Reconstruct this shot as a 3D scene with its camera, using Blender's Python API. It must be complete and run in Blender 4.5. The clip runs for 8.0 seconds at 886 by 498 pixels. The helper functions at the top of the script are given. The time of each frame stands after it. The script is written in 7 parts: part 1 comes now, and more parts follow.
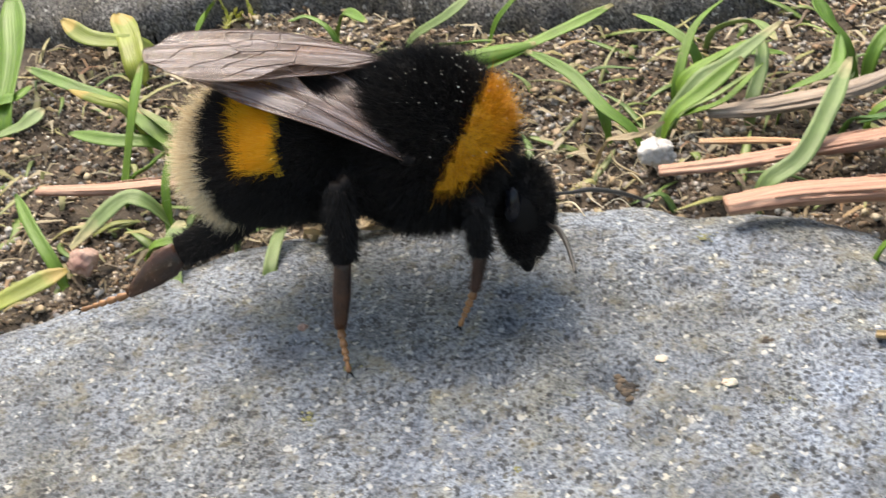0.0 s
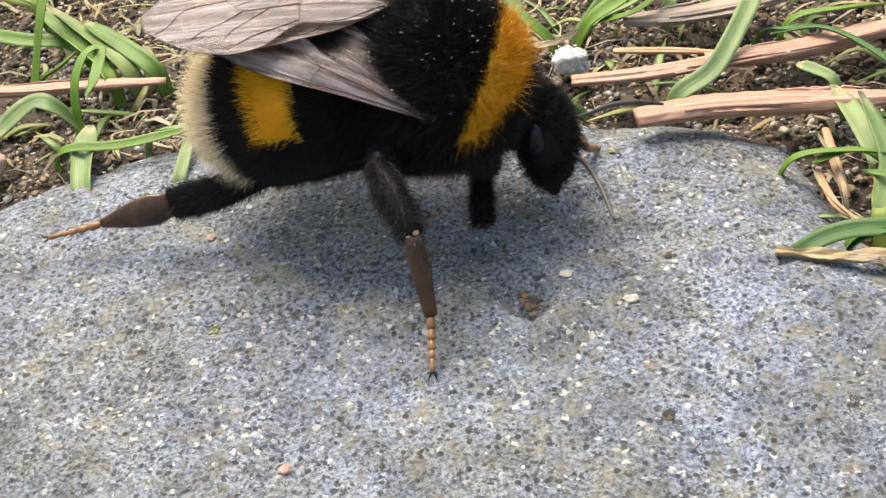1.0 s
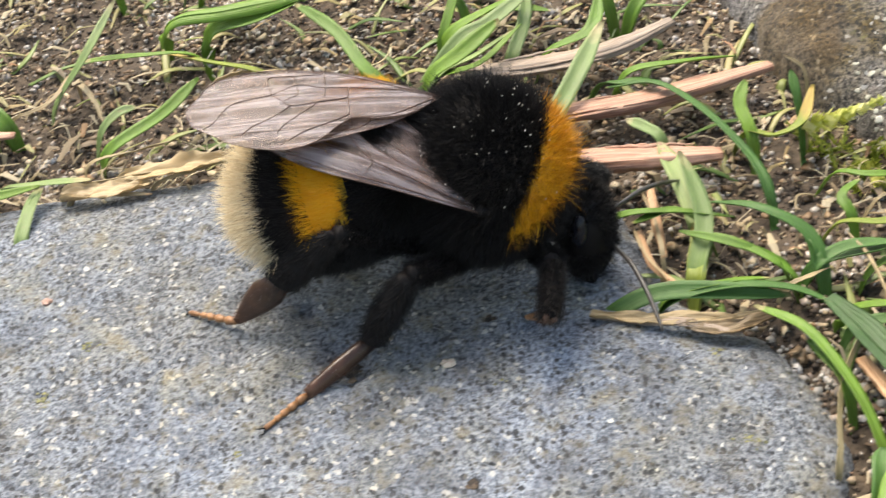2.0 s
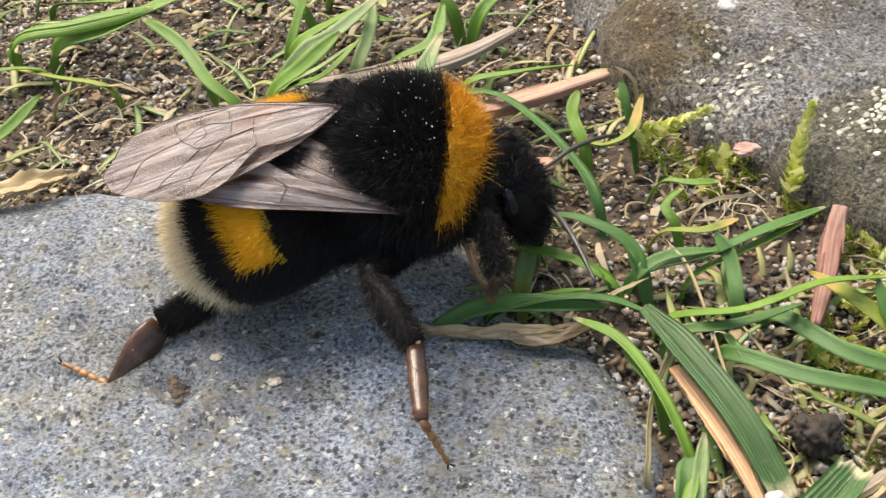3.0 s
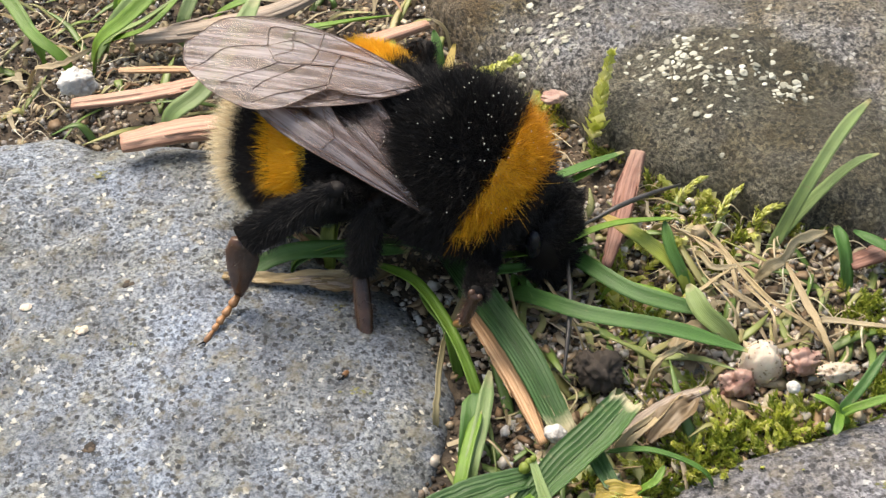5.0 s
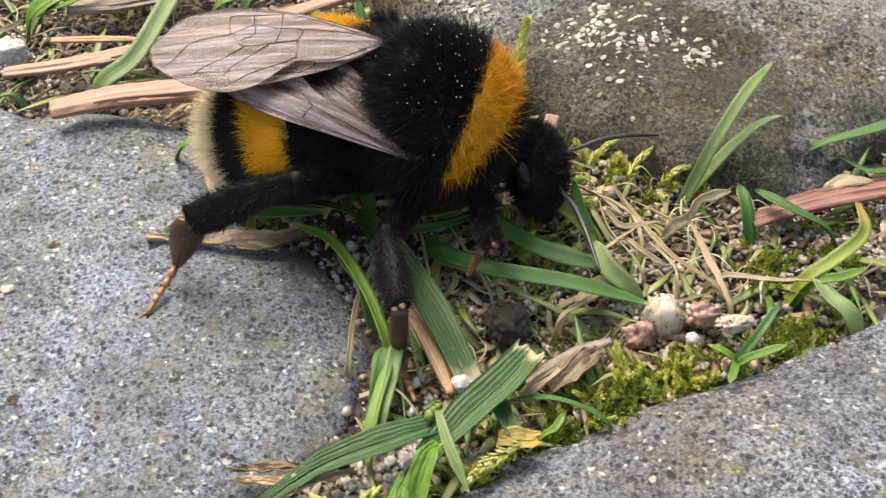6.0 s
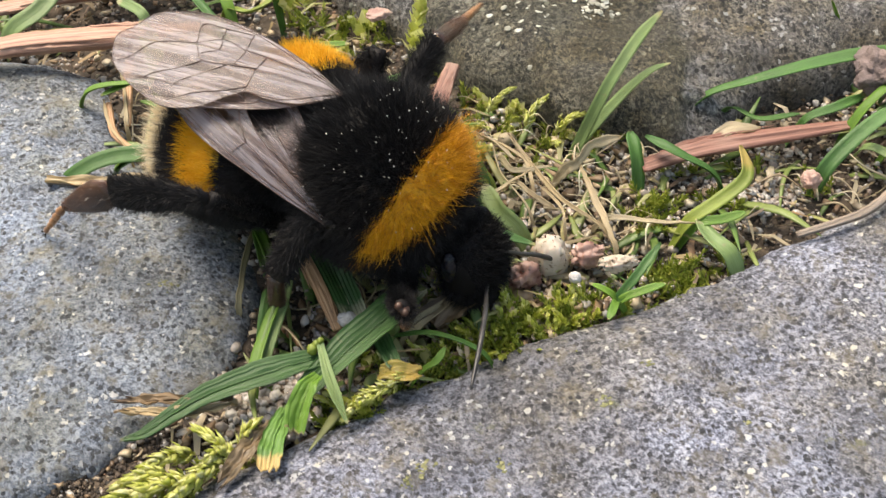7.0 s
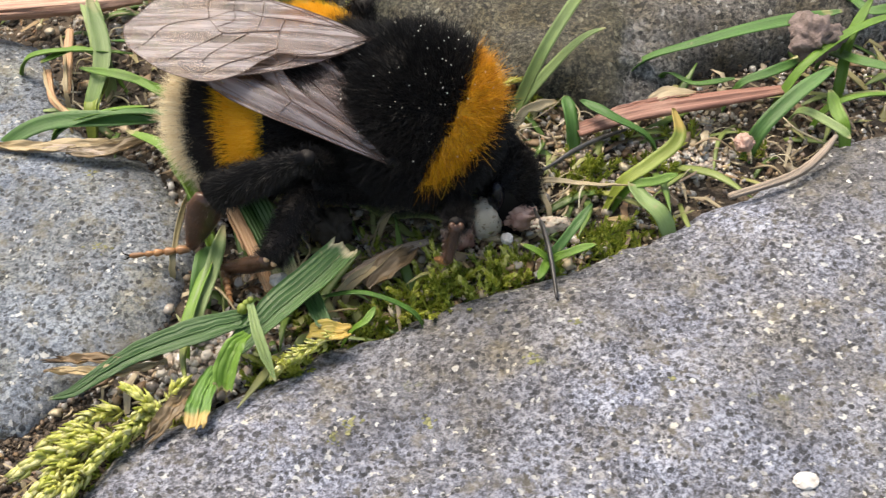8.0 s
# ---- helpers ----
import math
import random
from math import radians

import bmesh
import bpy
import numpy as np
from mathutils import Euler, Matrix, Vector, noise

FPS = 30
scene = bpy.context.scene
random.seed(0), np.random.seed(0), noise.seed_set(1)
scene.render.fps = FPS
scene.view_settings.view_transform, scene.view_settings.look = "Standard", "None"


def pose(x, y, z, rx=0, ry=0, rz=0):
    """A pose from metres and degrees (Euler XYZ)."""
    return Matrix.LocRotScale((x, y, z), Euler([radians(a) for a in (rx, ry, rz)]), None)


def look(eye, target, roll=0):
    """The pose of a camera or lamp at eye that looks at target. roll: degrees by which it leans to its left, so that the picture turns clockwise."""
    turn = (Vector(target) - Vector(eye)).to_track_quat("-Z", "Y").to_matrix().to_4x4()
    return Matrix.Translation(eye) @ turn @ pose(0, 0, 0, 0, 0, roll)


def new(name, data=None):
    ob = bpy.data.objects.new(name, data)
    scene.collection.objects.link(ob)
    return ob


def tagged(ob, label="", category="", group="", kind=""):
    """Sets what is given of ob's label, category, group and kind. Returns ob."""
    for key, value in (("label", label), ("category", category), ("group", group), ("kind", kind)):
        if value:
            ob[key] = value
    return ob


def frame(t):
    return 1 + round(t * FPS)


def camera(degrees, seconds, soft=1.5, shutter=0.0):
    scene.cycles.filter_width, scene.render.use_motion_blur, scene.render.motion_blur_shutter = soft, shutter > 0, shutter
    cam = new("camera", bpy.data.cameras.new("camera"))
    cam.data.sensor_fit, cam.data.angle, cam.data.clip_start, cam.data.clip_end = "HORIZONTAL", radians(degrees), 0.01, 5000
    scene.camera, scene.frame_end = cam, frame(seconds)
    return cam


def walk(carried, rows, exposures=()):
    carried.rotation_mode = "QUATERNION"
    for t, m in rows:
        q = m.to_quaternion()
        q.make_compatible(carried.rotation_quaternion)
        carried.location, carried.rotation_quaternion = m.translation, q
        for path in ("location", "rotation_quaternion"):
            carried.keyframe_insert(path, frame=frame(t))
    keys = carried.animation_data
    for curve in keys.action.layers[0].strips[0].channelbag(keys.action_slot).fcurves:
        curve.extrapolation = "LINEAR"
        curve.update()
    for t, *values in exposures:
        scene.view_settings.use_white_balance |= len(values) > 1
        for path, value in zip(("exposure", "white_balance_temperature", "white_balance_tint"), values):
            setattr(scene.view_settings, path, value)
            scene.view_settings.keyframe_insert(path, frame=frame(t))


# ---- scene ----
MM = 0.001
cam = camera(36.0, 8.0, soft=1.3, shutter=0.3)
PATH = [
    (0, (0.00940, -0.04835, 0.04210), (0.00163, 0.00027, 0.00781), -10.19),
    (0.3, (0.01102, -0.04775, 0.04205), (0.00397, -0.00017, 0.00619), -10.01),
    (0.5, (0.01117, -0.04754, 0.04236), (0.00470, -0.00073, 0.00540), -9.48),
    (0.7, (0.01121, -0.04744, 0.04275), (0.00504, -0.00131, 0.00489), -9.18),
    (1, (0.01118, -0.04731, 0.04329), (0.00553, -0.00190, 0.00448), -8.61),
    (1.2, (0.01139, -0.04718, 0.04374), (0.00616, -0.00209, 0.00450), -8.25),
    (1.5, (0.01271, -0.04701, 0.04462), (0.00813, -0.00205, 0.00516), -7.87),
    (1.7, (0.01434, -0.04635, 0.04560), (0.01030, -0.00157, 0.00587), -7.62),
    (2, (0.01775, -0.04575, 0.04655), (0.01415, -0.00081, 0.00696), -7.67),
    (2.2, (0.01952, -0.04536, 0.04715), (0.01646, -0.00048, 0.00746), -7.46),
    (3.3, (0.02461, -0.04538, 0.04804), (0.02422, -0.00141, 0.00720), -6.45),
    (3.5, (0.02545, -0.04522, 0.04822), (0.02549, -0.00149, 0.00714), -6.21),
    (4, (0.02725, -0.04559, 0.04832), (0.02811, -0.00222, 0.00687), -5.71),
    (4.2, (0.02790, -0.04582, 0.04855), (0.02887, -0.00270, 0.00684), -5.64),
    (5.3, (0.03031, -0.04823, 0.04861), (0.03240, -0.00579, 0.00625), -4.81),
    (5.5, (0.03088, -0.04892, 0.04862), (0.03307, -0.00654, 0.00620), -4.78),
    (5.8, (0.03181, -0.04968, 0.04884), (0.03427, -0.00753, 0.00621), -4.57),
    (6, (0.03248, -0.05019, 0.04890), (0.03521, -0.00812, 0.00621), -4.32),
    (6.3, (0.03373, -0.05090, 0.04910), (0.03685, -0.00909, 0.00618), -3.90),
    (6.5, (0.03465, -0.05145, 0.04896), (0.03798, -0.00975, 0.00595), -3.66),
    (6.8, (0.03574, -0.05235, 0.04852), (0.03938, -0.01083, 0.00536), -3.26),
    (7, (0.03636, -0.05302, 0.04813), (0.04001, -0.01158, 0.00489), -3.15),
    (7.3, (0.03683, -0.05383, 0.04747), (0.04063, -0.01253, 0.00412), -2.91),
    (7.5, (0.03717, -0.05419, 0.04722), (0.04106, -0.01301, 0.00377), -2.80),
    (7.8, (0.03792, -0.05446, 0.04717), (0.04199, -0.01340, 0.00361), -2.65),
    (8, (0.03871, -0.05471, 0.04722), (0.04292, -0.01354, 0.00378), -2.72),
]
walk(cam, [(t, look(eye, target, roll)) for t, eye, target, roll in PATH], [(0, 1.15, 7200, 10), (1, 1.22, 7200, 10), (2.2, 1.25, 7200, 10), (3.3, 1.15, 7200, 10), (8, 1.1, 7200, 10)])

# ---- daylight: a bright overcast sky ----
world = bpy.data.worlds.new("sky")
scene.world = world
world.use_nodes = True
wn = world.node_tree.nodes
sky = wn.new("ShaderNodeTexSky")
sky.sky_type = "NISHITA"
sky.sun_disc = False
sky.sun_elevation, sky.sun_rotation = radians(60), radians(332)
sky.dust_density, sky.air_density, sky.ozone_density = 4.0, 1.6, 1.0
world.node_tree.links.new(sky.outputs[0], wn["Background"].inputs[0])
wn["Background"].inputs[1].default_value = 0.112
sun = new("sun", bpy.data.lights.new("sun", "SUN"))
sun.data.energy, sun.data.angle, sun.data.color = 2.2, radians(38), (1.0, 0.97, 0.92)
sun.matrix_world = look((-0.16, 0.30, 0.60), (0, 0, 0))


# ---- materials ----
def shader(name):
    m = bpy.data.materials.new(name)
    m.use_nodes = True
    return m, m.node_tree.nodes, m.node_tree.links, m.node_tree.nodes["Principled BSDF"]


def coords(n, l):
    return n.new("ShaderNodeTexCoord").outputs["Object"]


def noise_tex(n, l, src, scale, detail=4.0, rough=0.55):
    x = n.new("ShaderNodeTexNoise")
    x.inputs["Scale"].default_value, x.inputs["Detail"].default_value, x.inputs["Roughness"].default_value = scale, detail, rough
    l.new(src, x.inputs["Vector"])
    return x.outputs["Fac"]


def voronoi(n, l, src, scale, feature="F1"):
    x = n.new("ShaderNodeTexVoronoi")
    x.feature = feature
    x.inputs["Scale"].default_value = scale
    l.new(src, x.inputs["Vector"])
    return x


def ramp(n, l, src, stops):
    x = n.new("ShaderNodeValToRGB")
    e = x.color_ramp.elements
    while len(e) < len(stops):
        e.new(0.5)
    for k, (at, c) in enumerate(stops):
        e[k].position = at
        e[k].color = (*c, 1) if len(c) == 3 else (c[0],) * 3 + (1,)
    l.new(src, x.inputs["Fac"])
    return x.outputs["Color"]


def mix(n, l, fac, a, b, mode="MIX"):
    x = n.new("ShaderNodeMix")
    x.data_type, x.blend_type = "RGBA", mode
    for sock, v in ((x.inputs[0], fac), (x.inputs[6], a), (x.inputs[7], b)):
        if isinstance(v, (int, float)):
            sock.default_value = v
        elif isinstance(v, tuple):
            sock.default_value = (*v, 1)
        else:
            l.new(v, sock)
    return x.outputs[2]


def bump(n, l, p, height, strength, distance):
    b = n.new("ShaderNodeBump")
    b.inputs["Strength"].default_value, b.inputs["Distance"].default_value = strength, distance
    l.new(height, b.inputs["Height"])
    l.new(b.outputs["Normal"], p.inputs["Normal"])


def maths(n, l, op, a, b):
    x = n.new("ShaderNodeMath")
    x.operation = op
    for sock, v in ((x.inputs[0], a), (x.inputs[1], b)):
        if isinstance(v, (int, float)):
            sock.default_value = v
        else:
            l.new(v, sock)
    return x.outputs[0]


def basalt(name, dark, mid, light, lichen, unevenness=0.45, relief=0.00022, films=()):
    """Fine-grained grey stone with dark pores, pale crystals and lichen stains."""
    m, n, l, p = shader(name)
    c = coords(n, l)
    wob = n.new("ShaderNodeTexNoise")
    wob.inputs["Scale"].default_value, wob.inputs["Detail"].default_value = 3800, 2
    l.new(c, wob.inputs["Vector"])
    sway = n.new("ShaderNodeVectorMath")
    sway.operation = "MULTIPLY_ADD"
    l.new(wob.outputs["Color"], sway.inputs[0])
    sway.inputs[1].default_value = (0.0005,) * 3
    l.new(c, sway.inputs[2])
    w = sway.outputs[0]
    grain = noise_tex(n, l, c, 4600, 5, 0.8)
    broad = noise_tex(n, l, c, 130, 5, 0.6)
    col = ramp(n, l, grain, [(0.385, dark), (0.485, mid), (0.585, light)])
    col = mix(n, l, ramp(n, l, broad, [(0.38, (0.0,)), (0.62, (0.45,))]), col, tuple(0.62 * v for v in mid))
    patch = noise_tex(n, l, c, 75, 6, 0.7)
    col = mix(n, l, 1.0, col, ramp(n, l, patch, [(0.35, tuple(1 - 0.55 * unevenness * v for v in (0.7, 0.9, 1.25))), (0.62, (1.0 + 0.25 * unevenness,) * 3)]), "MULTIPLY")
    pores = voronoi(n, l, w, 3300)
    size = n.new("ShaderNodeSeparateColor")
    l.new(pores.outputs["Color"], size.inputs[0])
    near = maths(n, l, "LESS_THAN", pores.outputs["Distance"], maths(n, l, "MULTIPLY", size.outputs[0], 0.55))
    pore = maths(n, l, "MULTIPLY", near, maths(n, l, "GREATER_THAN", size.outputs[1], 0.24))
    col = mix(n, l, maths(n, l, "MULTIPLY", pore, 0.8), col, tuple(0.22 * v for v in dark))
    cry = voronoi(n, l, w, 2900)
    csep = n.new("ShaderNodeSeparateColor")
    l.new(cry.outputs["Color"], csep.inputs[0])
    crystal = maths(n, l, "MULTIPLY", maths(n, l, "LESS_THAN", cry.outputs["Distance"], maths(n, l, "MULTIPLY", csep.outputs[0], 0.5)), maths(n, l, "GREATER_THAN", csep.outputs[2], 0.77))
    col = mix(n, l, maths(n, l, "MULTIPLY", crystal, 0.8), col, (0.60, 0.59, 0.56))
    spark = voronoi(n, l, w, 1700)
    far = n.new("ShaderNodeSeparateColor")
    l.new(spark.outputs["Color"], far.inputs[0])
    col = mix(n, l, maths(n, l, "MULTIPLY", maths(n, l, "LESS_THAN", spark.outputs["Distance"], maths(n, l, "MULTIPLY", far.outputs[0], 0.2)), maths(n, l, "GREATER_THAN", far.outputs[1], 0.75)), col, (0.66, 0.66, 0.63))
    stain = maths(n, l, "MULTIPLY", ramp(n, l, noise_tex(n, l, c, 300, 8, 0.78), [(0.47, (0.0,)), (0.66, (1.0,))]), 0.28)
    col = mix(n, l, stain, col, lichen)
    green = maths(n, l, "MULTIPLY", ramp(n, l, noise_tex(n, l, c, 210, 5, 0.7), [(0.66, (0.0,)), (0.71, (1.0,))]), 0.6)
    col = mix(n, l, green, col, (0.22, 0.22, 0.07))
    blot = noise_tex(n, l, c, 820, 4, 0.7)
    col = mix(n, l, ramp(n, l, blot, [(0.53, (0.0,)), (0.63, (0.48,))]), col, lichen)
    col = mix(n, l, ramp(n, l, blot, [(0.30, (0.5,)), (0.43, (0.0,))]), col, dark)
    cloud = noise_tex(n, l, c, 330, 5, 0.7)
    col = mix(n, l, 1.0, col, ramp(n, l, cloud, [(0.36, (0.66, 0.65, 0.66)), (0.5, (0.97, 0.97, 0.98)), (0.64, (1.16, 1.14, 1.10))]), "MULTIPLY")
    tone = noise_tex(n, l, c, 260, 6, 0.75)
    col = mix(n, l, 1.0, col, ramp(n, l, tone, [(0.38, (0.96, 0.99, 1.03)), (0.5, (1.0, 1.0, 1.0)), (0.62, (1.06, 1.0, 0.84))]), "MULTIPLY")
    holes = voronoi(n, l, c, 2500)
    hsep = n.new("ShaderNodeSeparateColor")
    l.new(holes.outputs["Color"], hsep.inputs[0])
    hole = maths(n, l, "MULTIPLY", maths(n, l, "LESS_THAN", holes.outputs["Distance"], maths(n, l, "MULTIPLY", hsep.outputs[0], 0.4)), maths(n, l, "GREATER_THAN", hsep.outputs[1], 0.5))
    col = mix(n, l, maths(n, l, "MULTIPLY", hole, 0.85), col, tuple(0.3 * v for v in dark))
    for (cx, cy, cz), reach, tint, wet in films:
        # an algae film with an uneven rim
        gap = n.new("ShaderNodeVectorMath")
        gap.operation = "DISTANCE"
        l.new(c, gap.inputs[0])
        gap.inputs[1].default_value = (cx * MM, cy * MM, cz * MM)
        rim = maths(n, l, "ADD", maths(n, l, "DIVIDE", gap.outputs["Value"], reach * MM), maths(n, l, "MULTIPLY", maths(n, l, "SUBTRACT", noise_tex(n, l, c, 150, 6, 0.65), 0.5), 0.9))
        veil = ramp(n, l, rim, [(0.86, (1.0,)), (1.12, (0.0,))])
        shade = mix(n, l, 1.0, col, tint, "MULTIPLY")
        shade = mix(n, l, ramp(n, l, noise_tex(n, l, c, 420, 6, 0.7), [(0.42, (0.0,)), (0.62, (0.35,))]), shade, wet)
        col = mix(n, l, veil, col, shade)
    l.new(col, p.inputs["Base Color"])
    l.new(ramp(n, l, grain, [(0.3, (0.75,)), (0.7, (0.45,))]), p.inputs["Roughness"])
    h = maths(n, l, "SUBTRACT", maths(n, l, "ADD", grain, maths(n, l, "MULTIPLY", broad, 1.2)), maths(n, l, "ADD", maths(n, l, "MULTIPLY", pore, 0.7), maths(n, l, "MULTIPLY", hole, 1.0)))
    h = maths(n, l, "ADD", h, maths(n, l, "MULTIPLY", blot, 1.2))
    bump(n, l, p, h, 0.75, relief)
    return m


STONE_BLUE = basalt("basalt_blue_grey", (0.04, 0.046, 0.058), (0.163, 0.197, 0.258), (0.38, 0.425, 0.495), (0.20, 0.175, 0.115), 0.65)
STONE_NEAR = basalt("basalt_violet_grey", (0.035, 0.037, 0.045), (0.155, 0.166, 0.222), (0.43, 0.45, 0.545), (0.17, 0.145, 0.10), 0.75)
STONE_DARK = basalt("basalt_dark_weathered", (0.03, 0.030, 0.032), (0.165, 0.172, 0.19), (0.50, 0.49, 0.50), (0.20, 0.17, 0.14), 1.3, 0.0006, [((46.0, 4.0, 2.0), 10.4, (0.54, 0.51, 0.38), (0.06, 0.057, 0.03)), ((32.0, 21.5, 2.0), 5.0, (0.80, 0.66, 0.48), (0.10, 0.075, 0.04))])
STONE_FAR = basalt("basalt_far", (0.02, 0.02, 0.022), (0.10, 0.10, 0.11), (0.36, 0.35, 0.34), (0.10, 0.085, 0.05), 0.8, 0.0004)


def plain(name, a, b, scale, rough=0.6, relief=0.3, depth=0.0001, random_tint=0.25, **more):
    """Two-tone grained surface whose shade differs from piece to piece."""
    m, n, l, p = shader(name)
    c = coords(n, l)
    g = noise_tex(n, l, c, scale, 5, 0.6)
    col = ramp(n, l, g, [(0.32, a), (0.68, b)])
    if random_tint:
        r = n.new("ShaderNodeObjectInfo").outputs["Random"]
        col = mix(n, l, 1.0, col, ramp(n, l, r, [(0.0, (1 - random_tint,)), (1.0, (1.0,))]), "MULTIPLY")
    l.new(col, p.inputs["Base Color"])
    p.inputs["Roughness"].default_value = rough
    for key, v in more.items():
        p.inputs[key.replace("_", " ")].default_value = v
    bump(n, l, p, g, relief, depth)
    return m


def islands(name, stops, rough, transmission=0.0, translucent=0.0, gloss=0.5):
    """One shade for each loose piece of a joined mesh."""
    m, n, l, p = shader(name)
    r = n.new("ShaderNodeNewGeometry").outputs["Random Per Island"]
    col = ramp(n, l, r, stops)
    l.new(col, p.inputs["Base Color"])
    p.inputs["Roughness"].default_value = rough
    p.inputs["Transmission Weight"].default_value = transmission
    p.inputs["Specular IOR Level"].default_value = gloss
    g = noise_tex(n, l, coords(n, l), 3500, 3, 0.6)
    bump(n, l, p, g, 0.25, 0.0001)
    if translucent:
        t = n.new("ShaderNodeBsdfTranslucent")
        l.new(col, t.inputs["Color"])
        s = n.new("ShaderNodeMixShader")
        s.inputs[0].default_value = translucent
        l.new(p.outputs[0], s.inputs[1])
        l.new(t.outputs[0], s.inputs[2])
        l.new(s.outputs[0], n["Material Output"].inputs["Surface"])
    return m


def leaf(name, base, tip, rib, rib_count, tip_from, dry):
    """Blade: veins along it, tip discoloured, light shining through."""
    m, n, l, p = shader(name)
    uv = n.new("ShaderNodeUVMap")
    sep = n.new("ShaderNodeSeparateXYZ")
    l.new(uv.outputs[0], sep.inputs[0])
    along = n.new("ShaderNodeMapping")
    along.inputs["Scale"].default_value = (rib_count * 3.2, 0.9, 1)
    l.new(uv.outputs[0], along.inputs[0])
    streak = noise_tex(n, l, along.outputs[0], 1.0, 3, 0.6)
    wave = maths(n, l, "SINE", maths(n, l, "MULTIPLY", sep.outputs[0], rib_count * 12.0), 0)
    ribs = ramp(n, l, maths(n, l, "ADD", streak, maths(n, l, "MULTIPLY", wave, 0.11)), [(0.34, (0.0,)), (0.66, (1.0,))])
    blotch = noise_tex(n, l, coords(n, l), 420, 5, 0.6)
    col = mix(n, l, ramp(n, l, blotch, [(0.3, (0.0,)), (0.7, (1.0,))]), tuple(0.72 * v for v in base), tuple(min(1, 1.22 * v) for v in base))
    r = n.new("ShaderNodeObjectInfo").outputs["Random"]
    col = mix(n, l, 1.0, col, ramp(n, l, r, [(0.0, (0.72, 0.78, 0.65)), (0.5, (1.0, 1.0, 1.0)), (1.0, (1.18, 1.08, 0.9))]), "MULTIPLY")
    col = mix(n, l, maths(n, l, "MULTIPLY", ribs, 0.42), col, rib)
    edge = maths(n, l, "ADD", sep.outputs[1], maths(n, l, "MULTIPLY", maths(n, l, "SUBTRACT", blotch, 0.5), 0.35))
    col = mix(n, l, ramp(n, l, edge, [(tip_from, (0.0,)), (min(1.0, tip_from + 0.08), (1.0,))]), col, tip)
    specks = ramp(n, l, noise_tex(n, l, coords(n, l), 2200, 3, 0.6), [(0.66, (0.0,)), (0.74, (dry,))])
    col = mix(n, l, specks, col, (0.30, 0.24, 0.13))
    l.new(col, p.inputs["Base Color"])
    p.inputs["Roughness"].default_value = 0.43
    bump(n, l, p, ribs, 0.3, 0.00006)
    t = n.new("ShaderNodeBsdfTranslucent")
    l.new(col, t.inputs["Color"])
    s = n.new("ShaderNodeMixShader")
    s.inputs[0].default_value = 0.28
    l.new(p.outputs[0], s.inputs[1])
    l.new(t.outputs[0], s.inputs[2])
    l.new(s.outputs[0], n["Material Output"].inputs["Surface"])
    return m


# (base, tip, rib colours)
GRASS = {
    "g": leaf("grass_green", (0.135, 0.265, 0.030), (0.40, 0.36, 0.16), (0.20, 0.34, 0.06), 5, 0.97, 0.4),
    "d": leaf("grass_deep_green", (0.070, 0.175, 0.035), (0.30, 0.30, 0.12), (0.125, 0.255, 0.065), 7, 0.98, 0.3),
    "l": leaf("grass_pale_green", (0.215, 0.315, 0.105), (0.46, 0.42, 0.22), (0.31, 0.40, 0.18), 6, 0.90, 0.5),
    "y": leaf("grass_yellowing", (0.245, 0.315, 0.045), (0.50, 0.37, 0.10), (0.34, 0.36, 0.09), 5, 0.78, 0.5),
    "s": leaf("grass_straw", (0.44, 0.345, 0.20), (0.28, 0.19, 0.11), (0.56, 0.46, 0.30), 3, 0.95, 0.8),
    "b": leaf("dead_leaf_brown", (0.20, 0.135, 0.075), (0.12, 0.075, 0.045), (0.34, 0.25, 0.15), 3, 0.90, 0.9),
    "r": leaf("grass_ribbed_green", (0.038, 0.105, 0.024), (0.52, 0.47, 0.30), (0.115, 0.225, 0.07), 9, 0.93, 0.3),
    "t": leaf("grass_torn_yellow_end", (0.115, 0.24, 0.045), (0.56, 0.40, 0.15), (0.21, 0.36, 0.10), 7, 0.74, 0.8),
    "o": leaf("grass_yellow_brown", (0.42, 0.34, 0.06), (0.55, 0.38, 0.09), (0.36, 0.22, 0.07), 6, 0.55, 0.8),
    "c": leaf("grass_cream", (0.42, 0.335, 0.21), (0.40, 0.29, 0.15), (0.58, 0.49, 0.33), 4, 0.95, 0.6),
}


def wood(name, a, b, c3):
    m, n, l, p = shader(name)
    uv = n.new("ShaderNodeUVMap")
    mp = n.new("ShaderNodeMapping")
    mp.inputs["Scale"].default_value = (11, 0.9, 1)
    l.new(uv.outputs[0], mp.inputs[0])
    g = noise_tex(n, l, mp.outputs[0], 1.0, 6, 0.65)
    fine = noise_tex(n, l, coords(n, l), 1800, 4, 0.6)
    col = ramp(n, l, g, [(0.34, a), (0.5, b), (0.64, c3)])
    col = mix(n, l, ramp(n, l, fine, [(0.60, (0.0,)), (0.76, (0.5,))]), col, (0.13, 0.07, 0.05))
    pale = ramp(n, l, noise_tex(n, l, coords(n, l), 240, 4, 0.5), [(0.54, (0.0,)), (0.74, (0.45,))])
    col = mix(n, l, pale, col, (0.44, 0.33, 0.25))
    l.new(col, p.inputs["Base Color"])
    p.inputs["Roughness"].default_value = 0.5
    bump(n, l, p, maths(n, l, "ADD", g, maths(n, l, "MULTIPLY", fine, 0.4)), 0.5, 0.00015)
    return m


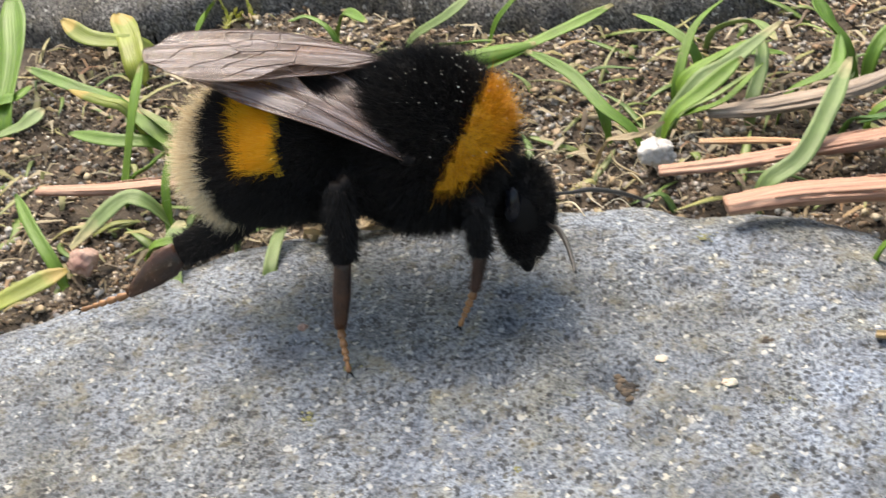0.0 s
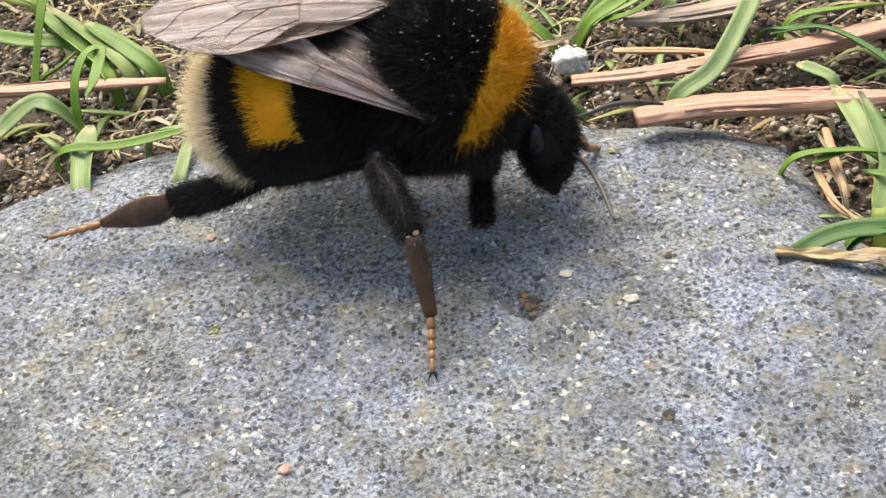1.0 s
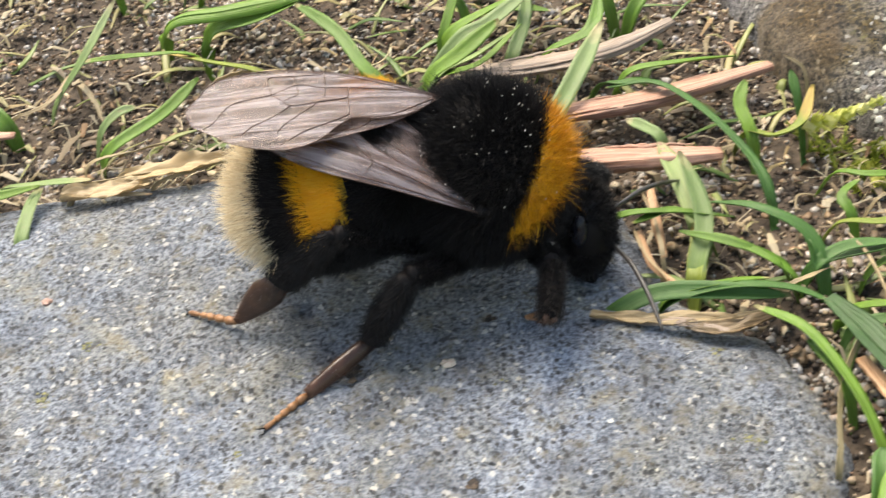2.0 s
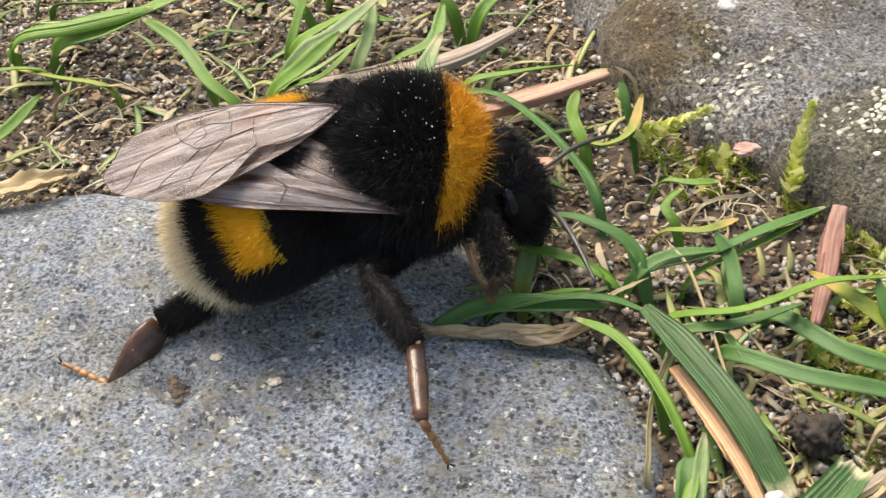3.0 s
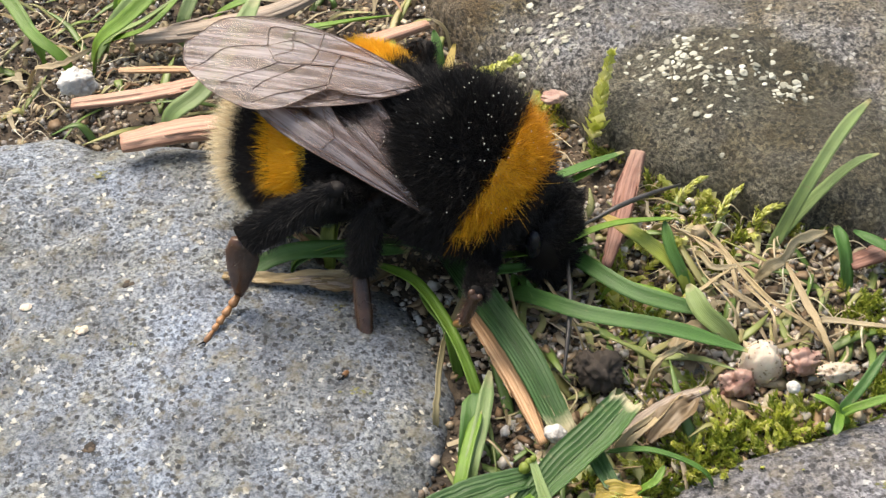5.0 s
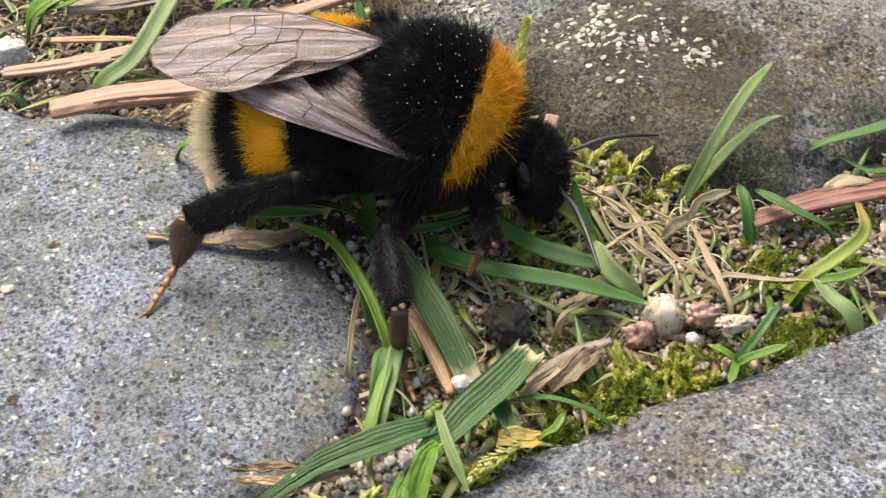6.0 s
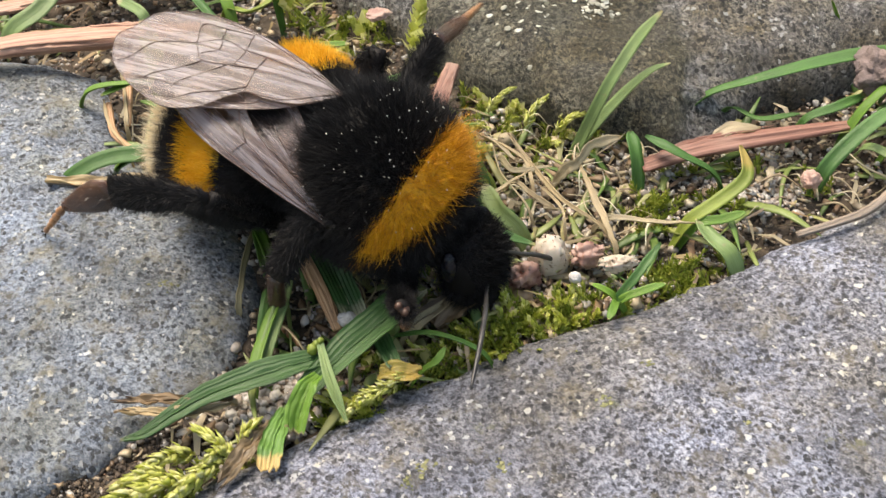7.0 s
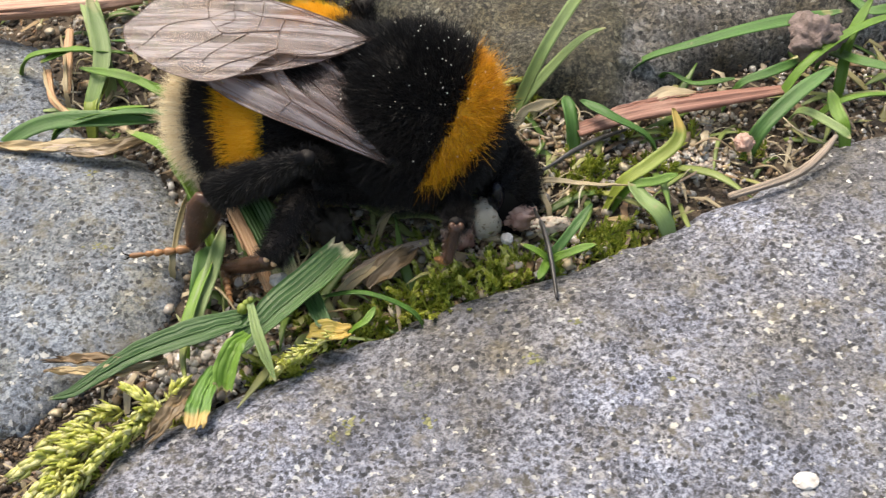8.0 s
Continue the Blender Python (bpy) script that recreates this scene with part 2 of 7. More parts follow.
BARK = wood("dead_stalk_reddish", (0.22, 0.10, 0.065), (0.42, 0.225, 0.15), (0.57, 0.37, 0.265))
BARK_RED = wood("dead_stalk_rust_red", (0.10, 0.038, 0.027), (0.22, 0.095, 0.064), (0.34, 0.175, 0.125))
ORANGE_STRAW = wood("dead_stalk_orange", (0.28, 0.14, 0.06), (0.50, 0.28, 0.14), (0.62, 0.42, 0.25))
GREY_STALK = wood("dead_stalk_grey_brown", (0.13, 0.10, 0.075), (0.26, 0.20, 0.15), (0.40, 0.33, 0.27))

SOIL = plain("damp_soil", (0.022, 0.016, 0.011), (0.105, 0.075, 0.048), 900, 0.85, 0.9, 0.0005, 0)
QUARTZ = islands("quartz_grains", [(0.0, (0.56, 0.51, 0.45)), (0.3, (0.74, 0.70, 0.63)), (0.5, (0.42, 0.32, 0.24)), (0.7, (0.66, 0.60, 0.52)), (0.88, (0.50, 0.38, 0.30)), (1.0, (0.88, 0.86, 0.83))], 0.12, 0.45)
TAN_SAND = islands("tan_grains", [(0.0, (0.24, 0.165, 0.10)), (0.35, (0.40, 0.31, 0.21)), (0.7, (0.13, 0.085, 0.05)), (1.0, (0.27, 0.15, 0.09))], 0.4)
CHIPS = islands("dry_leaf_flakes", [(0.0, (0.50, 0.40, 0.25)), (0.25, (0.34, 0.23, 0.13)), (0.45, (0.15, 0.09, 0.05)), (0.65, (0.58, 0.48, 0.32)), (0.85, (0.28, 0.17, 0.09)), (1.0, (0.64, 0.56, 0.42))], 0.55, 0, 0.2)
DARK_CRUMB = islands("dark_crumbs", [(0.0, (0.018, 0.014, 0.011)), (0.5, (0.05, 0.035, 0.024)), (1.0, (0.10, 0.07, 0.045))], 0.8)
LITTER = islands("plant_litter", [(0.0, (0.34, 0.27, 0.16)), (0.25, (0.48, 0.41, 0.28)), (0.45, (0.14, 0.09, 0.055)), (0.7, (0.24, 0.19, 0.10)), (0.85, (0.30, 0.30, 0.11)), (1.0, (0.36, 0.20, 0.11))], 0.6, 0, 0.2)
SHREDS = islands("leaf_shreds", [(0.0, (0.10, 0.18, 0.04)), (0.3, (0.17, 0.25, 0.06)), (0.55, (0.30, 0.32, 0.10)), (0.75, (0.42, 0.36, 0.16)), (1.0, (0.22, 0.30, 0.10))], 0.4, 0, 0.25)
STRAW = islands("straw_fibres", [(0.0, (0.46, 0.38, 0.24)), (0.3, (0.62, 0.54, 0.38)), (0.55, (0.24, 0.17, 0.10)), (0.85, (0.58, 0.50, 0.28)), (1.0, (0.72, 0.68, 0.56))], 0.5, 0, 0.2)
LICHEN_PALE = islands("lichen_pale", [(0.0, (0.20, 0.195, 0.15)), (0.5, (0.33, 0.32, 0.25)), (0.85, (0.46, 0.45, 0.37)), (1.0, (0.62, 0.61, 0.54))], 0.6)
LICHEN_GREEN = islands("lichen_yellow_green", [(0.0, (0.10, 0.10, 0.04)), (0.5, (0.17, 0.17, 0.07)), (1.0, (0.25, 0.24, 0.11))], 0.7)
MOSS_PALE = islands("moss_pale_yellow", [(0.0, (0.44, 0.48, 0.08)), (0.5, (0.64, 0.66, 0.20)), (1.0, (0.80, 0.77, 0.42))], 0.45, 0, 0.4)
MOSS_BRIGHT = islands("moss_yellow_green", [(0.0, (0.42, 0.47, 0.06)), (0.5, (0.60, 0.62, 0.13)), (1.0, (0.74, 0.70, 0.30))], 0.5, 0, 0.35)
FROND = islands("moss_frond_yellow_green", [(0.0, (0.42, 0.46, 0.07)), (0.4, (0.62, 0.63, 0.16)), (1.0, (0.82, 0.79, 0.42))], 0.45, 0, 0.4)
MOSS_DEEP = islands("moss_green", [(0.0, (0.12, 0.17, 0.02)), (0.5, (0.27, 0.32, 0.04)), (1.0, (0.42, 0.44, 0.09))], 0.55, 0, 0.3)
FUR_BLACK = islands("hair_black", [(0.0, (0.007, 0.006, 0.006)), (0.7, (0.011, 0.0095, 0.0095)), (1.0, (0.022, 0.020, 0.020))], 0.55, 0, 0, 0.28)
FUR_YELLOW = islands("hair_yellow", [(0.0, (0.78, 0.42, 0.010)), (0.5, (0.90, 0.545, 0.016)), (1.0, (0.94, 0.65, 0.06))], 0.5, 0, 0.35)
FUR_COLLAR = islands("hair_amber", [(0.0, (0.40, 0.15, 0.004)), (0.5, (0.66, 0.295, 0.008)), (1.0, (0.86, 0.47, 0.02))], 0.5, 0, 0.18)
FUR_WHITE = islands("hair_cream", [(0.0, (0.74, 0.62, 0.42)), (0.5, (0.87, 0.78, 0.58)), (1.0, (0.94, 0.89, 0.75))], 0.5, 0, 0.45)
SHELL = plain("chitin_black", (0.005, 0.0045, 0.0045), (0.012, 0.010, 0.010), 900, 0.55, 0.25, 0.0001, 0, Specular_IOR_Level=0.12)
SHELL_BROWN = plain("chitin_brown", (0.010, 0.006, 0.005), (0.115, 0.052, 0.028), 420, 0.28, 0.3, 0.0001, 0.2)
SHELL_ORANGE = plain("chitin_orange", (0.15, 0.065, 0.025), (0.40, 0.20, 0.085), 900, 0.35, 0.3, 0.0001, 0.2)
JOINT_PALE = plain("chitin_pale_joint", (0.45, 0.25, 0.12), (0.70, 0.46, 0.28), 900, 0.4, 0.3, 0.0001, 0)
# antenna black, lifted towards grey: some sky sheen is in the base colour
SHELL_GLOSS = plain("chitin_black_glossy", (0.02, 0.018, 0.017), (0.05, 0.045, 0.042), 900, 0.38, 0.5, 0.0002, 0)
EYE = plain("compound_eye_black", (0.006, 0.006, 0.008), (0.014, 0.014, 0.02), 2500, 0.12, 0.2, 0.00005, 0, Specular_IOR_Level=0.3)
VEIN = plain("wing_vein_brown", (0.045, 0.024, 0.018), (0.10, 0.055, 0.04), 700, 0.35, 0.2, 0.0001, 0)
POLLEN = islands("pollen_dust", [(0.0, (0.55, 0.50, 0.42)), (0.6, (0.74, 0.71, 0.64)), (1.0, (0.86, 0.85, 0.82))], 0.35)
WHITE_CLOD = plain("white_clod", (0.34, 0.31, 0.28), (0.72, 0.69, 0.66), 1500, 0.7, 0.9, 0.0003, 0.1)


def speckled():
    """A cream skin freckled with brown."""
    m, n, l, p = shader("cream_husk")
    c = coords(n, l)
    col = ramp(n, l, noise_tex(n, l, c, 500, 4, 0.6), [(0.3, (0.36, 0.285, 0.21)), (0.65, (0.60, 0.52, 0.42))])
    spots = ramp(n, l, noise_tex(n, l, c, 3000, 3, 0.6), [(0.57, (0.0,)), (0.63, (0.85,))])
    l.new(mix(n, l, spots, col, (0.16, 0.10, 0.05)), p.inputs["Base Color"])
    p.inputs["Roughness"].default_value = 0.55
    p.inputs["Subsurface Weight"].default_value = 0.15
    p.inputs["Subsurface Scale"].default_value = 0.0004
    bump(n, l, p, noise_tex(n, l, c, 1800, 4, 0.6), 0.4, 0.0001)
    return m


SPECKLED = speckled()
PINK = plain("reddish_husk", (0.20, 0.075, 0.055), (0.56, 0.39, 0.31), 800, 0.42, 0.5, 0.0002, 0.15)


def wing_membrane():
    m, n, l, p = shader("wing_membrane")
    g = noise_tex(n, l, coords(n, l), 500, 4, 0.6)
    uv = n.new("ShaderNodeUVMap")
    mp = n.new("ShaderNodeMapping")
    mp.inputs["Scale"].default_value = (2.4, 12, 1)
    l.new(uv.outputs[0], mp.inputs[0])
    fold = noise_tex(n, l, mp.outputs[0], 1.0, 5, 0.6)
    # the pale mauve tones put the membrane's sheen into its colour
    col = ramp(n, l, fold, [(0.37, (0.035, 0.022, 0.02)), (0.44, (0.14, 0.10, 0.095)), (0.53, (0.27, 0.235, 0.243)), (0.70, (0.45, 0.405, 0.43))])
    col = mix(n, l, ramp(n, l, g, [(0.5, (0.0,)), (0.75, (0.35,))]), col, (0.34, 0.22, 0.15))
    l.new(col, p.inputs["Base Color"])
    p.inputs["Roughness"].default_value = 0.26
    bump(n, l, p, maths(n, l, "ADD", fold, maths(n, l, "MULTIPLY", g, 0.3)), 0.6, 0.0003)
    t = n.new("ShaderNodeBsdfTransparent")
    t.inputs["Color"].default_value = (0.86, 0.78, 0.72, 1)
    s = n.new("ShaderNodeMixShader")
    s.inputs[0].default_value = 0.55
    l.new(t.outputs[0], s.inputs[1])
    l.new(p.outputs[0], s.inputs[2])
    l.new(s.outputs[0], n["Material Output"].inputs["Surface"])
    return m


WING = wing_membrane()


# ---- building blocks (lengths in millimetres) ----
def mesh(name, verts, faces, material, smooth=True, uvs=None):
    d = bpy.data.meshes.new(name)
    d.from_pydata((np.asarray(verts, float) * MM).tolist(), [], faces if isinstance(faces, list) else faces.tolist())
    if uvs is not None:
        lay = d.uv_layers.new(name="UVMap")
        idx = np.empty(len(d.loops), int)
        d.loops.foreach_get("vertex_index", idx)
        lay.data.foreach_set("uv", np.asarray(uvs, float)[idx].ravel())
    d.materials.append(material)
    if smooth:
        d.polygons.foreach_set("use_smooth", [True] * len(d.polygons))
    d.update()
    return d


def thing(name, data, label, category, group="", kind=""):
    return tagged(new(name, data), label, category, group, kind)


def part(name, data, parent, label=""):
    ob = new(name, data)
    ob.parent = parent
    return tagged(ob, label)


def unit(v):
    v = np.asarray(v, float)
    return v / max(np.linalg.norm(v), 1e-9)


def smooth_line(points, steps):
    """A Catmull-Rom line through the points."""
    p = np.asarray(points, float)
    p = np.vstack([2 * p[0] - p[1], p, 2 * p[-1] - p[-2]])
    out = []
    for k in range(1, len(p) - 2):
        for s in np.linspace(0, 1, steps, endpoint=False):
            a, b, c, d = p[k - 1 : k + 3]
            out.append(0.5 * (2 * b + (c - a) * s + (2 * a - 5 * b + 4 * c - d) * s**2 + (3 * b - a - 3 * c + d) * s**3))
    return np.array(out + [p[-2]])


def frames_along(line, up=(0, 0, 1)):
    t = np.gradient(line, axis=0)
    t /= np.linalg.norm(t, axis=1, keepdims=True) + 1e-9
    side = np.cross(t, np.asarray(up, float))
    bad = np.linalg.norm(side, axis=1) < 0.25
    side[bad] = np.cross(t[bad], (0.3, 1.0, 0.1))
    for k in range(1, len(side)):
        if side[k] @ side[k - 1] < 0:
            side[k] *= -1
    side /= np.linalg.norm(side, axis=1, keepdims=True)
    return t, side, np.cross(side, t)


def ring_faces(rows, cols, closed=True):
    f = []
    for a in range(rows - 1):
        for b in range(cols if closed else cols - 1):
            c = (b + 1) % cols
            f.append((a * cols + b, a * cols + c, (a + 1) * cols + c, (a + 1) * cols + b))
    return f


def tube(line, radii, sides=10, flat=1.0, wobble=0.0, seed=1, ends=True, up=(0, 0, 1)):
    """Verts, faces and uvs of a rod along a line; flat: thickness against width."""
    line = np.asarray(line, float)
    rng = np.random.RandomState(seed)
    r = np.interp(np.linspace(0, 1, len(line)), np.linspace(0, 1, len(radii)), radii)
    t, s, n = frames_along(line, up)
    a = np.linspace(0, 2 * math.pi, sides, endpoint=False)
    w = 1 + wobble * rng.uniform(-1, 1, (1, sides)) + 0.35 * wobble * rng.uniform(-1, 1, (len(line), sides))
    v = line[:, None] + (r[:, None] * w)[..., None] * (np.cos(a)[None, :, None] * s[:, None] + flat * np.sin(a)[None, :, None] * n[:, None])
    uv = np.stack(np.broadcast_arrays(np.abs(a / math.pi - 1)[None, :], np.linspace(0, 1, len(line))[:, None]), -1).reshape(-1, 2)
    f = ring_faces(len(line), sides)
    if ends:
        f += [tuple(range(sides))[::-1], tuple((len(line) - 1) * sides + k for k in range(sides))]
    return v.reshape(-1, 3), f, uv


def ball(centre, radii, rows=16, cols=24, turn=None, wobble=0.0, seed=3, power=1.0):
    """A closed rounded body."""
    th, ph = np.linspace(0.001, math.pi - 0.001, rows), np.linspace(0, 2 * math.pi, cols, endpoint=False)
    d = np.stack([np.cos(th)[:, None] * np.ones(cols), np.sin(th)[:, None] * np.cos(ph), np.sin(th)[:, None] * np.sin(ph)], -1).reshape(-1, 3)
    v = np.sign(d) * np.abs(d) ** power * np.asarray(radii)
    if wobble:
        v *= np.array([1 + wobble * (noise.fractal(Vector(q * 1.3 + seed * 7.1), 1.0, 2.0, 3) + 0.5 * noise.fractal(Vector(q * 4.5 + seed * 3.1), 1.0, 2.0, 2)) for q in d])[:, None]
    if turn is not None:
        v = v @ np.array(turn).T
    return v + np.asarray(centre), ring_faces(rows, cols)


def turned(rx=0, ry=0, rz=0):
    return np.array(pose(0, 0, 0, rx, ry, rz).to_3x3())


def joined(pieces):
    """Several (verts, faces) in one."""
    vs, fs, at = [], [], 0
    for v, f in pieces:
        vs.append(v)
        fs += [tuple(i + at for i in q) for q in f]
        at += len(v)
    return np.vstack(vs), fs


# ---- the paving stones and the soil between them ----
def inside_by(outline, x, y):
    """How far (x, y) lies inside the outline, negative outside."""
    p = np.asarray(outline, float)
    q = np.roll(p, -1, 0)
    best, odd = np.full(x.shape, 1e9), np.zeros(x.shape, bool)
    for (ax, ay), (bx, by) in zip(p, q):
        dx, dy = bx - ax, by - ay
        s = np.clip(((x - ax) * dx + (y - ay) * dy) / (dx * dx + dy * dy), 0, 1)
        best = np.minimum(best, np.hypot(x - ax - s * dx, y - ay - s * dy))
        cross = (ay > y) != (by > y)
        odd ^= cross & (x < (bx - ax) * (y - ay) / (by - ay + 1e-12) + ax)
    return np.where(odd, best, -best)


def round_outline(points):
    return smooth_line(list(points) + [points[0]], 5)[:-1]


def field(x, y, size, octaves=3, shift=0.0):
    """Smooth noise over a grid."""
    return np.array([noise.fractal(Vector((a / size + shift, b / size, shift)), 1.0, 2.0, octaves) for a, b in zip(x.ravel(), y.ravel())]).reshape(x.shape)


def stone_height(x, y, outline, top, edge, drop, tilt, shift, rough):
    d = inside_by(outline, x, y)
    d = d + 0.5 * field(x, y, 3.0, 3, shift)
    k = np.clip(1 - d / edge, 0, 1)
    z = top - drop * (1 - np.sqrt(np.maximum(1 - k**2, 0))) + tilt[0] * (x - outline[:, 0].mean()) + tilt[1] * (y - outline[:, 1].mean())
    z += rough * field(x, y, 9.0, 2, shift + 3) + 0.25 * rough * field(x, y, 1.6, 3, shift + 9) + 0.09 * field(x, y, 1.15, 2, shift + 15)
    return np.where(d < 0, z - 9 * np.clip(-d, 0, 0.6), z), d


def paving_stone(label, outline, step, material, top, edge, drop, tilt=(0, 0), shift=0.0, rough=0.25, dents=()):
    o = round_outline(outline)
    xs, ys = np.arange(o[:, 0].min() - 1, o[:, 0].max() + 1, step), np.arange(o[:, 1].min() - 1, o[:, 1].max() + 1, step)
    x, y = np.meshgrid(xs, ys)
    z, d = stone_height(x, y, o, top, edge, drop, tilt, shift, rough)
    rng = np.random.RandomState(int(shift))
    near = [(*o[rng.randint(len(o))] * rng.uniform(0.1, 0.9), rng.uniform(0.35, 0.8), rng.uniform(0.1, 0.4)) for _ in range(60)]
    for cx, cy, r, deep in list(dents) + near:
        z -= deep * np.exp(-(((x - cx) ** 2 + (y - cy) ** 2) / r**2) ** 1.5)
    keep = d > -0.6
    cell = keep[:-1, :-1] & keep[1:, :-1] & keep[:-1, 1:] & keep[1:, 1:]
    number = np.arange(x.size).reshape(x.shape)
    f = np.stack([number[:-1, :-1][cell], number[:-1, 1:][cell], number[1:, 1:][cell], number[1:, :-1][cell]], 1)
    used = np.unique(f)
    back = np.full(x.size, -1)
    back[used] = np.arange(len(used))
    v = np.stack([x.ravel(), y.ravel(), z.ravel()], 1)[used]
    return thing("paving_stone", mesh("paving_stone", v, back[f], material), label, "paving stone", "paving stones", "structure"), o


OUTLINE_A = [(-44, 2), (-34, 5), (-24.7, 9), (-18, 12.3), (-11, 15.2), (-2, 16.2), (8, 15.8), (15, 14.0), (19.5, 13.0), (22.4, 11.0), (24.0, 8.0), (24.7, 4.6), (26.6, 1.9), (29.0, 0.2), (30.6, -2.9), (31.1, -7), (30.8, -10.2), (29.5, -12.0), (27.4, -14.0), (24.6, -16.0), (20.8, -17.8), (10, -23), (2, -50), (-20, -72), (-42, -66), (-48, -30)]
OUTLINE_B = [(24.4, -22.6), (26.6, -20.3), (29.2, -18.2), (32.7, -16.4), (37.8, -14.4), (43.2, -12.9), (48.8, -11.5), (53.5, -10.2), (58.1, -8.0), (62.5, -6.0), (67.1, -4.6), (88, -2), (104, -22), (108, -60), (96, -92), (50, -96), (26, -76), (19, -40)]
OUTLINE_C = [(31.5, 31), (33.8, 20.5), (37.8, 14.5), (41.5, 8.8), (43.5, 5.6), (46.5, 3.2), (49.8, 1.0), (52.5, -0.4), (55.2, -0.6), (58, 1.2), (63, 2.6), (74, 4), (92, 10), (108, 34), (104, 74), (70, 92), (38, 84), (30, 52)]
OUTLINE_D = [(-62, 44), (-40, 46.5), (-31, 44), (-24, 43.4), (-18, 46), (-9, 45.5), (-1, 41), (8, 38), (17, 37), (24, 42), (27, 62), (22, 96), (-20, 112), (-60, 104), (-74, 70)]
stone_a, OA = paving_stone("blue-grey basalt paving stone with pores and rounded edges", OUTLINE_A, 0.34, STONE_BLUE, 0.15, 7.5, 1.9, (0, 0), 1.0, 0.22, [(9.0, -0.8, 0.95, 1.0), (-6.1, -1.1, 0.5, 0.15), (17, -11, 0.7, 0.3), (4, 6, 0.6, 0.25)])
stone_b, OB = paving_stone("violet-grey basalt paving stone with a rounded rim", OUTLINE_B, 0.34, STONE_NEAR, 0.1, 5.5, 1.45, (0, 0), 21.0, 0.3, [(38, -21, 0.6, 0.3), (52, -18, 0.6, 0.25), (45, -24, 0.5, 0.25)])
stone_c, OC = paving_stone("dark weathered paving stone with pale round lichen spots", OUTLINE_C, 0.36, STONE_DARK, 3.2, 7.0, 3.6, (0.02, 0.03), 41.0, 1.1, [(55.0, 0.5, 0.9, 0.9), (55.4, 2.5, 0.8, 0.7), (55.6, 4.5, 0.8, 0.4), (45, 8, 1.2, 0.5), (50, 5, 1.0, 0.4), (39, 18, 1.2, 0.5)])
stone_d, OD = paving_stone("dark grey-blue paving stone behind the grass", OUTLINE_D, 0.4, STONE_FAR, 3.0, 6.0, 3.4, (0, 0.02), 61.0, 0.5)


def soil_height(x, y):
    return -1.55 + 0.6 * field(x, y, 6.0, 3, 5.0) + 0.25 * field(x, y, 1.3, 2, 8.0)


def ground():
    """One sheet: fine in the middle, coarser towards the horizon."""
    far = np.array([120, 180, 300, 600, 1500, 4000, 12000, 40000, 200000.0])
    xs = np.concatenate([-far[::-1] - 50, np.arange(-50, 80.1, 0.75), far + 80])
    ys = np.concatenate([-far[::-1] - 35, np.arange(-35, 62.1, 0.75), far + 62])
    x, y = np.meshgrid(xs, ys)
    z = soil_height(np.clip(x, -300, 300), np.clip(y, -300, 300))
    number = np.arange(x.size).reshape(x.shape)
    f = np.stack([number[:-1, :-1].ravel(), number[:-1, 1:].ravel(), number[1:, 1:].ravel(), number[1:, :-1].ravel()], 1)
    return thing("ground", mesh("ground", np.stack([x, y, z], -1).reshape(-1, 3), f, SOIL), "damp dark soil with sand between paving stones", "ground", "", "structure")


ground()


def on_soil(x, y):
    """How far from the nearest stone's rim, positive in the joints."""
    return -np.max([inside_by(o, x, y) for o in (OA, OB, OC, OD)], 0)


ICO = bmesh.new()
bmesh.ops.create_icosphere(ICO, subdivisions=1, radius=1.0)
ICO_V, ICO_F = np.array([v.co[:] for v in ICO.verts]), np.array([[v.index for v in f.verts] for f in ICO.faces])
bmesh.ops.subdivide_edges(ICO, edges=ICO.edges[:], cuts=1, use_grid_fill=True)
FINE_V, FINE_F = np.array([unit(v.co[:]) for v in ICO.verts]), np.array([[v.index for v in f.verts] for f in ICO.faces])
ICO.free()


def grains(name, count, low, high, material, label, seed, area, clump=-9.0, sink=0.42, squash=0.75, margin=-0.6, fine=False):
    """Loose grains strewn over the joints: too many to count."""
    rng = np.random.RandomState(seed)
    x, y = rng.uniform(area[0], area[2], count * 6), rng.uniform(area[1], area[3], count * 6)
    ok = on_soil(x, y) > margin
    x, y = x[ok][:count], y[ok][:count]
    thick = field(x, y, 4.5, 2, seed * 1.7) + 0.25 * rng.normal(size=len(x)) > clump
    x, y = x[thick], y[thick]
    r = low + (high - low) * rng.beta(1.2, 3.5, len(x))
    z = soil_height(x, y) + r * (1 - 2 * sink) + np.clip(-on_soil(x, y), 0, 1) * 0.5
    base, tris = (FINE_V, FINE_F) if fine else (ICO_V, ICO_F)
    shape = 1 + (0.3 if fine else 0.28) * rng.uniform(-1, 1, (len(x), len(base), 1))
    v = base[None] * shape * (r[:, None, None] * np.array([1, 1, squash]) * rng.uniform(0.7, 1.3, (len(x), 1, 3)))
    a = rng.uniform(0, 6.28, len(x))
    c, s = np.cos(a)[:, None], np.sin(a)[:, None]
    v = np.stack([c * v[..., 0] - s * v[..., 1], s * v[..., 0] + c * v[..., 1], v[..., 2]], -1) + np.stack([x, y, z], -1)[:, None]
    f = (tris[None] + (np.arange(len(x)) * len(base))[:, None, None]).reshape(-1, 3)
    return thing(name, mesh(name, v.reshape(-1, 3), f, material, True), label, "sand", "", "stuff")


JOINTS = (-34, -24, 76, 47)
grains("sand_grains", 15000, 0.08, 0.42, QUARTZ, "clear and white quartz sand grains on the soil", 11, JOINTS, 0.0)
grains("sand_grains", 9000, 0.05, 0.24, TAN_SAND, "tan and brown sand grains on the soil", 12, JOINTS, -0.4)
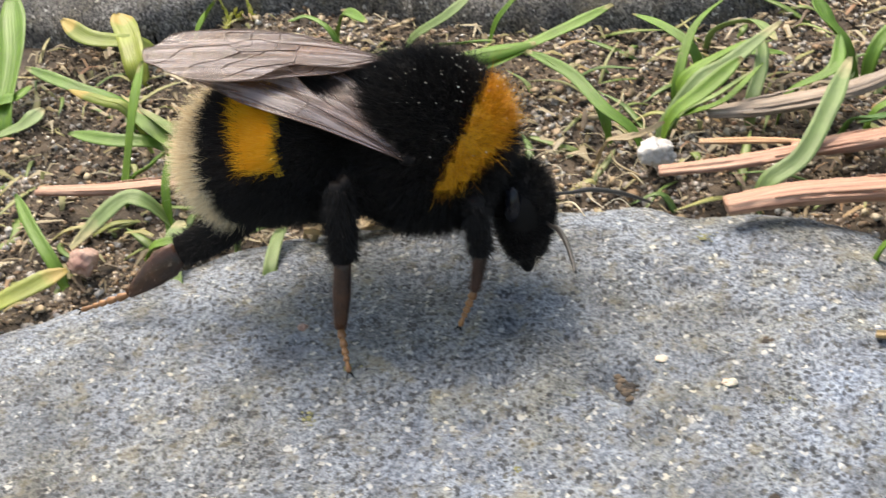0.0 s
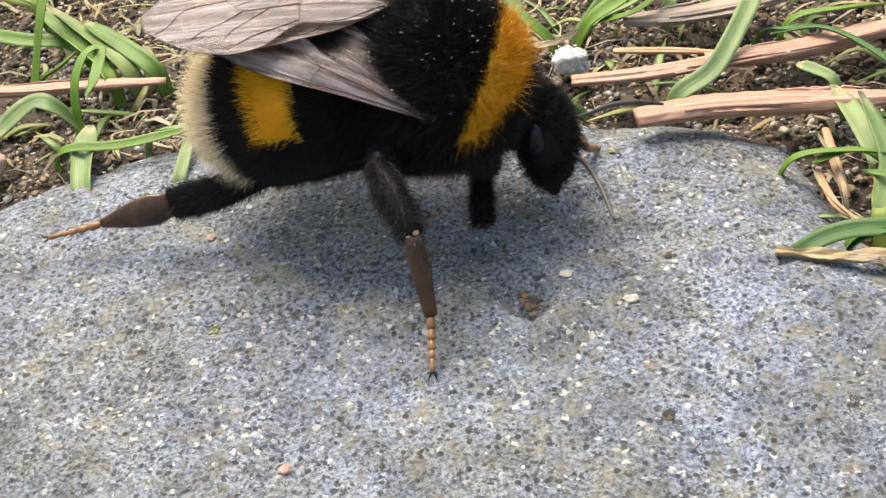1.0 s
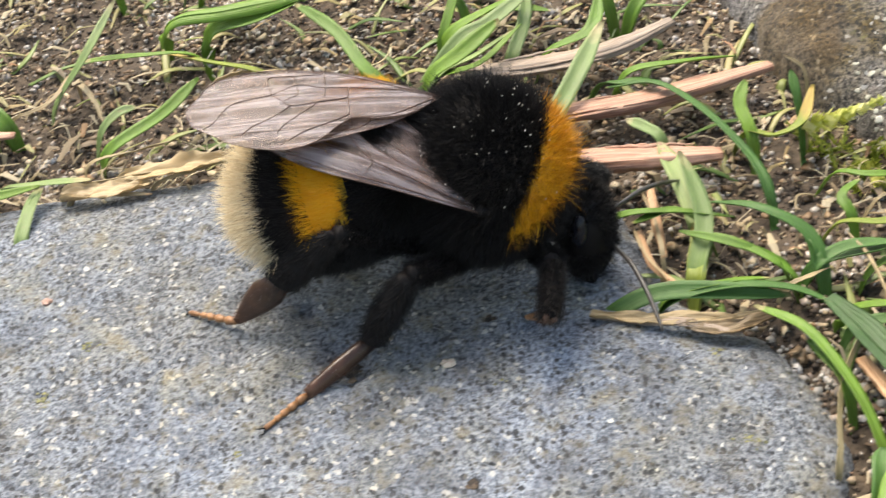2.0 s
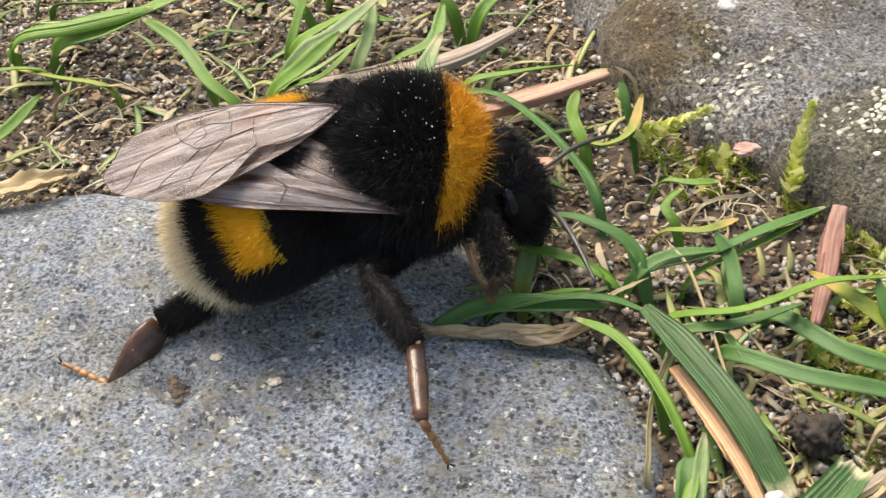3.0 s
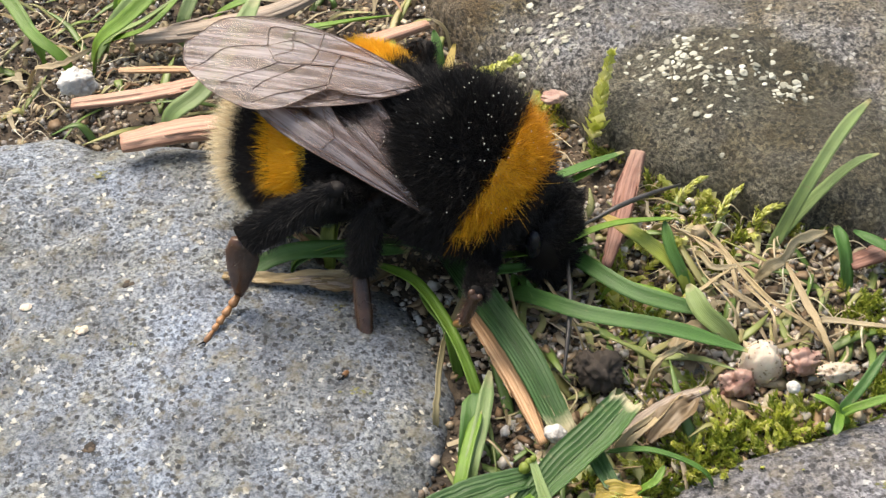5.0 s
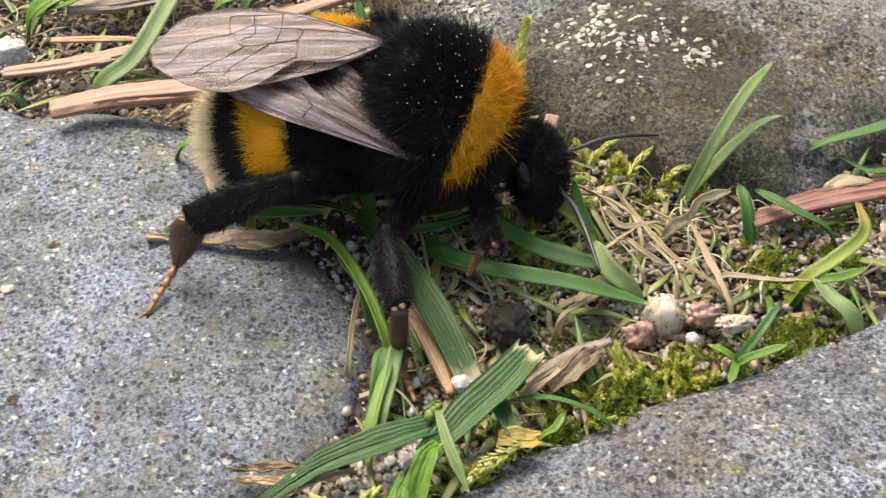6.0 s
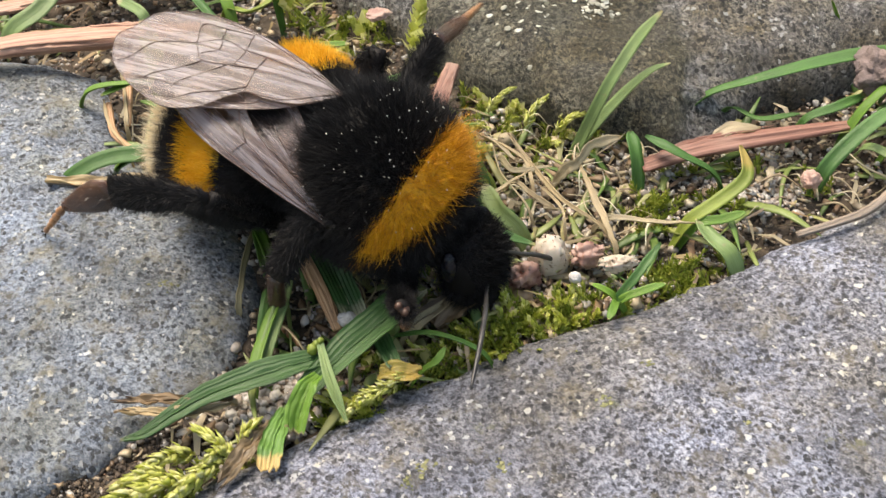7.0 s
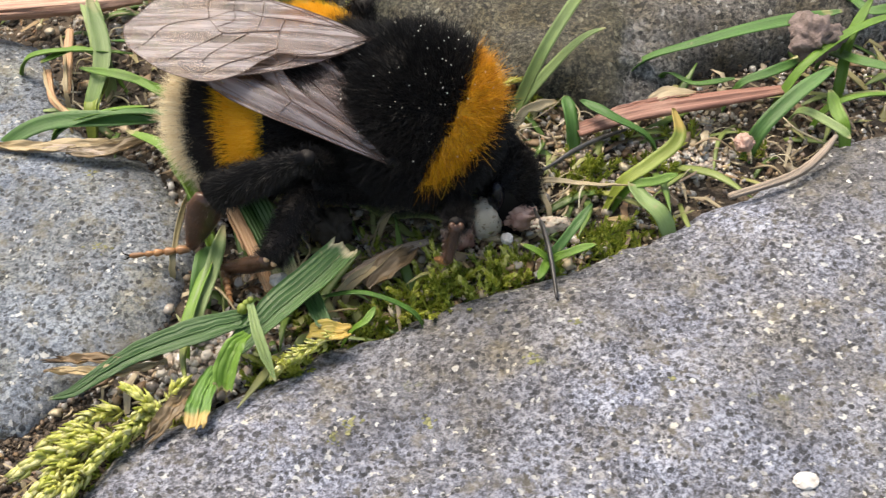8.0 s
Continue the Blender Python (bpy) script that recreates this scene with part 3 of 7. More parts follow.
grains("soil_crumbs", 20000, 0.05, 0.26, DARK_CRUMB, "dark damp soil crumbs in the joint", 13, JOINTS)


def litter(count, seed, area):
    """Short dry shreds of leaf and stalk lying about."""
    rng = np.random.RandomState(seed)
    x, y = rng.uniform(area[0], area[2], count * 6), rng.uniform(area[1], area[3], count * 6)
    ok = on_soil(x, y) > 0.3
    x, y = x[ok][:count], y[ok][:count]
    pieces = []
    for a, b, z in zip(x, y, soil_height(x, y)):
        n, w, ang = 0.6 + 3.2 * rng.beta(1, 2.5), 0.06 + 0.3 * rng.beta(1, 3), rng.uniform(0, 6.28)
        d = np.array([math.cos(ang), math.sin(ang), 0])
        mid = np.array([a, b, z + 0.25 + rng.uniform(0, 0.45)])
        line = [mid - d * n / 2 + (0, 0, rng.uniform(-0.3, 0.1)), mid + (rng.uniform(-0.2, 0.2), rng.uniform(-0.2, 0.2), 0.2), mid + d * n / 2 + (0, 0, rng.uniform(-0.3, 0.1))]
        v, f, _ = tube(line, [w * 0.6, w, w * 0.4], 5, 0.25, 0.2, rng.randint(9999))
        pieces.append((v, f))
    v, f = joined(pieces)
    thing("plant_litter", mesh("plant_litter", v, f, LITTER, False), "dry tan and brown plant shreds on the soil", "plant litter", "", "stuff")


litter(1150, 31, JOINTS)


def flakes(count, seed, area, size=(0.18, 0.75)):
    """Curled crumbs of dead leaf, lens-shaped, lying at all angles."""
    rng = np.random.RandomState(seed)
    x, y = rng.uniform(area[0], area[2], count * 6), rng.uniform(area[1], area[3], count * 6)
    ok = on_soil(x, y) > 0.0
    x, y = x[ok][:count], y[ok][:count]
    k, sides = len(x), 7
    a = np.linspace(0, 6.283, sides, endpoint=False)
    r = (size[0] + (size[1] - size[0]) * rng.beta(1, 3, k))[:, None] * rng.uniform(0.55, 1.3, (k, sides))
    stretch = rng.uniform(0.35, 1.0, (k, 1))
    curl = rng.uniform(0.05, 0.35, (k, 1)) * r * np.cos(2 * a)[None]
    rim = np.stack([r * np.cos(a), r * np.sin(a) * stretch, curl], -1)
    v = np.concatenate([rim, np.tile([[[0, 0, 0.05]]], (k, 1, 1)), np.tile([[[0, 0, -0.05]]], (k, 1, 1))], 1)
    spin, tilt = rng.uniform(0, 6.28, k), rng.normal(0, 0.45, k)
    c, s, ct, st = np.cos(spin)[:, None], np.sin(spin)[:, None], np.cos(tilt)[:, None], np.sin(tilt)[:, None]
    v = np.stack([v[..., 0], ct * v[..., 1] - st * v[..., 2], st * v[..., 1] + ct * v[..., 2]], -1)
    v = np.stack([c * v[..., 0] - s * v[..., 1], s * v[..., 0] + c * v[..., 1], v[..., 2]], -1)
    v += np.stack([x, y, soil_height(x, y) + rng.uniform(0.15, 0.6, k)], -1)[:, None]
    fan = [(i, (i + 1) % sides, sides) for i in range(sides)] + [((i + 1) % sides, i, sides + 1) for i in range(sides)]
    f = (np.array(fan)[None] + (np.arange(k) * (sides + 2))[:, None, None]).reshape(-1, 3)
    thing("leaf_flakes", mesh("leaf_flakes", v.reshape(-1, 3), f, CHIPS), "brown and cream crumbs of dead leaf on the soil", "plant litter", "", "stuff")


flakes(4600, 35, JOINTS, (0.12, 0.6))
flakes(500, 36, (34, -13, 52, 4), (0.2, 0.9))


def shreds(count, seed, areas):
    """Thin green and yellow leaf shreds caught among the sand."""
    rng = np.random.RandomState(seed)
    pieces = []
    for x0, y0, x1, y1, share in areas:
        x, y = rng.uniform(x0, x1, 4 * count), rng.uniform(y0, y1, 4 * count)
        ok = on_soil(x, y) > 0.5
        k = int(count * share)
        for a, b, z in list(zip(x[ok], y[ok], soil_height(x[ok], y[ok])))[:k]:
            n, w, ang = rng.uniform(1.5, 5.5), rng.uniform(0.12, 0.34), rng.uniform(0, 6.28)
            d = np.array([math.cos(ang), math.sin(ang), rng.uniform(-0.1, 0.35)])
            at = np.array([a, b, z - 0.1])
            bend = np.array([rng.uniform(-0.5, 0.5), rng.uniform(-0.5, 0.5), rng.uniform(0.2, 0.7)])
            line = smooth_line([at, at + d * n * 0.5 + bend, at + d * n + (0, 0, rng.uniform(-0.3, 0.5))], 4)
            v, f, _ = tube(line, [w * 0.8, w, w * 0.7, w * 0.1], 6, 0.22, 0.1, rng.randint(9999))
            pieces.append((v, f))
    v, f = joined(pieces)
    thing("leaf_shreds", mesh("leaf_shreds", v, f, SHREDS), "thin green and yellow leaf shreds on the soil", "grass", "", "stuff")


shreds(110, 32, [(26, -14, 50, 4, 1.0), (-34, 12, 0, 44, 0.8), (4, 12, 34, 40, 0.7), (44, -8, 74, 2, 0.6), (31, -17, 40, -12, 0.2)])


def fibres(count, seed, spots):
    """Pale dry fibres matted together over the sand."""
    rng = np.random.RandomState(seed)
    pieces = []
    for x, y, r, share in spots:
        for _ in range(int(count * share)):
            a, q = rng.uniform(0, 6.28), r * math.sqrt(rng.uniform())
            at = np.array([x + q * math.cos(a), y + q * math.sin(a), 0.0])
            at[2] = float(soil_height(at[:1], at[1:2])[0]) + rng.uniform(0.1, 0.7)
            n, ang, w = rng.uniform(0.8, 3.2), rng.uniform(0, 6.28), 0.02 + 0.08 * rng.beta(1, 3)
            d = np.array([math.cos(ang), math.sin(ang), rng.uniform(-0.1, 0.2)])
            side = np.array([-d[1], d[0], 0.0]) * rng.uniform(-0.35, 0.35) * n
            line = smooth_line([at, at + d * n * 0.5 + side + (0, 0, rng.uniform(0.1, 0.5)), at + d * n], 5)
            pieces.append(tube(line, [w, w * 1.2, w * 0.4], 5, 0.5, 0.2, rng.randint(9999))[:2])
    v, f = joined(pieces)
    thing("dry_fibres", mesh("dry_fibres", v, f, STRAW, True), "pale matted dry plant fibres on the sand", "plant litter", "", "stuff")


fibres(17, 33, [(44.3, -1.5, 2.6, 1), (46.8, 0.6, 2.1, 0.8), (47.5, -2.9, 2.0, 0.8), (44.6, 2.8, 1.8, 0.5), (50.5, -1.3, 1.8, 0.5), (36.3, 9.7, 1.8, 0.5), (45.3, 1.7, 2.0, 0.6), (44.8, -3.6, 1.7, 0.4), (42.5, 1.8, 1.8, 0.5), (-3.2, 15.9, 3.0, 0.5), (0.7, 25.6, 2.9, 0.4), (2.1, 20.6, 2.5, 0.5), (40.6, -10.0, 1.6, 0.4), (40.8, -9.2, 1.6, 0.4), (58.4, -5.3, 1.8, 0.25), (48.8, -6.2, 1.4, 0.5), (50.5, -5.2, 1.4, 0.4), (-9, 15.6, 2.6, 0.9), (-5, 15.2, 2.2, 1.0), (-1, 17.2, 2.6, 0.9), (2.5, 17.4, 2.2, 0.8), (6.5, 17.2, 2.2, 0.8), (10, 17.6, 2.0, 0.7), (-13, 17.5, 2.5, 0.6), (4.5, 22.5, 3, 0.8), (9, 25, 3, 0.6), (-7, 24, 3.5, 0.6), (-3, 30, 4, 0.5), (14, 20, 2.5, 0.6), (20, 21, 3, 0.6), (27, 9, 2, 0.7), (25.5, 5.5, 1.5, 0.5), (36, -8.5, 2, 0.5), (42.5, -6.5, 2, 0.7), (39.5, -4.5, 2, 0.5), (57, -4, 3, 0.5), (62, -4, 2.5, 0.4), (35, 11.5, 2, 0.6), (38.5, 10.5, 1.8, 0.8)])


def lichen(label, material, height, spots, seed, size, tall=0.3):
    """Crusty discs growing on a stone: spots of (x, y, reach, discs)."""
    rng = np.random.RandomState(seed)
    pieces = []
    for x, y, reach, count in spots:
        px, py = x + 0.5 * reach * rng.normal(size=count), y + 0.5 * reach * rng.normal(size=count)
        z = height(px, py)
        sx, sy = (height(px + 0.1, py) - z) / 0.1, (height(px, py + 0.1) - z) / 0.1
        for a, b, h, gx, gy in zip(px, py, z, sx, sy):
            r = rng.uniform(*size)
            n = unit((-gx, -gy, 1.0))
            e = unit(np.cross(n, (0, 1, 0.1)))
            g = np.cross(n, e)
            v = FINE_V * np.array([r, r * rng.uniform(0.6, 1.0), r * tall]) * (1 + 0.22 * rng.uniform(-1, 1, (len(FINE_V), 1)))
            pieces.append((v @ np.array([e, g, n]) + (a, b, h), [tuple(q) for q in FINE_F]))
    v, f = joined(pieces)
    thing("lichen", mesh("lichen", v, f, material), label, "lichen", "", "stuff")


for seed, (x0, y0, x1, y1, count) in enumerate([(40.2, -9.9, 44.0, -6.2, 420), (42.5, -11.5, 45.2, -8.8, 160), (51.0, -6.5, 56.2, -1.3, 420), (29.9, -15.2, 33.0, -12.1, 420), (37.3, -9.3, 40.6, -6.0, 260), (30.3, -15.2, 33.2, -12.3, 320), (33.8, -10.5, 35.9, -8.4, 160), (54.1, -6.3, 58.8, -1.6, 380), (34.8, -6.3, 37.9, -3.1, 260), (40.2, -4.8, 43.0, -2.0, 220), (32.0, 3.9, 34.9, 6.8, 160), (21.2, -1.8, 24.9, 1.9, 160), (24.3, 10.8, 28.6, 15.2, 260)]):
    grains("sand_grains", int(count * 1.3), 0.08, 0.32, QUARTZ, "patch of pale glassy quartz grains", 80 + seed, (x0, y0, x1, y1), -0.35, 0.2, fine=True)


grains("sand_grains", 1900, 0.07, 0.33, QUARTZ, "glassy rounded quartz grains on top of the litter", 101, (31, -17, 54, 5), -0.25, -0.5, 0.85, 0.2, True)
grains("sand_grains", 800, 0.07, 0.26, QUARTZ, "glassy rounded quartz grains on top of the litter", 102, (52, -9, 70, 3), -0.2, -0.5, 0.85, 0.2, True)
grains("sand_grains", 1300, 0.07, 0.27, QUARTZ, "glassy rounded quartz grains on top of the litter", 103, (-32, 8, 34, 40), 0.0, -0.4, 0.85, 0.2, True)
grains("sand_grains", 330, 0.1, 0.34, QUARTZ, "glassy quartz grains under the torn grass", 105, (29.2, -16.4, 33.8, -13.6), -0.6, -0.9, 0.8, 0.2, True)
# extra dark crumbs stand in for the shade on the stone's sloping flank
grains("soil_crumbs", 6000, 0.03, 0.17, DARK_CRUMB, "fine dark crumbs standing in for the shaded flank below the stone rim", 106, (18, -24, 30, -14.5), -9.0, 0.1, 0.8, -0.5)
grains("soil_crumbs", 1500, 0.07, 0.28, DARK_CRUMB, "dark soil crumbs on top of the litter", 104, (24, -18, 56, 6), -0.1, -0.3, 0.8, 0.2)


C_TOP = lambda x, y: stone_height(x, y, OC, 3.2, 7.0, 3.6, (0.02, 0.03), 41.0, 1.1)[0]
A_TOP = lambda x, y: np.maximum(stone_height(x, y, OA, 0.15, 7.5, 1.9, (0, 0), 1.0, 0.22)[0], stone_height(x, y, OB, 0.1, 5.5, 1.45, (0, 0), 21.0, 0.3)[0])
lichen("pale round lichen discs on the dark stone", LICHEN_PALE, C_TOP, [(44.4, 11.5, 1.6, 34), (47.2, 9.6, 1.4, 40), (49.5, 9.4, 1.1, 24), (50.6, 8.0, 0.6, 18), (39.0, 15.4, 1.6, 36), (46.6, 12.4, 1.3, 22), (47.7, 9.7, 3.4, 34), (51.1, 8.2, 0.8, 16), (45.8, 10.9, 1.2, 14), (38.6, 15.7, 2.4, 30), (51.8, 8.1, 0.8, 16), (47.6, 10.4, 2.9, 20), (46.8, 4.7, 0.1, 1), (37.1, 18.1, 0.2, 2), (40.3, 17.1, 2.0, 14), (45.7, 11.9, 1.3, 14), (50.8, 11.4, 2.2, 14)], 71, (0.07, 0.24), 0.07)
lichen("yellow-green lichen crusts on the grey stones", LICHEN_GREEN, A_TOP, [(38.1, -19.6, 0.5, 26), (41.4, -20.0, 0.2, 10), (46.3, -17.4, 0.3, 12), (48.6, -15.7, 0.2, 6), (37.2, -20.2, 0.3, 14), (46.2, -17.4, 0.3, 12), (41.3, -19.9, 0.3, 14), (38.0, -19.5, 0.3, 10), (-5.8, -1.5, 0.5, 26), (13.8, 10.4, 0.5, 12), (4.2, -5.8, 0.3, 8), (-4.2, 1.9, 0.4, 10), (16.1, -2.6, 0.3, 5), (26.8, -7.0, 0.5, 14), (13.9, 10.7, 0.6, 14), (26.2, -1.4, 0.4, 10), (52.0, -19.6, 0.2, 8)], 72, (0.04, 0.12), 0.12)
lichen("dark brown dirt caught in pits of the grey stone", DARK_CRUMB, A_TOP, [(9.1, -1.2, 0.4, 26), (8.8, -0.5, 0.3, 8), (15.9, 1.7, 0.2, 5), (14.7, -8.5, 0.2, 10)], 73, (0.1, 0.24), 0.3)


# ---- grass ----
def grass_blade(look_of, width, points, label):
    """A keeled blade: root, bend, tapering tip; the lower end goes into the soil."""
    p = np.array(points, float)
    if p[0, 2] > p[-1, 2]:
        p = p[::-1]
    root = p[0] - 0.9 * unit((p[1] - p[0]) * (1, 1, 0.3))
    root[2] = -1.7
    p = np.vstack([root, p])
    line = smooth_line(p, 7)
    t, s, n = frames_along(line)
    u = np.linspace(0, 1, len(line))
    w = width / 2 * np.minimum(1, 0.62 + 1.6 * u) * np.minimum(1, (1.015 - u) * 5.5) ** 0.6
    if look_of in "sc":
        w = 0.56 * w
        rough = np.random.RandomState(int(abs(p[0, 0] * 37 + p[0, 1] * 91)) % 9999)
        w = w * (1 + 0.28 * np.interp(np.arange(len(line)), np.arange(0, len(line) + 3, 3), rough.uniform(-1.3, 0.8, len(np.arange(0, len(line) + 3, 3)))))
        line = line + 0.03 * width * rough.normal(size=line.shape) * np.array([1, 1, 1.2])
    cols = np.array([-1, -0.55, 0, 0.55, 1.0])
    keel = np.array([0.30, 0.10, -0.05, 0.10, 0.30])
    seed = float(p[0, 0] * 3.1 + p[0, 1])
    twist = np.radians(55 if look_of in "sc" else 26) * np.sin(u * 2.4 + seed)
    sd = np.cos(twist)[:, None] * s + np.sin(twist)[:, None] * n
    nn = np.cross(sd, t)
    top = line[:, None] + (w[:, None] * cols)[..., None] * sd[:, None] + (w[:, None] * keel)[..., None] * nn[:, None]
    low = top - nn[:, None] * 0.05
    loop = np.concatenate([top, low[:, ::-1]], 1)
    uv = np.stack(np.broadcast_arrays(np.concatenate([cols, cols[::-1]])[None] * 0.5 + 0.5, u[:, None]), -1)
    f = ring_faces(len(line), 10) + [tuple(range(10)), tuple((len(line) - 1) * 10 + k for k in range(10))[::-1]]
    ob = thing("grass_blade", mesh("grass_blade", loop.reshape(-1, 3), f, GRASS[look_of], True, uv.reshape(-1, 2)), label, "grass", "grass in the joints")
    if width > 0.55:
        rib = line - nn * (0.05 * w[:, None] + 0.05)
        rv, rf, ruv = tube(rib[2:-2], [width * 0.06, width * 0.05, width * 0.015], 6, 0.8)
        part("midrib", mesh("midrib", rv, rf, GRASS[look_of], True, ruv), ob)
    return ob


LABELS = {"g": "bright green grass blade rooted in the joint", "d": "deep green ribbed grass blade over the sand", "l": "pale green limp grass blade with veins", "y": "yellowing grass blade with an orange tip", "s": "dry straw-coloured grass blade lying on the soil", "c": "cream-coloured curled dry leaf on the sand"}
grass_blade("g", 0.92, [(-20.8, 22.2, -0.3), (-20.0, 24.4, 3.0), (-19.7, 27.8, 5.0)], LABELS["g"])
grass_blade("y", 0.76, [(-26.4, 30.8, 2.0), (-23.5, 28.8, 2.0), (-21.7, 28.0, 1.5)], LABELS["y"])
grass_blade("g", 0.94, [(-25.5, 26.6, 1.0), (-22.0, 25.0, 1.0), (-19.0, 24.8, 0.5)], LABELS["g"])
grass_blade("g", 1.01, [(-21.3, 27.0, 2.0), (-18.7, 24.3, 1.5), (-16.4, 22.0, 0.8), (-15.5, 20.5, 0.3)], LABELS["g"])
grass_blade("g", 0.71, [(-16.7, 16.5, -0.3), (-16.6, 17.8, 2.0), (-16.1, 19.3, 3.0), (-15.3, 19.8, 3.0), (-15.3, 17.6, 2.4), (-15.7, 16.5, 2.0)], LABELS["g"])
grass_blade("l", 1.13, [(-16.6, 16.5, -0.3), (-17.8, 16.5, 1.5), (-19.3, 16.6, 1.6), (-22.0, 14.2, 0.3)], LABELS["l"])
grass_blade("l", 1.37, [(-15.2, 10.9, -0.2), (-15.6, 13.3, 0.1), (-15.8, 16.1, 0.3)], LABELS["l"])
grass_blade("g", 0.81, [(-20.3, 21.7, 0.0), (-19.1, 22.3, 0.5), (-18.1, 23.2, 1.0)], LABELS["g"])
grass_blade("g", 0.60, [(-16.9, 13.9, 0.2), (-13.3, 13.5, 0.6), (-9.1, 14.2, 0.9)], LABELS["g"])
grass_blade("l", 0.64, [(-9.6, 10.7, -0.1), (-9.5, 12.7, 0.3), (-9.1, 14.4, 0.6)], LABELS["l"])
grass_blade("l", 1.13, [(-20.7, 27.3, 2.0), (-16.6, 23.1, 1.4), (-14.6, 21.3, 0.5)], LABELS["l"])
grass_blade("g", 1.12, [(-17.9, 25.0, 2.0), (-15.3, 23.2, 1.2), (-13.1, 21.4, 0.4)], LABELS["g"])
grass_blade("l", 0.59, [(-10.3, 23.5, 0.0), (-8.4, 25.5, 2.0), (-6.8, 29.4, 3.5)], LABELS["l"])
grass_blade("g", 0.51, [(-9.2, 26.5, 1.0), (-5.6, 26.6, 1.0), (-2.0, 26.7, 0.6)], LABELS["g"])
grass_blade("g", 1.19, [(-3.7, 29.3, 1.5), (0.1, 29.3, 2.0), (5.1, 30.4, 2.0)], LABELS["g"])
grass_blade("g", 0.76, [(-6.0, 18.3, 0.0), (-2.9, 20.1, 1.0), (-0.8, 22.0, 2.0)], LABELS["g"])
grass_blade("g", 0.64, [(5.2, 28.8, 2.2), (7.5, 25.8, 1.8), (8.9, 23.3, 0.8)], LABELS["g"])
grass_blade("l", 0.74, [(-11.8, 14.9, 0.2), (-9.7, 14.8, 0.5), (-6.4, 14.9, 0.5)], LABELS["l"])
grass_blade("l", 0.72, [(-9.7, 10.6, -0.1), (-9.6, 12.5, 0.3), (-9.4, 14.7, 0.5)], LABELS["l"])
grass_blade("g", 0.89, [(-1.0, 32.2, 0.3), (2.9, 30.2, 1.5), (7.0, 31.3, 2.3), (10.2, 32.7, 3.0)], LABELS["g"])
grass_blade("g", 0.61, [(-2.3, 34.7, 0.3), (0.1, 33.5, 1.0), (2.3, 33.0, 1.2)], LABELS["g"])
grass_blade("g", 0.76, [(4.5, 29.1, 2.2), (7.2, 25.9, 2.0), (9.0, 22.8, 1.2), (10.6, 21.4, 0.2)], LABELS["g"])
grass_blade("l", 0.86, [(-3.6, 36.3, 0.3), (-1.0, 35.7, 2.0), (0.9, 36.6, 3.0)], LABELS["l"])
grass_blade("g", 0.72, [(-12.3, 37.7, 2.0), (-10.8, 37.7, 2.2), (-9.0, 36.2, 1.5)], LABELS["g"])
grass_blade("g", 0.72, [(-9.1, 38.7, 0.5), (-8.2, 38.1, 2.0), (-6.3, 35.1, 2.5)], LABELS["g"])
grass_blade("g", 0.95, [(-20.0, 40.9, 0.3), (-19.1, 41.6, 1.5), (-17.8, 41.2, 3.0)], LABELS["g"])
grass_blade("y", 1.34, [(-30.8, 43.4, 1.5), (-27.7, 40.1, 1.2), (-24.1, 40.1, 0.3)], LABELS["y"])
grass_blade("y", 1.81, [(-26.5, 43.4, 1.5), (-25.1, 40.8, 1.0), (-23.9, 37.6, 0.2)], LABELS["y"])
grass_blade("l", 0.91, [(12.8, 23.0, -0.3), (14.9, 24.5, 1.5), (16.7, 25.2, 2.0), (20.1, 27.5, 3.2)], LABELS["l"])
grass_blade("g", 0.51, [(13.1, 23.1, -0.2), (16.0, 22.1, 1.2), (18.6, 24.4, 2.2)], LABELS["g"])
grass_blade("g", 0.65, [(13.8, 27.3, 0.3), (15.1, 29.8, 2.2), (17.2, 31.0, 3.5)], LABELS["g"])
grass_blade("g", 0.63, [(11.4, 32.7, 2.2), (13.4, 31.0, 1.8), (14.9, 29.2, 1.0)], LABELS["g"])
grass_blade("l", 0.86, [(17.9, 24.1, 0.0), (18.7, 26.4, 0.8), (19.2, 29.4, 1.5)], LABELS["l"])
grass_blade("l", 1.10, [(17.6, 14.8, 0.1), (19.5, 15.8, 0.9), (21.5, 19.0, 2.0), (23.3, 22.6, 3.0)], LABELS["l"])
grass_blade("d", 0.76, [(23.1, 19.3, 0.6), (25.9, 18.3, 1.3), (28.2, 14.8, 1.5), (30.0, 11.2, 1.0), (30.6, 9.2, 0.2)], LABELS["d"])
grass_blade("g", 0.67, [(24.5, 20.3, 0.8), (27.4, 20.2, 1.3), (30.8, 21.1, 0.8)], LABELS["g"])
grass_blade("l", 0.63, [(23.9, 15.5, 1.0), (24.8, 14.6, 1.1), (25.6, 13.5, 0.9)], LABELS["l"])
grass_blade("l", 1.09, [(25.4, 13.3, 1.0), (26.2, 10.0, 0.7), (26.7, 6.8, 0.2)], LABELS["l"])
grass_blade("y", 0.98, [(26.1, 3.7, -0.2), (26.5, 5.4, 0.1), (26.5, 7.1, 0.4)], LABELS["y"])
grass_blade("d", 0.78, [(27.2, 7.6, 1.3), (29.4, 6.1, 1.9), (31.5, 4.6, 1.4), (32.0, 3.2, 0.2)], LABELS["d"])
grass_blade("g", 0.58, [(23.3, 7.0, 0.8), (25.4, 7.4, 1.1), (26.8, 6.8, 0.4)], LABELS["g"])
grass_blade("g", 0.51, [(25.7, 6.6, 0.3), (28.0, 4.7, 1.0), (29.7, 3.1, 1.0), (30.3, 2.8, 0.2)], LABELS["g"])
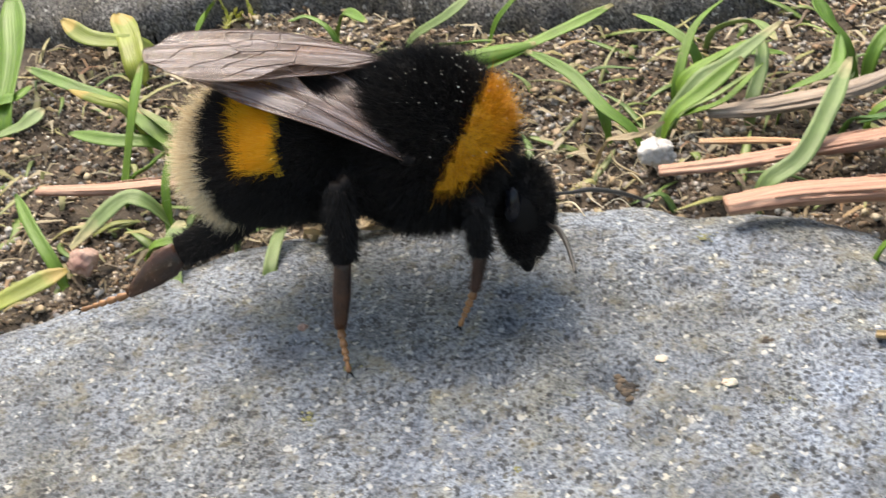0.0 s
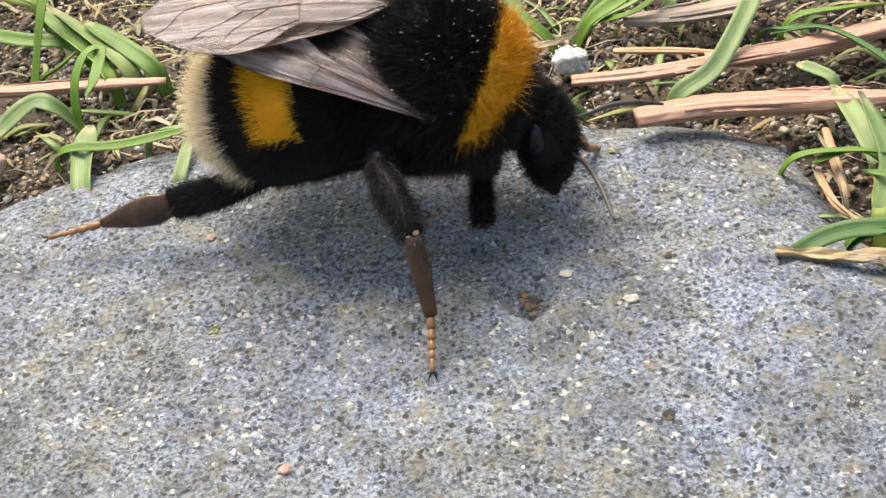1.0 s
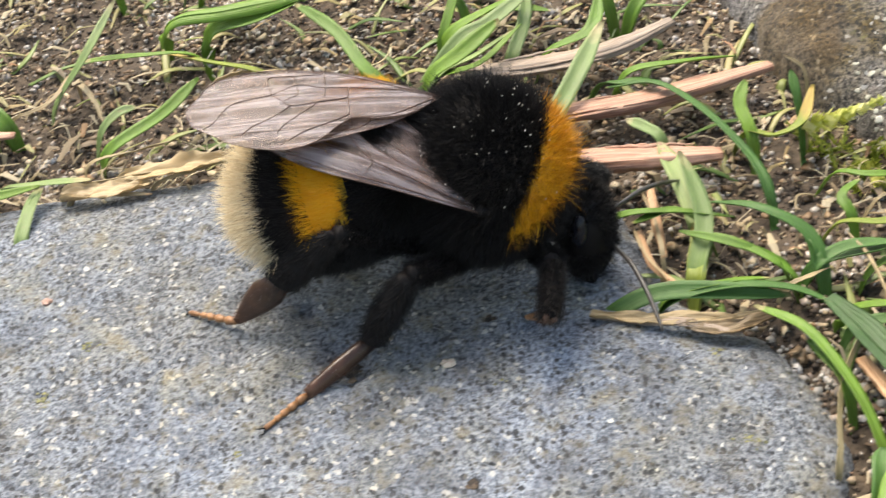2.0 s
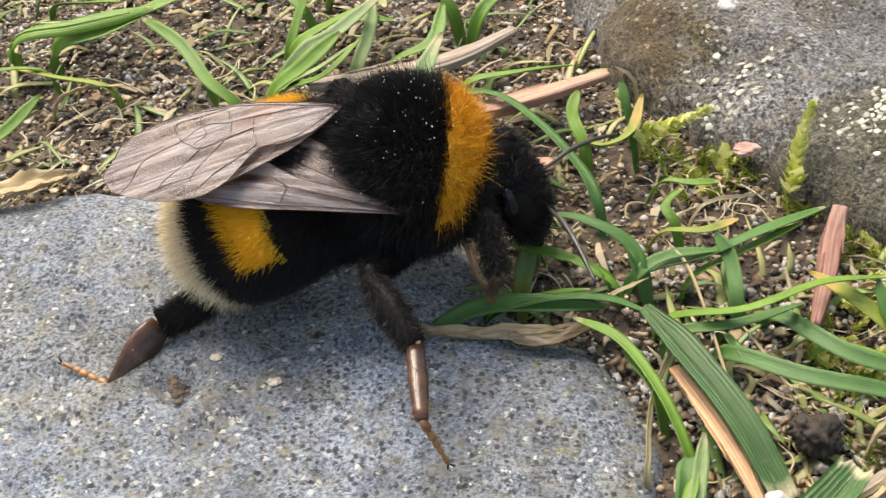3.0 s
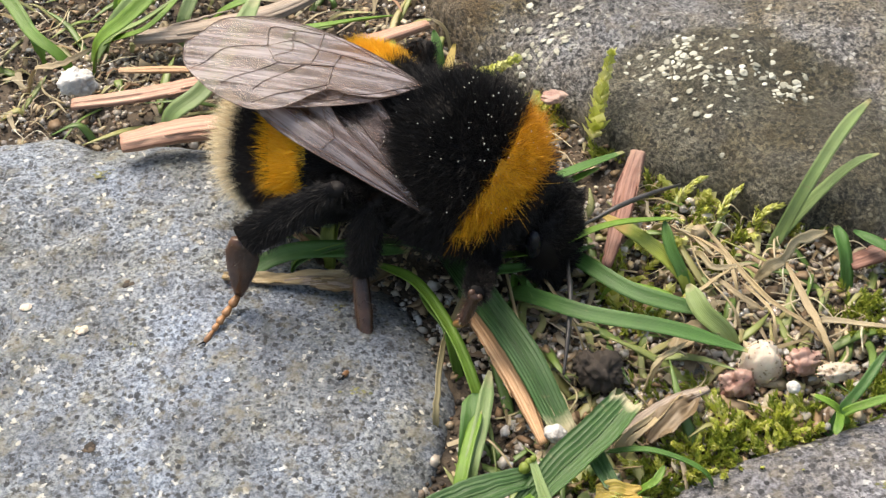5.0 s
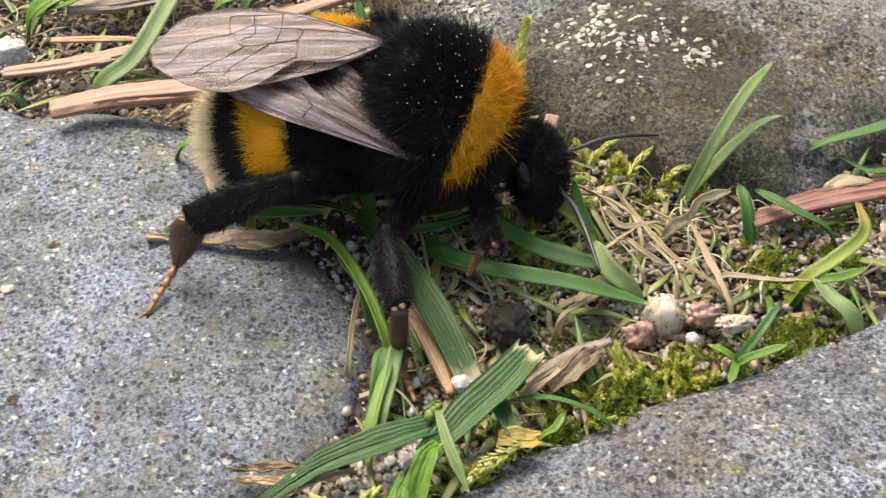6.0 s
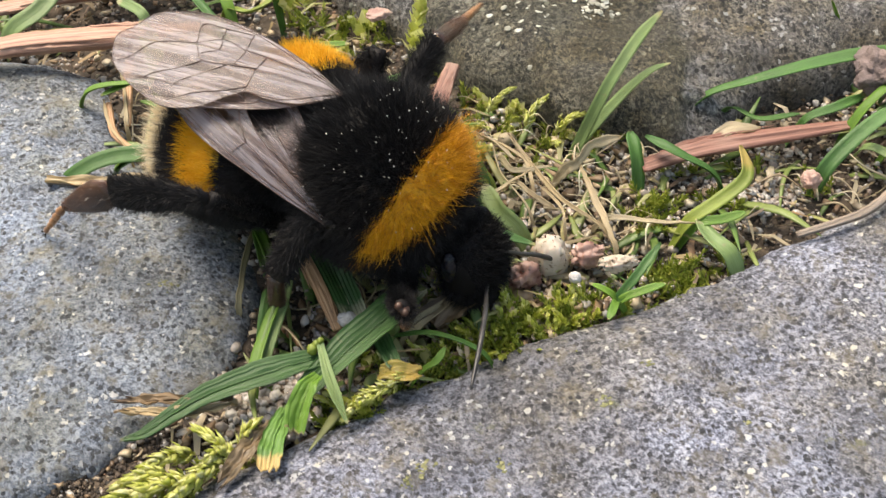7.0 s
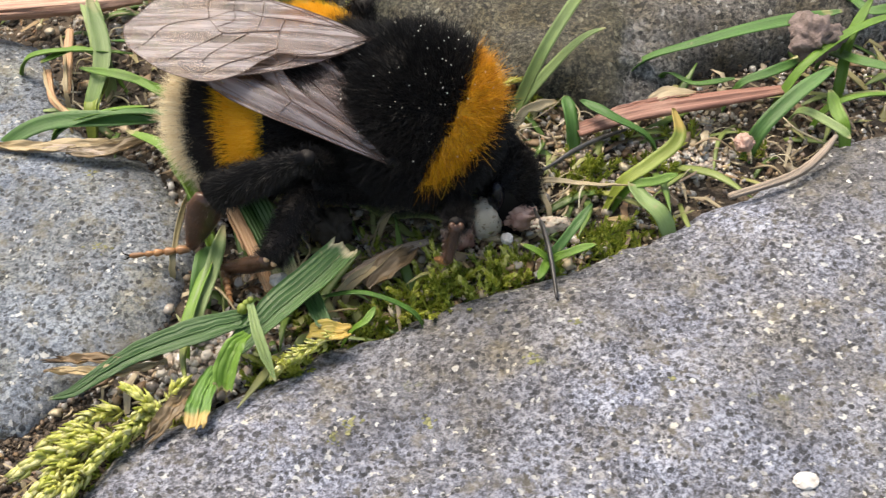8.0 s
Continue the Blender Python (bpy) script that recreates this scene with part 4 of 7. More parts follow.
grass_blade("d", 0.82, [(24.5, 1.7, 0.2), (27.1, 1.5, 1.1), (29.8, 0.9, 1.3), (31.8, 0.0, 1.0)], LABELS["d"])
grass_blade("g", 0.56, [(24.5, 1.9, 0.3), (27.1, 1.9, 1.0), (29.3, 2.2, 0.8)], LABELS["g"])
grass_blade("g", 0.63, [(28.2, 0.2, 1.0), (30.2, -1.8, 1.2), (31.6, -5.1, 0.8), (32.3, -7.9, -0.2)], LABELS["g"])
grass_blade("s", 0.55, [(32.7, -1.8, 0.5), (31.2, -4.7, 0.4), (30.4, -8.2, -0.1)], LABELS["s"])
grass_blade("d", 1.05, [(32.2, -8.2, 0.3), (31.9, -9.4, 0.1), (31.6, -10.5, -0.5)], LABELS["d"])
grass_blade("g", 0.71, [(33.0, 0.2, 0.3), (36.2, -1.2, 1.8), (39.8, -0.3, 2.1), (43.2, 0.0, 1.8)], LABELS["g"])
grass_blade("d", 0.55, [(33.0, -0.9, 0.4), (35.7, -1.2, 0.9), (39.1, -0.5, 1.1)], LABELS["d"])
grass_blade("d", 0.79, [(35.0, -2.5, 0.4), (37.9, -5.1, 1.3), (41.4, -6.6, 1.3), (44.8, -7.9, 0.6)], LABELS["d"])
grass_blade("s", 0.32, [(33.5, 5.0, 1.0), (34.4, 1.9, 0.8), (34.8, -6.7, 0.1)], LABELS["s"])
grass_blade("d", 0.74, [(35.9, 4.6, 1.5), (36.4, 3.0, 0.9), (36.3, 1.1, 0.1)], LABELS["d"])
grass_blade("d", 0.87, [(32.3, 3.6, 0.2), (35.2, 3.6, 0.9), (38.2, 4.6, 1.2), (41.9, 6.3, 0.9)], LABELS["d"])
grass_blade("g", 0.63, [(34.6, 3.0, 0.2), (37.2, 3.8, 0.8), (40.4, 5.2, 1.0)], LABELS["g"])
grass_blade("y", 0.75, [(39.7, 1.2, 1.5), (41.7, -0.7, 1.0), (43.1, -2.2, 0.1)], LABELS["y"])
grass_blade("d", 0.58, [(42.6, -0.1, 1.8), (42.7, -1.3, 1.1), (43.1, -2.2, 0.1)], LABELS["d"])
grass_blade("d", 0.81, [(37.9, -0.3, 0.3), (40.5, -3.6, 0.7), (44.2, -5.5, 0.5)], LABELS["d"])
grass_blade("l", 0.91, [(42.9, -4.0, 1.3), (43.3, -5.5, 0.9), (44.2, -6.3, 0.1)], LABELS["l"])
grass_blade("d", 0.57, [(32.9, 16.1, 3.0), (33.0, 15.0, 2.2), (33.2, 14.3, 0.8)], LABELS["d"])
grass_blade("s", 0.32, [(32.6, 16.7, 3.6), (33.6, 15.8, 3.0), (33.7, 14.9, 0.5)], LABELS["s"])
grass_blade("g", 0.43, [(34.3, 10.4, 0.2), (35.7, 9.6, 0.6), (37.2, 9.6, 0.5)], LABELS["g"])
grass_blade("d", 0.74, [(31.3, 5.5, 0.9), (31.9, 4.1, 1.0), (32.1, 3.4, 0.1)], LABELS["d"])
grass_blade("g", 0.46, [(26.0, 6.3, 0.4), (28.2, 4.8, 0.9), (30.5, 3.0, 0.3)], LABELS["g"])
grass_blade("y", 0.86, [(26.0, 3.6, -0.2), (26.2, 4.8, 0.0), (26.6, 6.3, 0.2)], LABELS["y"])
grass_blade("d", 0.48, [(35.2, -1.1, 0.2), (35.8, -3.4, 0.6), (35.5, -2.1, 0.8)], LABELS["d"])
grass_blade("d", 0.41, [(37.3, -12.2, 0.2), (39.3, -12.8, 0.7), (41.3, -13.7, 0.1)], LABELS["d"])
grass_blade("g", 0.65, [(31.0, -12.7, -0.2), (31.7, -10.7, 0.2), (32.3, -9.3, 0.4)], LABELS["g"])
grass_blade("l", 0.65, [(48.7, 0.2, -0.3), (50.2, 1.0, 2.5), (51.9, 2.3, 4.2), (53.3, 2.9, 5.5)], LABELS["l"])
grass_blade("l", 0.63, [(49.0, 0.4, -0.3), (51.0, 1.1, 1.6), (52.4, 1.3, 2.8), (53.5, 1.2, 3.4)], LABELS["l"])
grass_blade("d", 0.79, [(51.0, -1.0, 1.0), (51.0, -2.1, 0.7), (51.0, -2.9, 0.0)], LABELS["d"])
grass_blade("d", 0.76, [(51.7, -1.5, 1.0), (53.1, -3.1, 0.9), (54.7, -4.1, 0.2)], LABELS["d"])
grass_blade("y", 0.71, [(52.7, -7.0, 0.0), (54.2, -6.7, 0.9), (55.7, -5.9, 1.6), (55.8, -4.3, 2.2)], LABELS["y"])
grass_blade("c", 0.67, [(48.8, -6.0, -0.1), (50.9, -6.9, 0.2), (53.1, -7.5, 0.3)], LABELS["c"])
grass_blade("l", 0.90, [(53.0, -7.2, 0.3), (53.4, -8.5, 0.2), (54.1, -9.5, -0.1)], LABELS["l"])
grass_blade("g", 0.48, [(53.0, -7.4, 0.1), (54.3, -7.5, 0.4), (55.4, -7.4, 0.6)], LABELS["g"])
grass_blade("s", 0.40, [(45.0, 0.2, 0.4), (46.5, -4.2, 0.3), (48.5, -6.7, -0.1)], LABELS["s"])
grass_blade("c", 0.57, [(48.8, -7.5, -0.3), (48.4, -4.8, 0.2), (48.1, -2.5, 0.5)], LABELS["c"])
grass_blade("c", 0.99, [(47.3, -2.4, 0.0), (48.0, -2.4, 0.5), (48.9, -1.6, 0.9), (50.5, -1.3, 0.9)], LABELS["c"])
grass_blade("s", 0.46, [(43.2, 0.7, 0.0), (44.5, -0.2, 0.3), (46.1, -2.3, 0.1)], LABELS["s"])
grass_blade("g", 0.40, [(48.1, -11.3, -0.2), (47.6, -11.1, 0.3), (46.9, -10.7, 0.5)], LABELS["g"])
grass_blade("d", 0.46, [(48.2, -11.3, -0.2), (49.2, -10.7, 0.7), (50.6, -9.4, 1.3)], LABELS["d"])
grass_blade("g", 0.40, [(48.3, -11.4, -0.2), (49.3, -11.5, 0.4), (50.4, -11.4, 0.6)], LABELS["g"])
grass_blade("g", 0.40, [(48.1, -11.4, -0.2), (47.7, -12.3, 0.2), (47.4, -12.8, 0.2)], LABELS["g"])
grass_blade("d", 0.85, [(55.6, 1.4, 0.6), (58.4, 1.2, 1.6), (62.2, 1.6, 2.0), (66.7, 1.9, 2.2)], LABELS["d"])
grass_blade("d", 0.82, [(60.5, -4.5, 0.2), (62.6, -3.3, 1.2), (65.0, -2.2, 1.9)], LABELS["d"])
grass_blade("g", 0.75, [(62.5, -2.0, 0.2), (63.9, -1.3, 1.6), (66.7, 0.1, 2.2), (69.7, 0.9, 2.5)], LABELS["g"])
grass_blade("d", 0.63, [(65.9, 0.8, 0.3), (66.5, -1.5, 1.5), (68.3, -3.1, 1.8)], LABELS["d"])
grass_blade("g", 0.64, [(66.0, -1.1, 0.2), (66.7, 0.3, 1.5), (68.2, 1.8, 3.0)], LABELS["g"])
grass_blade("g", 0.56, [(64.6, -3.3, 0.1), (66.3, -3.5, 0.8), (68.2, -4.0, 1.0)], LABELS["g"])
grass_blade("d", 0.56, [(60.6, -0.7, 0.1), (62.1, -0.6, 0.6), (64.2, 0.2, 0.6)], LABELS["d"])
grass_blade("g", 0.53, [(64.9, 5.5, 0.6), (64.2, 5.4, 1.5), (63.6, 5.5, 3.0)], LABELS["g"])
grass_blade("l", 0.48, [(63.1, -3.3, 0.1), (64.3, -5.2, 0.4), (64.8, -5.9, 0.2)], LABELS["l"])
grass_blade("d", 0.92, [(21.7, 1.4, -0.1), (24.5, 1.8, 0.8), (30.0, 0.7, 1.0)], LABELS["d"])
grass_blade("g", 0.65, [(22.5, 7.7, 0.6), (25.2, 7.2, 1.2), (28.4, 6.6, 1.0)], LABELS["g"])
grass_blade("g", 0.44, [(25.5, 6.0, 0.9), (28.0, 4.4, 1.2), (30.3, 3.6, 0.3)], LABELS["g"])
grass_blade("l", 0.97, [(26.1, 4.0, -0.1), (26.8, 6.6, 1.2), (26.1, 10.4, 2.5)], LABELS["l"])
grass_blade("s", 0.35, [(23.3, 7.3, 0.3), (23.8, 4.9, 0.3), (24.6, 3.4, 0.0)], LABELS["s"])
grass_blade("s", 0.44, [(24.1, 10.1, 0.3), (24.5, 7.4, 0.3), (24.6, 5.3, 0.0)], LABELS["s"])
grass_blade("g", 0.64, [(30.3, -1.9, 0.6), (31.3, -4.0, 0.5), (31.5, -5.1, -0.1)], LABELS["g"])
grass_blade("s", 0.36, [(21.4, 1.1, 0.0), (25.3, 0.1, 0.3), (29.4, 0.7, 0.2)], LABELS["s"])
grass_blade("l", 0.70, [(31.5, -12.1, -0.2), (32.3, -9.8, 0.3), (33.0, -7.4, 0.8)], LABELS["l"])
grass_blade("g", 2.41, [(-32.2, 31.9, -0.2), (-32.4, 37.4, 2.0), (-33.9, 43.4, 4.0)], LABELS["g"])
grass_blade("g", 0.91, [(-30.8, 34.9, 2.0), (-26.6, 32.1, 1.5), (-23.0, 30.5, 0.6)], LABELS["g"])
grass_blade("l", 1.33, [(-31.9, 28.1, 0.0), (-29.3, 28.5, 0.8), (-28.1, 29.8, 1.3)], LABELS["l"])
grass_blade("y", 1.20, [(-25.6, 9.6, -0.3), (-23.5, 10.7, 0.2), (-21.5, 11.9, 0.4)], LABELS["y"])
grass_blade("g", 0.78, [(-26.7, 19.3, 1.2), (-24.5, 15.6, 0.8), (-23.1, 13.7, -0.2)], LABELS["g"])
grass_blade("g", 1.32, [(22.6, 30.9, 3.0), (23.0, 29.1, 2.2), (23.9, 28.2, 1.0)], LABELS["g"])
grass_blade("d", 0.67, [(22.9, 20.0, 0.3), (24.0, 19.5, 0.7), (25.7, 19.5, 0.8)], LABELS["d"])
grass_blade("l", 1.00, [(16.7, 32.6, 0.5), (18.9, 31.8, 1.2), (19.9, 28.4, 1.5)], LABELS["l"])
grass_blade("g", 0.55, [(16.9, 29.3, 0.3), (18.8, 28.4, 0.8), (20.5, 27.8, 0.8)], LABELS["g"])
grass_blade("g", 0.88, [(25.6, 27.5, 0.4), (26.5, 28.3, 1.2), (27.6, 28.8, 1.6)], LABELS["g"])
grass_blade("g", 0.63, [(2.2, 37.5, 0.3), (3.2, 37.4, 1.5), (4.3, 37.3, 2.5)], LABELS["g"])
grass_blade("g", 1.16, [(-32.7, 33.1, 0.3), (-31.1, 32.7, 0.8), (-30.3, 34.2, 1.0)], LABELS["g"])
grass_blade("s", 0.57, [(-7.9, 15.0, -0.1), (-5.2, 15.0, 0.3), (-2.0, 15.5, 0.3)], LABELS["s"])
grass_blade("s", 0.66, [(-7.4, 14.2, -0.1), (-5.7, 13.8, 0.2), (-2.8, 13.7, 0.1)], LABELS["s"])
grass_blade("s", 0.62, [(-4.8, 15.7, 0.0), (-1.4, 16.1, 0.4), (1.4, 16.7, 0.3)], LABELS["s"])
grass_blade("s", 0.46, [(-2.7, 14.8, -0.1), (-0.4, 15.3, 0.3), (2.1, 16.5, 0.2)], LABELS["s"])
grass_blade("l", 0.56, [(-6.7, 19.7, 0.3), (-5.7, 20.5, 1.0), (-4.7, 21.0, 1.0)], LABELS["l"])
grass_blade("s", 0.44, [(0.8, 25.5, 0.2), (2.7, 25.2, 0.4), (4.9, 23.6, 0.2)], LABELS["s"])
grass_blade("y", 0.65, [(-4.0, 27.4, 0.5), (-0.9, 25.6, 0.7), (2.4, 24.5, 0.3)], LABELS["y"])
grass_blade("d", 0.63, [(31.7, 3.3, 0.3), (33.4, 3.9, 0.9), (36.0, 3.8, 1.0)], LABELS["d"])
grass_blade("g", 0.70, [(30.5, 13.7, 0.6), (30.1, 15.4, 1.5), (30.6, 16.7, 2.2)], LABELS["g"])
grass_blade("y", 0.70, [(30.4, 14.2, 0.4), (31.6, 13.1, 0.9), (33.1, 13.5, 1.4), (34.0, 15.4, 2.4)], LABELS["y"])
grass_blade("g", 0.54, [(39.7, -2.5, 0.1), (41.5, -3.5, 0.5), (42.8, -4.5, 0.3)], LABELS["g"])
grass_blade("s", 0.57, [(30.2, 2.1, 0.2), (31.3, 2.5, 0.4), (32.3, 3.1, 0.3)], LABELS["s"])
grass_blade("s", 0.39, [(42.4, -4.3, 0.1), (44.0, -3.4, 0.4), (45.9, -2.1, 0.3)], LABELS["s"])
grass_blade("s", 0.35, [(44.9, 0.8, 0.2), (45.4, -1.3, 0.3), (45.5, -3.3, 0.1)], LABELS["s"])
grass_blade("s", 0.47, [(35.7, 7.8, 0.2), (36.9, 8.3, 0.4), (39.1, 8.4, 0.4)], LABELS["s"])
grass_blade("g", 0.54, [(34.3, 6.8, 0.3), (34.0, 7.8, 0.8), (35.1, 8.8, 1.0)], LABELS["g"])
grass_blade("y", 0.53, [(33.6, 6.4, 0.2), (35.6, 5.8, 0.6), (37.5, 6.4, 0.6)], LABELS["y"])
grass_blade("g", 0.84, [(20.1, 23.9, 0.3), (22.7, 24.6, 1.2), (23.6, 27.6, 2.0)], LABELS["g"])
grass_blade("g", 0.86, [(14.2, 26.8, 0.4), (16.5, 27.2, 1.5), (19.4, 27.6, 2.5)], LABELS["g"])
grass_blade("l", 0.70, [(13.6, 22.9, 0.2), (15.7, 23.3, 0.9), (18.1, 24.7, 1.6)], LABELS["l"])
grass_blade("g", 1.14, [(-1.0, 29.1, 0.8), (2.0, 29.2, 1.4), (5.5, 30.8, 1.8)], LABELS["g"])
grass_blade("s", 0.29, [(36.1, -0.6, 0.3), (36.7, -2.7, 0.4), (37.5, -5.2, 0.0)], LABELS["s"])
grass_blade("s", 0.49, [(38.3, -11.4, -0.2), (39.7, -10.6, 0.1), (41.2, -9.8, 0.1)], LABELS["s"])
grass_blade("s", 0.43, [(40.9, -7.4, 0.1), (41.7, -7.0, 0.3), (42.9, -6.5, 0.2)], LABELS["s"])
grass_blade("s", 0.29, [(45.7, -3.0, 0.1), (46.6, -5.1, 0.2), (46.6, -6.2, 0.0)], LABELS["s"])
grass_blade("s", 0.27, [(44.0, 0.2, 0.3), (44.0, -2.2, 0.4), (45.0, -4.9, 0.1)], LABELS["s"])
grass_blade("s", 0.30, [(32.0, -11.5, -0.1), (32.4, -10.7, 0.1), (33.3, -12.1, -0.2)], LABELS["s"])
grass_blade("g", 0.35, [(38.5, -14.2, -0.2), (39.2, -14.1, 0.3), (39.7, -13.5, 0.5)], LABELS["g"])
grass_blade("d", 0.50, [(57.0, 0.9, 0.1), (58.1, -0.6, 0.4), (60.3, -0.5, 0.4)], LABELS["d"])
grass_blade("g", 0.67, [(64.8, -4.9, 0.1), (64.7, -3.9, 0.4), (64.8, -2.5, 0.6)], LABELS["g"])
grass_blade("d", 0.66, [(68.1, 4.3, 1.0), (68.7, 2.6, 1.4), (70.6, 2.7, 1.5)], LABELS["d"])
grass_blade("c", 0.51, [(44.6, -2.8, 0.1), (45.4, -4.2, 0.3), (46.3, -5.1, 0.1)], LABELS["c"])
grass_blade("c", 0.65, [(42.8, 1.3, 0.1), (44.0, 0.1, 0.4), (44.9, -1.3, 0.2)], LABELS["c"])
grass_blade("c", 0.46, [(44.2, -1.0, 0.2), (44.7, -2.3, 0.4), (46.7, -2.2, 0.3)], LABELS["c"])
grass_blade("s", 0.53, [(38.7, -11.5, -0.2), (39.8, -10.9, 0.1), (41.4, -9.5, 0.2)], LABELS["s"])
grass_blade("c", 0.54, [(40.4, -7.9, 0.1), (41.2, -7.3, 0.3), (42.6, -6.6, 0.3)], LABELS["c"])
grass_blade("s", 0.36, [(37.4, -13.0, -0.1), (38.0, -13.1, 0.1), (38.9, -13.1, 0.1)], LABELS["s"])
grass_blade("c", 0.71, [(-0.5, 24.0, 0.1), (1.3, 24.6, 0.4), (4.1, 24.5, 0.3)], LABELS["c"])
grass_blade("c", 0.55, [(-12.9, 22.1, 0.0), (-10.5, 23.1, 0.5), (-9.3, 26.7, 0.9)], LABELS["c"])
grass_blade("c", 0.58, [(-9.2, 25.3, 0.1), (-7.6, 22.7, 0.3), (-7.0, 21.1, 0.1)], LABELS["c"])
grass_blade("s", 0.53, [(-6.9, 17.0, 0.1), (-4.6, 17.3, 0.4), (-2.4, 18.2, 0.3)], LABELS["s"])
grass_blade("c", 0.86, [(9.1, 20.6, 0.1), (10.8, 20.3, 0.5), (12.5, 21.4, 0.6)], LABELS["c"])
grass_blade("g", 1.01, [(13.0, 21.6, 0.8), (14.9, 22.1, 2.0), (17.3, 23.5, 3.2)], LABELS["g"])


def dry_leaf(points, width, label, seed, look_of="s"):
    """A dead leaf, crumpled, with a torn edge."""
    rng = np.random.RandomState(seed)
    line = smooth_line(points, 9)
    t, side, up = frames_along(line)
    cols = np.linspace(-1, 1, 13)
    rows = []
    for k, (p, e, n) in enumerate(zip(line, side, up)):
        u = k / (len(line) - 1)
        w = 0.5 * width * (0.35 + math.sin(math.pi * min(1, 0.12 + 0.8 * u)))
        for c in cols:
            q = Vector((p[0] * 0.9 + c, p[1] * 0.9 + seed, c * 1.3))
            torn = 1 + 0.45 * noise.noise(q * 1.9) * abs(c)
            rows.append(p + e * w * c * torn + n * (0.32 * width * noise.fractal(q * 1.1, 1.0, 2.0, 3) + 0.22 * width * c * c))
    top = np.array(rows)
    k = len(top)
    f = ring_faces(len(line), len(cols), False)
    uv = [(c * 0.5 + 0.5, r / (len(line) - 1)) for r in range(len(line)) for c in cols] * 2
    f = f + [tuple(i + k for i in q[::-1]) for q in f]
    return thing("dry_leaf", mesh("dry_leaf", np.vstack([top, top - (0, 0, 0.05)]), f, GRASS[look_of], True, uv), label, "dead leaf")


def ribbed_blade(look_of, widths, points, label, ribs=7, ragged=0.25, fold=0.0, crumple=0.0, seed=1):
    """A flat blade with raised ribs and a torn end; widths run along it."""
    rng = np.random.RandomState(seed)
    line = smooth_line(points, 12)
    t, side, up = frames_along(line)
    u = np.linspace(0, 1, len(line))
    w = 0.5 * np.interp(u, np.linspace(0, 1, len(widths)), widths)
    c = np.linspace(-1, 1, 4 * ribs + 1)
    ridge = 0.5 + 0.5 * np.cos(c * ribs * math.pi)
    rag = np.interp(c, np.linspace(-1, 1, 9), rng.uniform(-1, 0.6, 9)) * ragged
    rows = []
    for k in range(len(line)):
        end = max(0.0, u[k] - 0.72) / 0.28
        for j, q in enumerate(c):
            p = line[k] + side[k] * w[k] * q + up[k] * (0.055 * ridge[j] * min(1.0, 2 * w[k]) + (0.16 + fold) * w[k] * abs(q))
            if crumple:
                at = Vector((p[0] * 1.4, p[1] * 1.4, q + seed))
                p = p + up[k] * crumple * noise.fractal(at, 1.0, 2.0, 3) + side[k] * 0.5 * crumple * noise.noise(at * 1.7)
            rows.append(p + t[k] * rag[j] * end)
    top = np.array(rows)
    low = top - np.repeat(up, len(c), 0) * 0.05
    k, n = len(top), len(c)
    f = ring_faces(len(line), n, False)
    f = f + [tuple(i + k for i in q[::-1]) for q in f]
    last = (len(line) - 1) * n
    f += [(last + j, last + j + 1, k + last + j + 1, k + last + j) for j in range(n - 1)]
    uv = [(q * 0.5 + 0.5, v) for v in u for q in c] * 2
    ob = thing("grass_blade", mesh("grass_blade", np.vstack([top, low]), f, GRASS[look_of], True, uv), label, "grass", "grass in the joints")
    spine = top.reshape(len(line), n, 3)[2:-3, n // 2] + up[2:-3] * 0.01
    rv, rf, ruv = tube(spine, [0.02, 0.055, 0.05, 0.02], 6, 0.7)
    part("midrib", mesh("midrib", rv, rf, GRASS[look_of], True, ruv), ob)
    return ob


# the torn tuft where the joint turns
ribbed_blade("r", (1.0, 1.55, 1.2, 0.9, 0.6, 0.15), [(34.1, -13.35, 0.65), (31.65, -13.95, 0.75), (29.11, -14.6, 0.6), (27.62, -15.31, 0.5), (26.14, -16.1, 0.3), (25.05, -16.31, 0.3)], "deep green ribbed blade with a withered pale tip", 7, 0.1, 0.1, 0.06, 1)
ribbed_blade("r", (1.1, 1.7, 1.75, 1.5), [(33.3, -14.9, 0.3), (35.5, -13.2, 0.9), (37.2, -12.0, 1.2), (38.9, -10.5, 1.5)], "broad deep green ribbed blade lying over the joint", 8, 0.5, 0.25, 0.05, 2)
hanging = ribbed_blade("l", (0.3, 0.5, 0.5, 0.1), [(34.1, -13.0, 1.35), (34.33, -14.65, 1.1), (34.6, -15.8, 0.8), (34.95, -17.0, 0.35)], "short pale green blade hanging from a node", 3, 0.05, 0.1, 0.0, 3)
ribbed_blade("g", (0.4, 0.95, 1.1, 0.9), [(33.95, -14.8, 1.2), (33.4, -15.6, 1.25), (32.95, -16.4, 0.8), (32.7, -17.1, 0.35)], "bright green folded blade with a torn white edge", 5, 0.2, 0.6, 0.1, 4)
ribbed_blade("t", (0.8, 1.0, 1.1, 1.0), [(32.4, -15.5, -0.1), (31.85, -16.9, 0.2), (31.6, -17.9, 0.3), (31.4, -18.95, 0.35)], "green blade torn off with a yellow-orange end", 6, 0.3, 0.15, 0.12, 5)
ribbed_blade("b", (0.5, 0.9, 0.9, 0.4), [(31.6, -16.0, -0.3), (30.8, -17.2, 0.0), (30.1, -18.2, 0.1), (29.3, -19.2, 0.15)], "papery brown dead blade beside the green one", 4, 0.6, 0.3, 0.2, 6)
